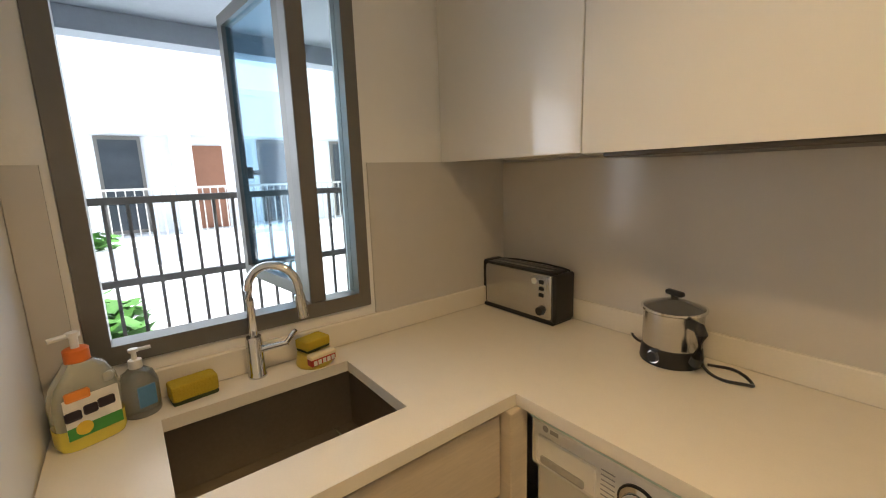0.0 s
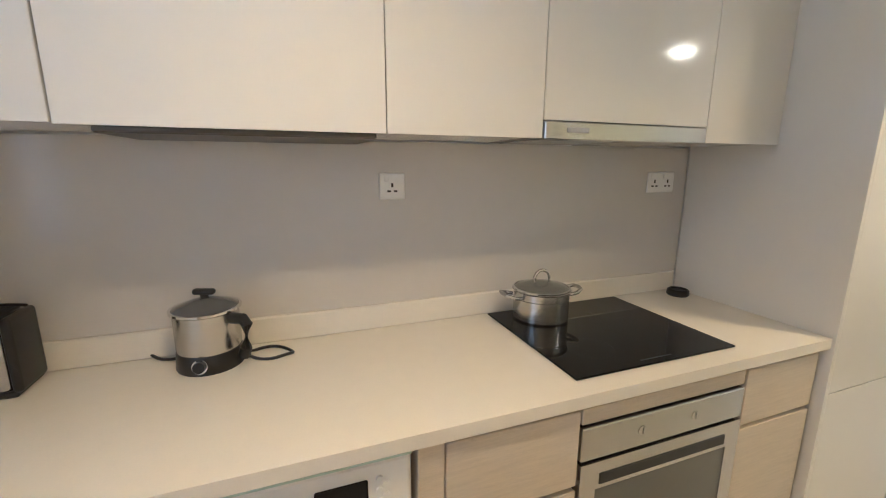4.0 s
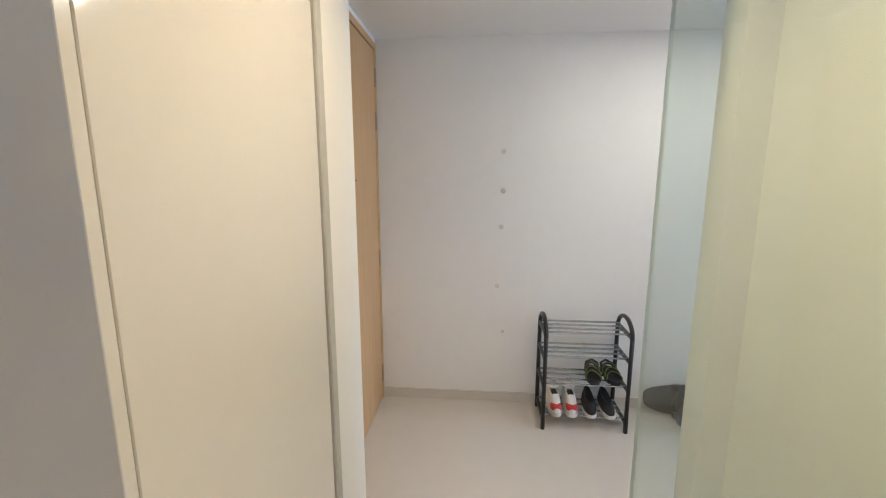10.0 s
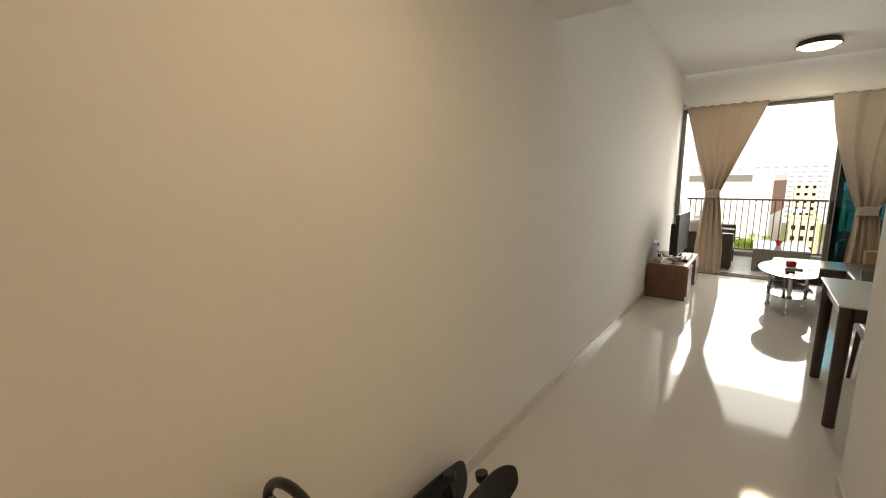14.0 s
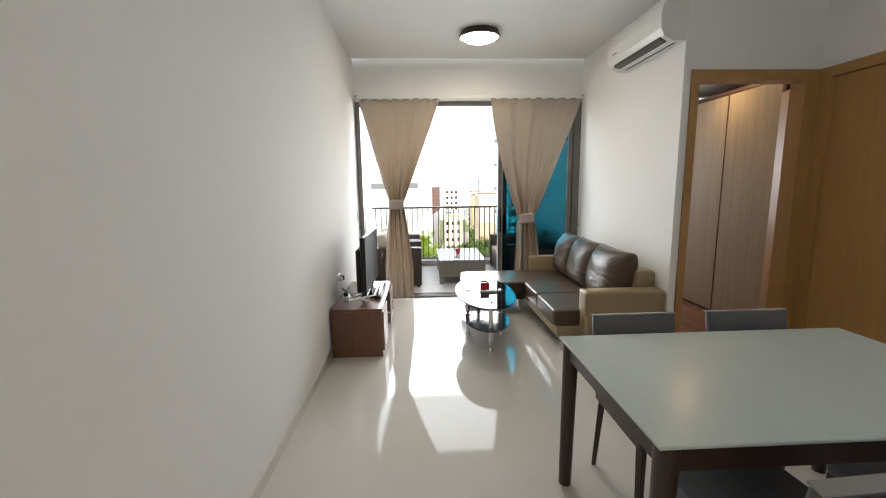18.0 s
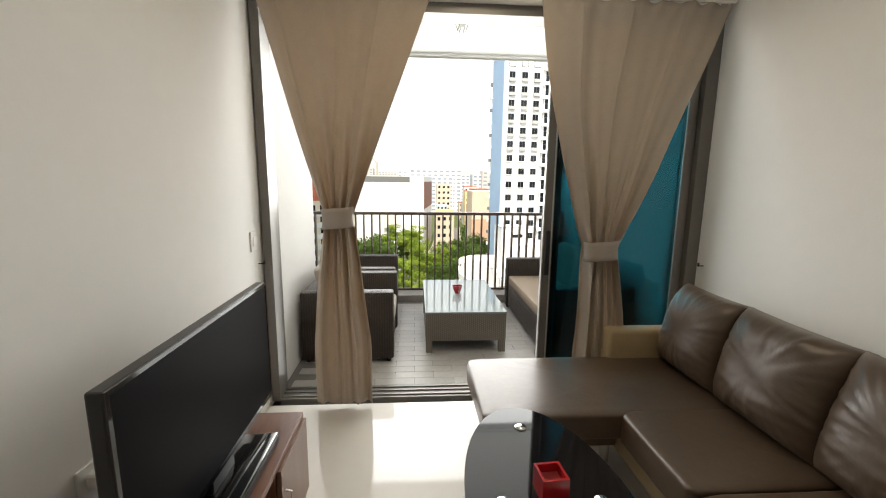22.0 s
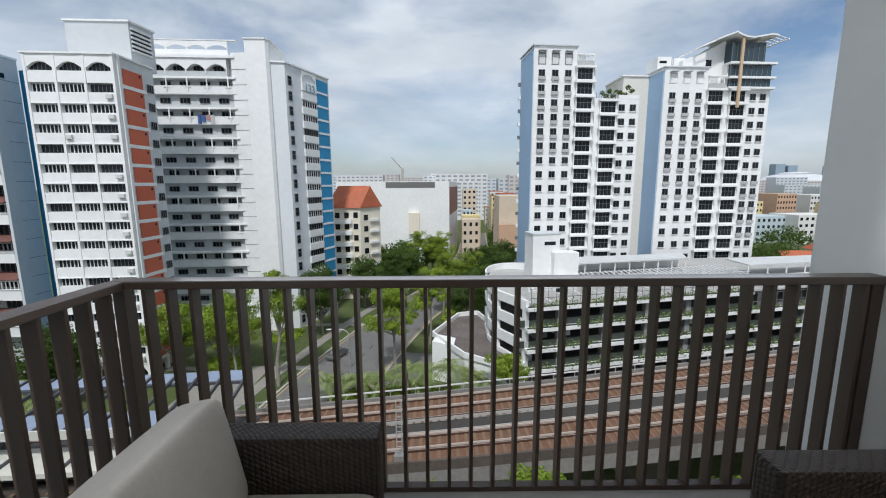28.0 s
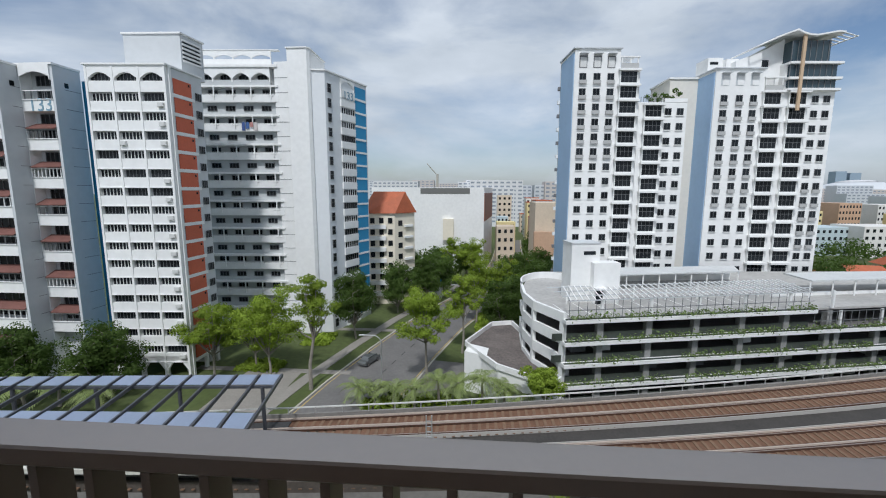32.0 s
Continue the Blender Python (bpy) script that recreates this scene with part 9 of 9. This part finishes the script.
# -- farther buildings --
def plain_block(name, label, P, z0, z1, material, bands=0, roof=None, dark=DARKW, wide=0.62, fh=3.0, cols=0):
    """A farther building: walls, roof edge and its rows of windows."""
    t = thing(name, label, "building", (0, 0, 0))
    part("wall", prism(P, z0, z1), material, t)
    A, B = P[0], P[1]
    o, u, n, L, a = faced(A, B)
    bm = bmesh.new()
    cs = cols or max(3, int(L / 3.2))
    for f in range(bands):
        z = z1 - 1.9 - f * fh
        if z < z0 + 0.5:
            break
        for k in range(cs):
            s0 = (k + (1 - wide) / 2) * L / cs
            c = [o + u * s + n * w for s, w in ((s0, 0.0), (s0 + wide * L / cs, 0.0), (s0 + wide * L / cs, 0.08), (s0, 0.08))]
            prism([(v.x, v.y) for v in c], z - 0.65, z + 0.75, bm)
    if bands:
        tagged(part("glazing", bm, dark, t), kind="stuff")
    if roof:
        part("roof", prism([((x - o.x) * 1.0 + o.x, y) for x, y in P], z1, z1 + 0.5), roof, t)
    return t


CREAM = mat("cream_wall", (0.76, 0.70, 0.57), 0.75, vary=0.06, scale=0.15)
TILE = mat("orange_roof_tile", (0.42, 0.115, 0.05), 0.7, vary=0.2, scale=0.8)
hb = plain_block("gabled_flats", "cream flats with an orange tiled gable roof", [(-26.2, 113.5), (-19.5, 114.5), (-15.2, 120), (-22, 128), (-30, 124)], GZ, -4.3, CREAM, 7, None, DARKW, 0.5, 2.9, 3)
for f in range(7):
    facade_part("balcony", hb, (-26.2, 113.5), (-19.5, 114.5), 0.3, 4.6, -8.2 - f * 2.9, -7.2 - f * 2.9, 0.0, 0.9, BW)
    facade_part("gable_window", hb, (-19.5, 114.5), (-15.2, 120), 1.2, 2.6, -7.6 - f * 2.9, -6.2 - f * 2.9, 0.0, 0.06, DARKW)
    facade_part("gable_sill", hb, (-19.5, 114.5), (-15.2, 120), 3.2, 6.0, -8.0 - f * 2.9, -7.4 - f * 2.9, 0.0, 0.5, BW)
bm = bmesh.new()
v = [bm.verts.new(q) for q in ((-26.8, 113, -4.3), (-19.3, 114, -4.3), (-14.6, 120.2, -4.3), (-22, 128.6, -4.3), (-30.6, 124, -4.3), (-26.0, 119.5, 1.2), (-17.2, 117.3, 1.2))]
for q in ((0, 1, 6, 5), (1, 2, 6), (2, 3, 5, 6), (3, 4, 5), (4, 0, 5), (0, 4, 3, 2, 1)):
    bm.faces.new([v[i] for i in q])
part("roof", bm, TILE, hb, "orange tiled roof")
plain_block("blue_shed", "small shed with a blue roof", [(-14, 118), (-8, 119), (-8, 126), (-14, 126)], GZ, -23, BG, 0, BBLU)
mall = plain_block("shopping_block", "large plain white commercial block", [(-38, 165), (4.3, 166), (9, 205), (-38, 205)], GZ, 2.65, BW, 0)
facade_part("roof_screen", mall, (-38, 165), (4.3, 166), 18.5, 37, 0.2, 2.4, -0.05, 0.04, mat("dark_screen", (0.16, 0.16, 0.15), 0.8), "dark roof screen")
facade_part("brown_side", mall, (4.3, 166), (9, 205), 0.5, 36, -10, 0.5, 0.0, 0.3, mat("brown_cladding", (0.22, 0.09, 0.06), 0.6))
facade_part("lower_front", mall, (-38, 165), (4.3, 166), 27, 31, -17, -9, 0, 1.5, CREAM)
SHOP = [mat("shop_a", (0.62, 0.52, 0.40), 0.75, vary=0.1, scale=0.2), mat("shop_b", (0.70, 0.68, 0.64), 0.75, vary=0.1, scale=0.2), mat("shop_c", (0.55, 0.36, 0.24), 0.75, vary=0.1, scale=0.2), mat("shop_d", (0.48, 0.56, 0.58), 0.75, vary=0.1, scale=0.2), mat("shop_e", (0.72, 0.60, 0.30), 0.75, vary=0.1, scale=0.2)]
rnd = random.Random(77)
for i in range(16):
    x, y = 9.5 + i * 0.5 + (i % 2) * rnd.uniform(0, 2), 172 + i * 9
    w = rnd.uniform(6, 9)
    s = (-1) ** i
    x = x + (0 if s > 0 else 16)
    plain_block("shophouse", "low town building with a tiled roof", [(x, y), (x + w, y + 1), (x + w, y + 9), (x, y + 9)], GZ, GZ + rnd.uniform(12, 27), SHOP[i % 5], 6, TILE if i % 2 else None, DARKW, 0.45, 3.4, 3)
plain_block("town_block", "pale town block with a brown side", [(21, 150), (31, 151), (31, 165), (21, 165)], GZ, -2.5, SHOP[0], 0)
plain_block("town_block", "brown brick lower town block", [(20.5, 147), (28, 148), (28, 150), (20.5, 149.5)], GZ, -12, SHOP[2], 0)
plain_block("villa", "low house with an orange tiled roof", [(11, 133), (18, 134), (18, 142), (11, 142)], GZ, -20.5, CREAM, 2, TILE)
# pale, low-contrast base colours hold the haze of distance on the far blocks
FARG = [mat("far_a", (0.58, 0.60, 0.62), 0.8, vary=0.05, scale=0.05), mat("far_b", (0.66, 0.66, 0.66), 0.8, vary=0.05, scale=0.05), mat("far_c", (0.55, 0.50, 0.47), 0.8, vary=0.05, scale=0.05)]
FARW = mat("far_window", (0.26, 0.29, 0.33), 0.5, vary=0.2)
for i in range(60):
    y = rnd.uniform(330, 760)
    k = rnd.uniform(-0.34, 0.30)
    if i > 40:
        k = rnd.uniform(0.55, 1.15)
    x = k * y
    w, hh = rnd.uniform(16, 60), rnd.uniform(0.006, 0.026) * y + 29
    if 0.8 < k:
        hh *= 0.8
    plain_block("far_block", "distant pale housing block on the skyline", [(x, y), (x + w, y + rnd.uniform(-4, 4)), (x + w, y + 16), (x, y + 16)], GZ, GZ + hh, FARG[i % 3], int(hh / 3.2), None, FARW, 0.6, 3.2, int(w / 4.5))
for i, (k, y, w, z1, m) in enumerate(((0.70, 240, 16, -9, 4), (0.79, 250, 14, -5, 2), (0.87, 262, 16, -6, 1), (1.0, 270, 16, -4, 0), (0.73, 210, 20, -15, 3), (0.84, 205, 22, -14, 1), (0.95, 225, 18, -10, 4), (1.08, 225, 18, -8, 3))):
    x = k * y
    plain_block("town_building", "mid-rise town building beyond the trees", [(x, y), (x + w, y + 3), (x + w, y + 18), (x, y + 18)], GZ, z1, SHOP[m], 7, None, DARKW, 0.45, 3.2, 7)
for i, (x, y, w) in enumerate(((120, 130, 34), (135, 150, 40), (98, 128, 16), (150, 128, 30))):
    t = thing("tiled_house", "long low house with an orange tiled roof", "house", (x, y, GZ), -8)
    part("wall", bx(0, w, 0, 10, 0, 5.5), CREAM, t)
    bm = bmesh.new()
    q = [bm.verts.new(p) for p in ((-0.8, -0.8, 5.5), (w + 0.8, -0.8, 5.5), (w + 0.8, 10.8, 5.5), (-0.8, 10.8, 5.5), (2, 5, 9.2), (w - 2, 5, 9.2))]
    for f in ((0, 1, 5, 4), (1, 2, 5), (2, 3, 4, 5), (3, 0, 4), (0, 3, 2, 1)):
        bm.faces.new([q[j] for j in f])
    part("roof", bm, TILE, t, "orange tiled roof")
dome = thing("stadium_dome", "far pale stadium dome", "stadium", (760, 900, GZ))
part("shell", lathe([(0, 50), (30, 48), (52, 42), (66, 32), (72, 0)], 32), FARG[0], dome, "", True)
part("cap", lathe([(0, 52), (18, 51), (34, 48)], 32), FARG[1], dome, "", True)
for k, hh in ((0.80, 95), (0.83, 90), (0.93, 88), (0.98, 92), (1.04, 80)):
    plain_block("far_tower", "distant blue-grey tower on the skyline", [(k * 1500, 1500), (k * 1500 + 34, 1500), (k * 1500 + 34, 1530), (k * 1500, 1530)], GZ, GZ + hh, mat("far_blue", (0.30, 0.38, 0.47), 0.5), 0)
crane = thing("tower_crane", "distant yellow tower crane", "crane", (-28, 330, GZ))
part("mast", bx(-0.8, 0.8, -0.8, 0.8, 0, 42), mat("crane_grey", (0.4, 0.38, 0.33), 0.6), crane)
part("jib", rod((0, 0, 41), (-8, 0, 50), 0.35, 6), MATS["crane_grey"], crane)
woods = bmesh.new()
for i in range(360):
    y = rnd.uniform(118, 300)
    k = rnd.choice((rnd.uniform(-0.22, -0.05), rnd.uniform(0.14, 0.22), rnd.uniform(0.5, 0.95)))
    c = (k * y + rnd.uniform(-6, 6), y, GZ + rnd.uniform(3, 7))
    leaf_quads(woods, c, rnd.uniform(2.6, 4.6), 130, 0.6, rnd, 0.75)
tagged(part("far_trees", woods, LEAFD), "dark green woods between the far buildings", "trees", "", "stuff")
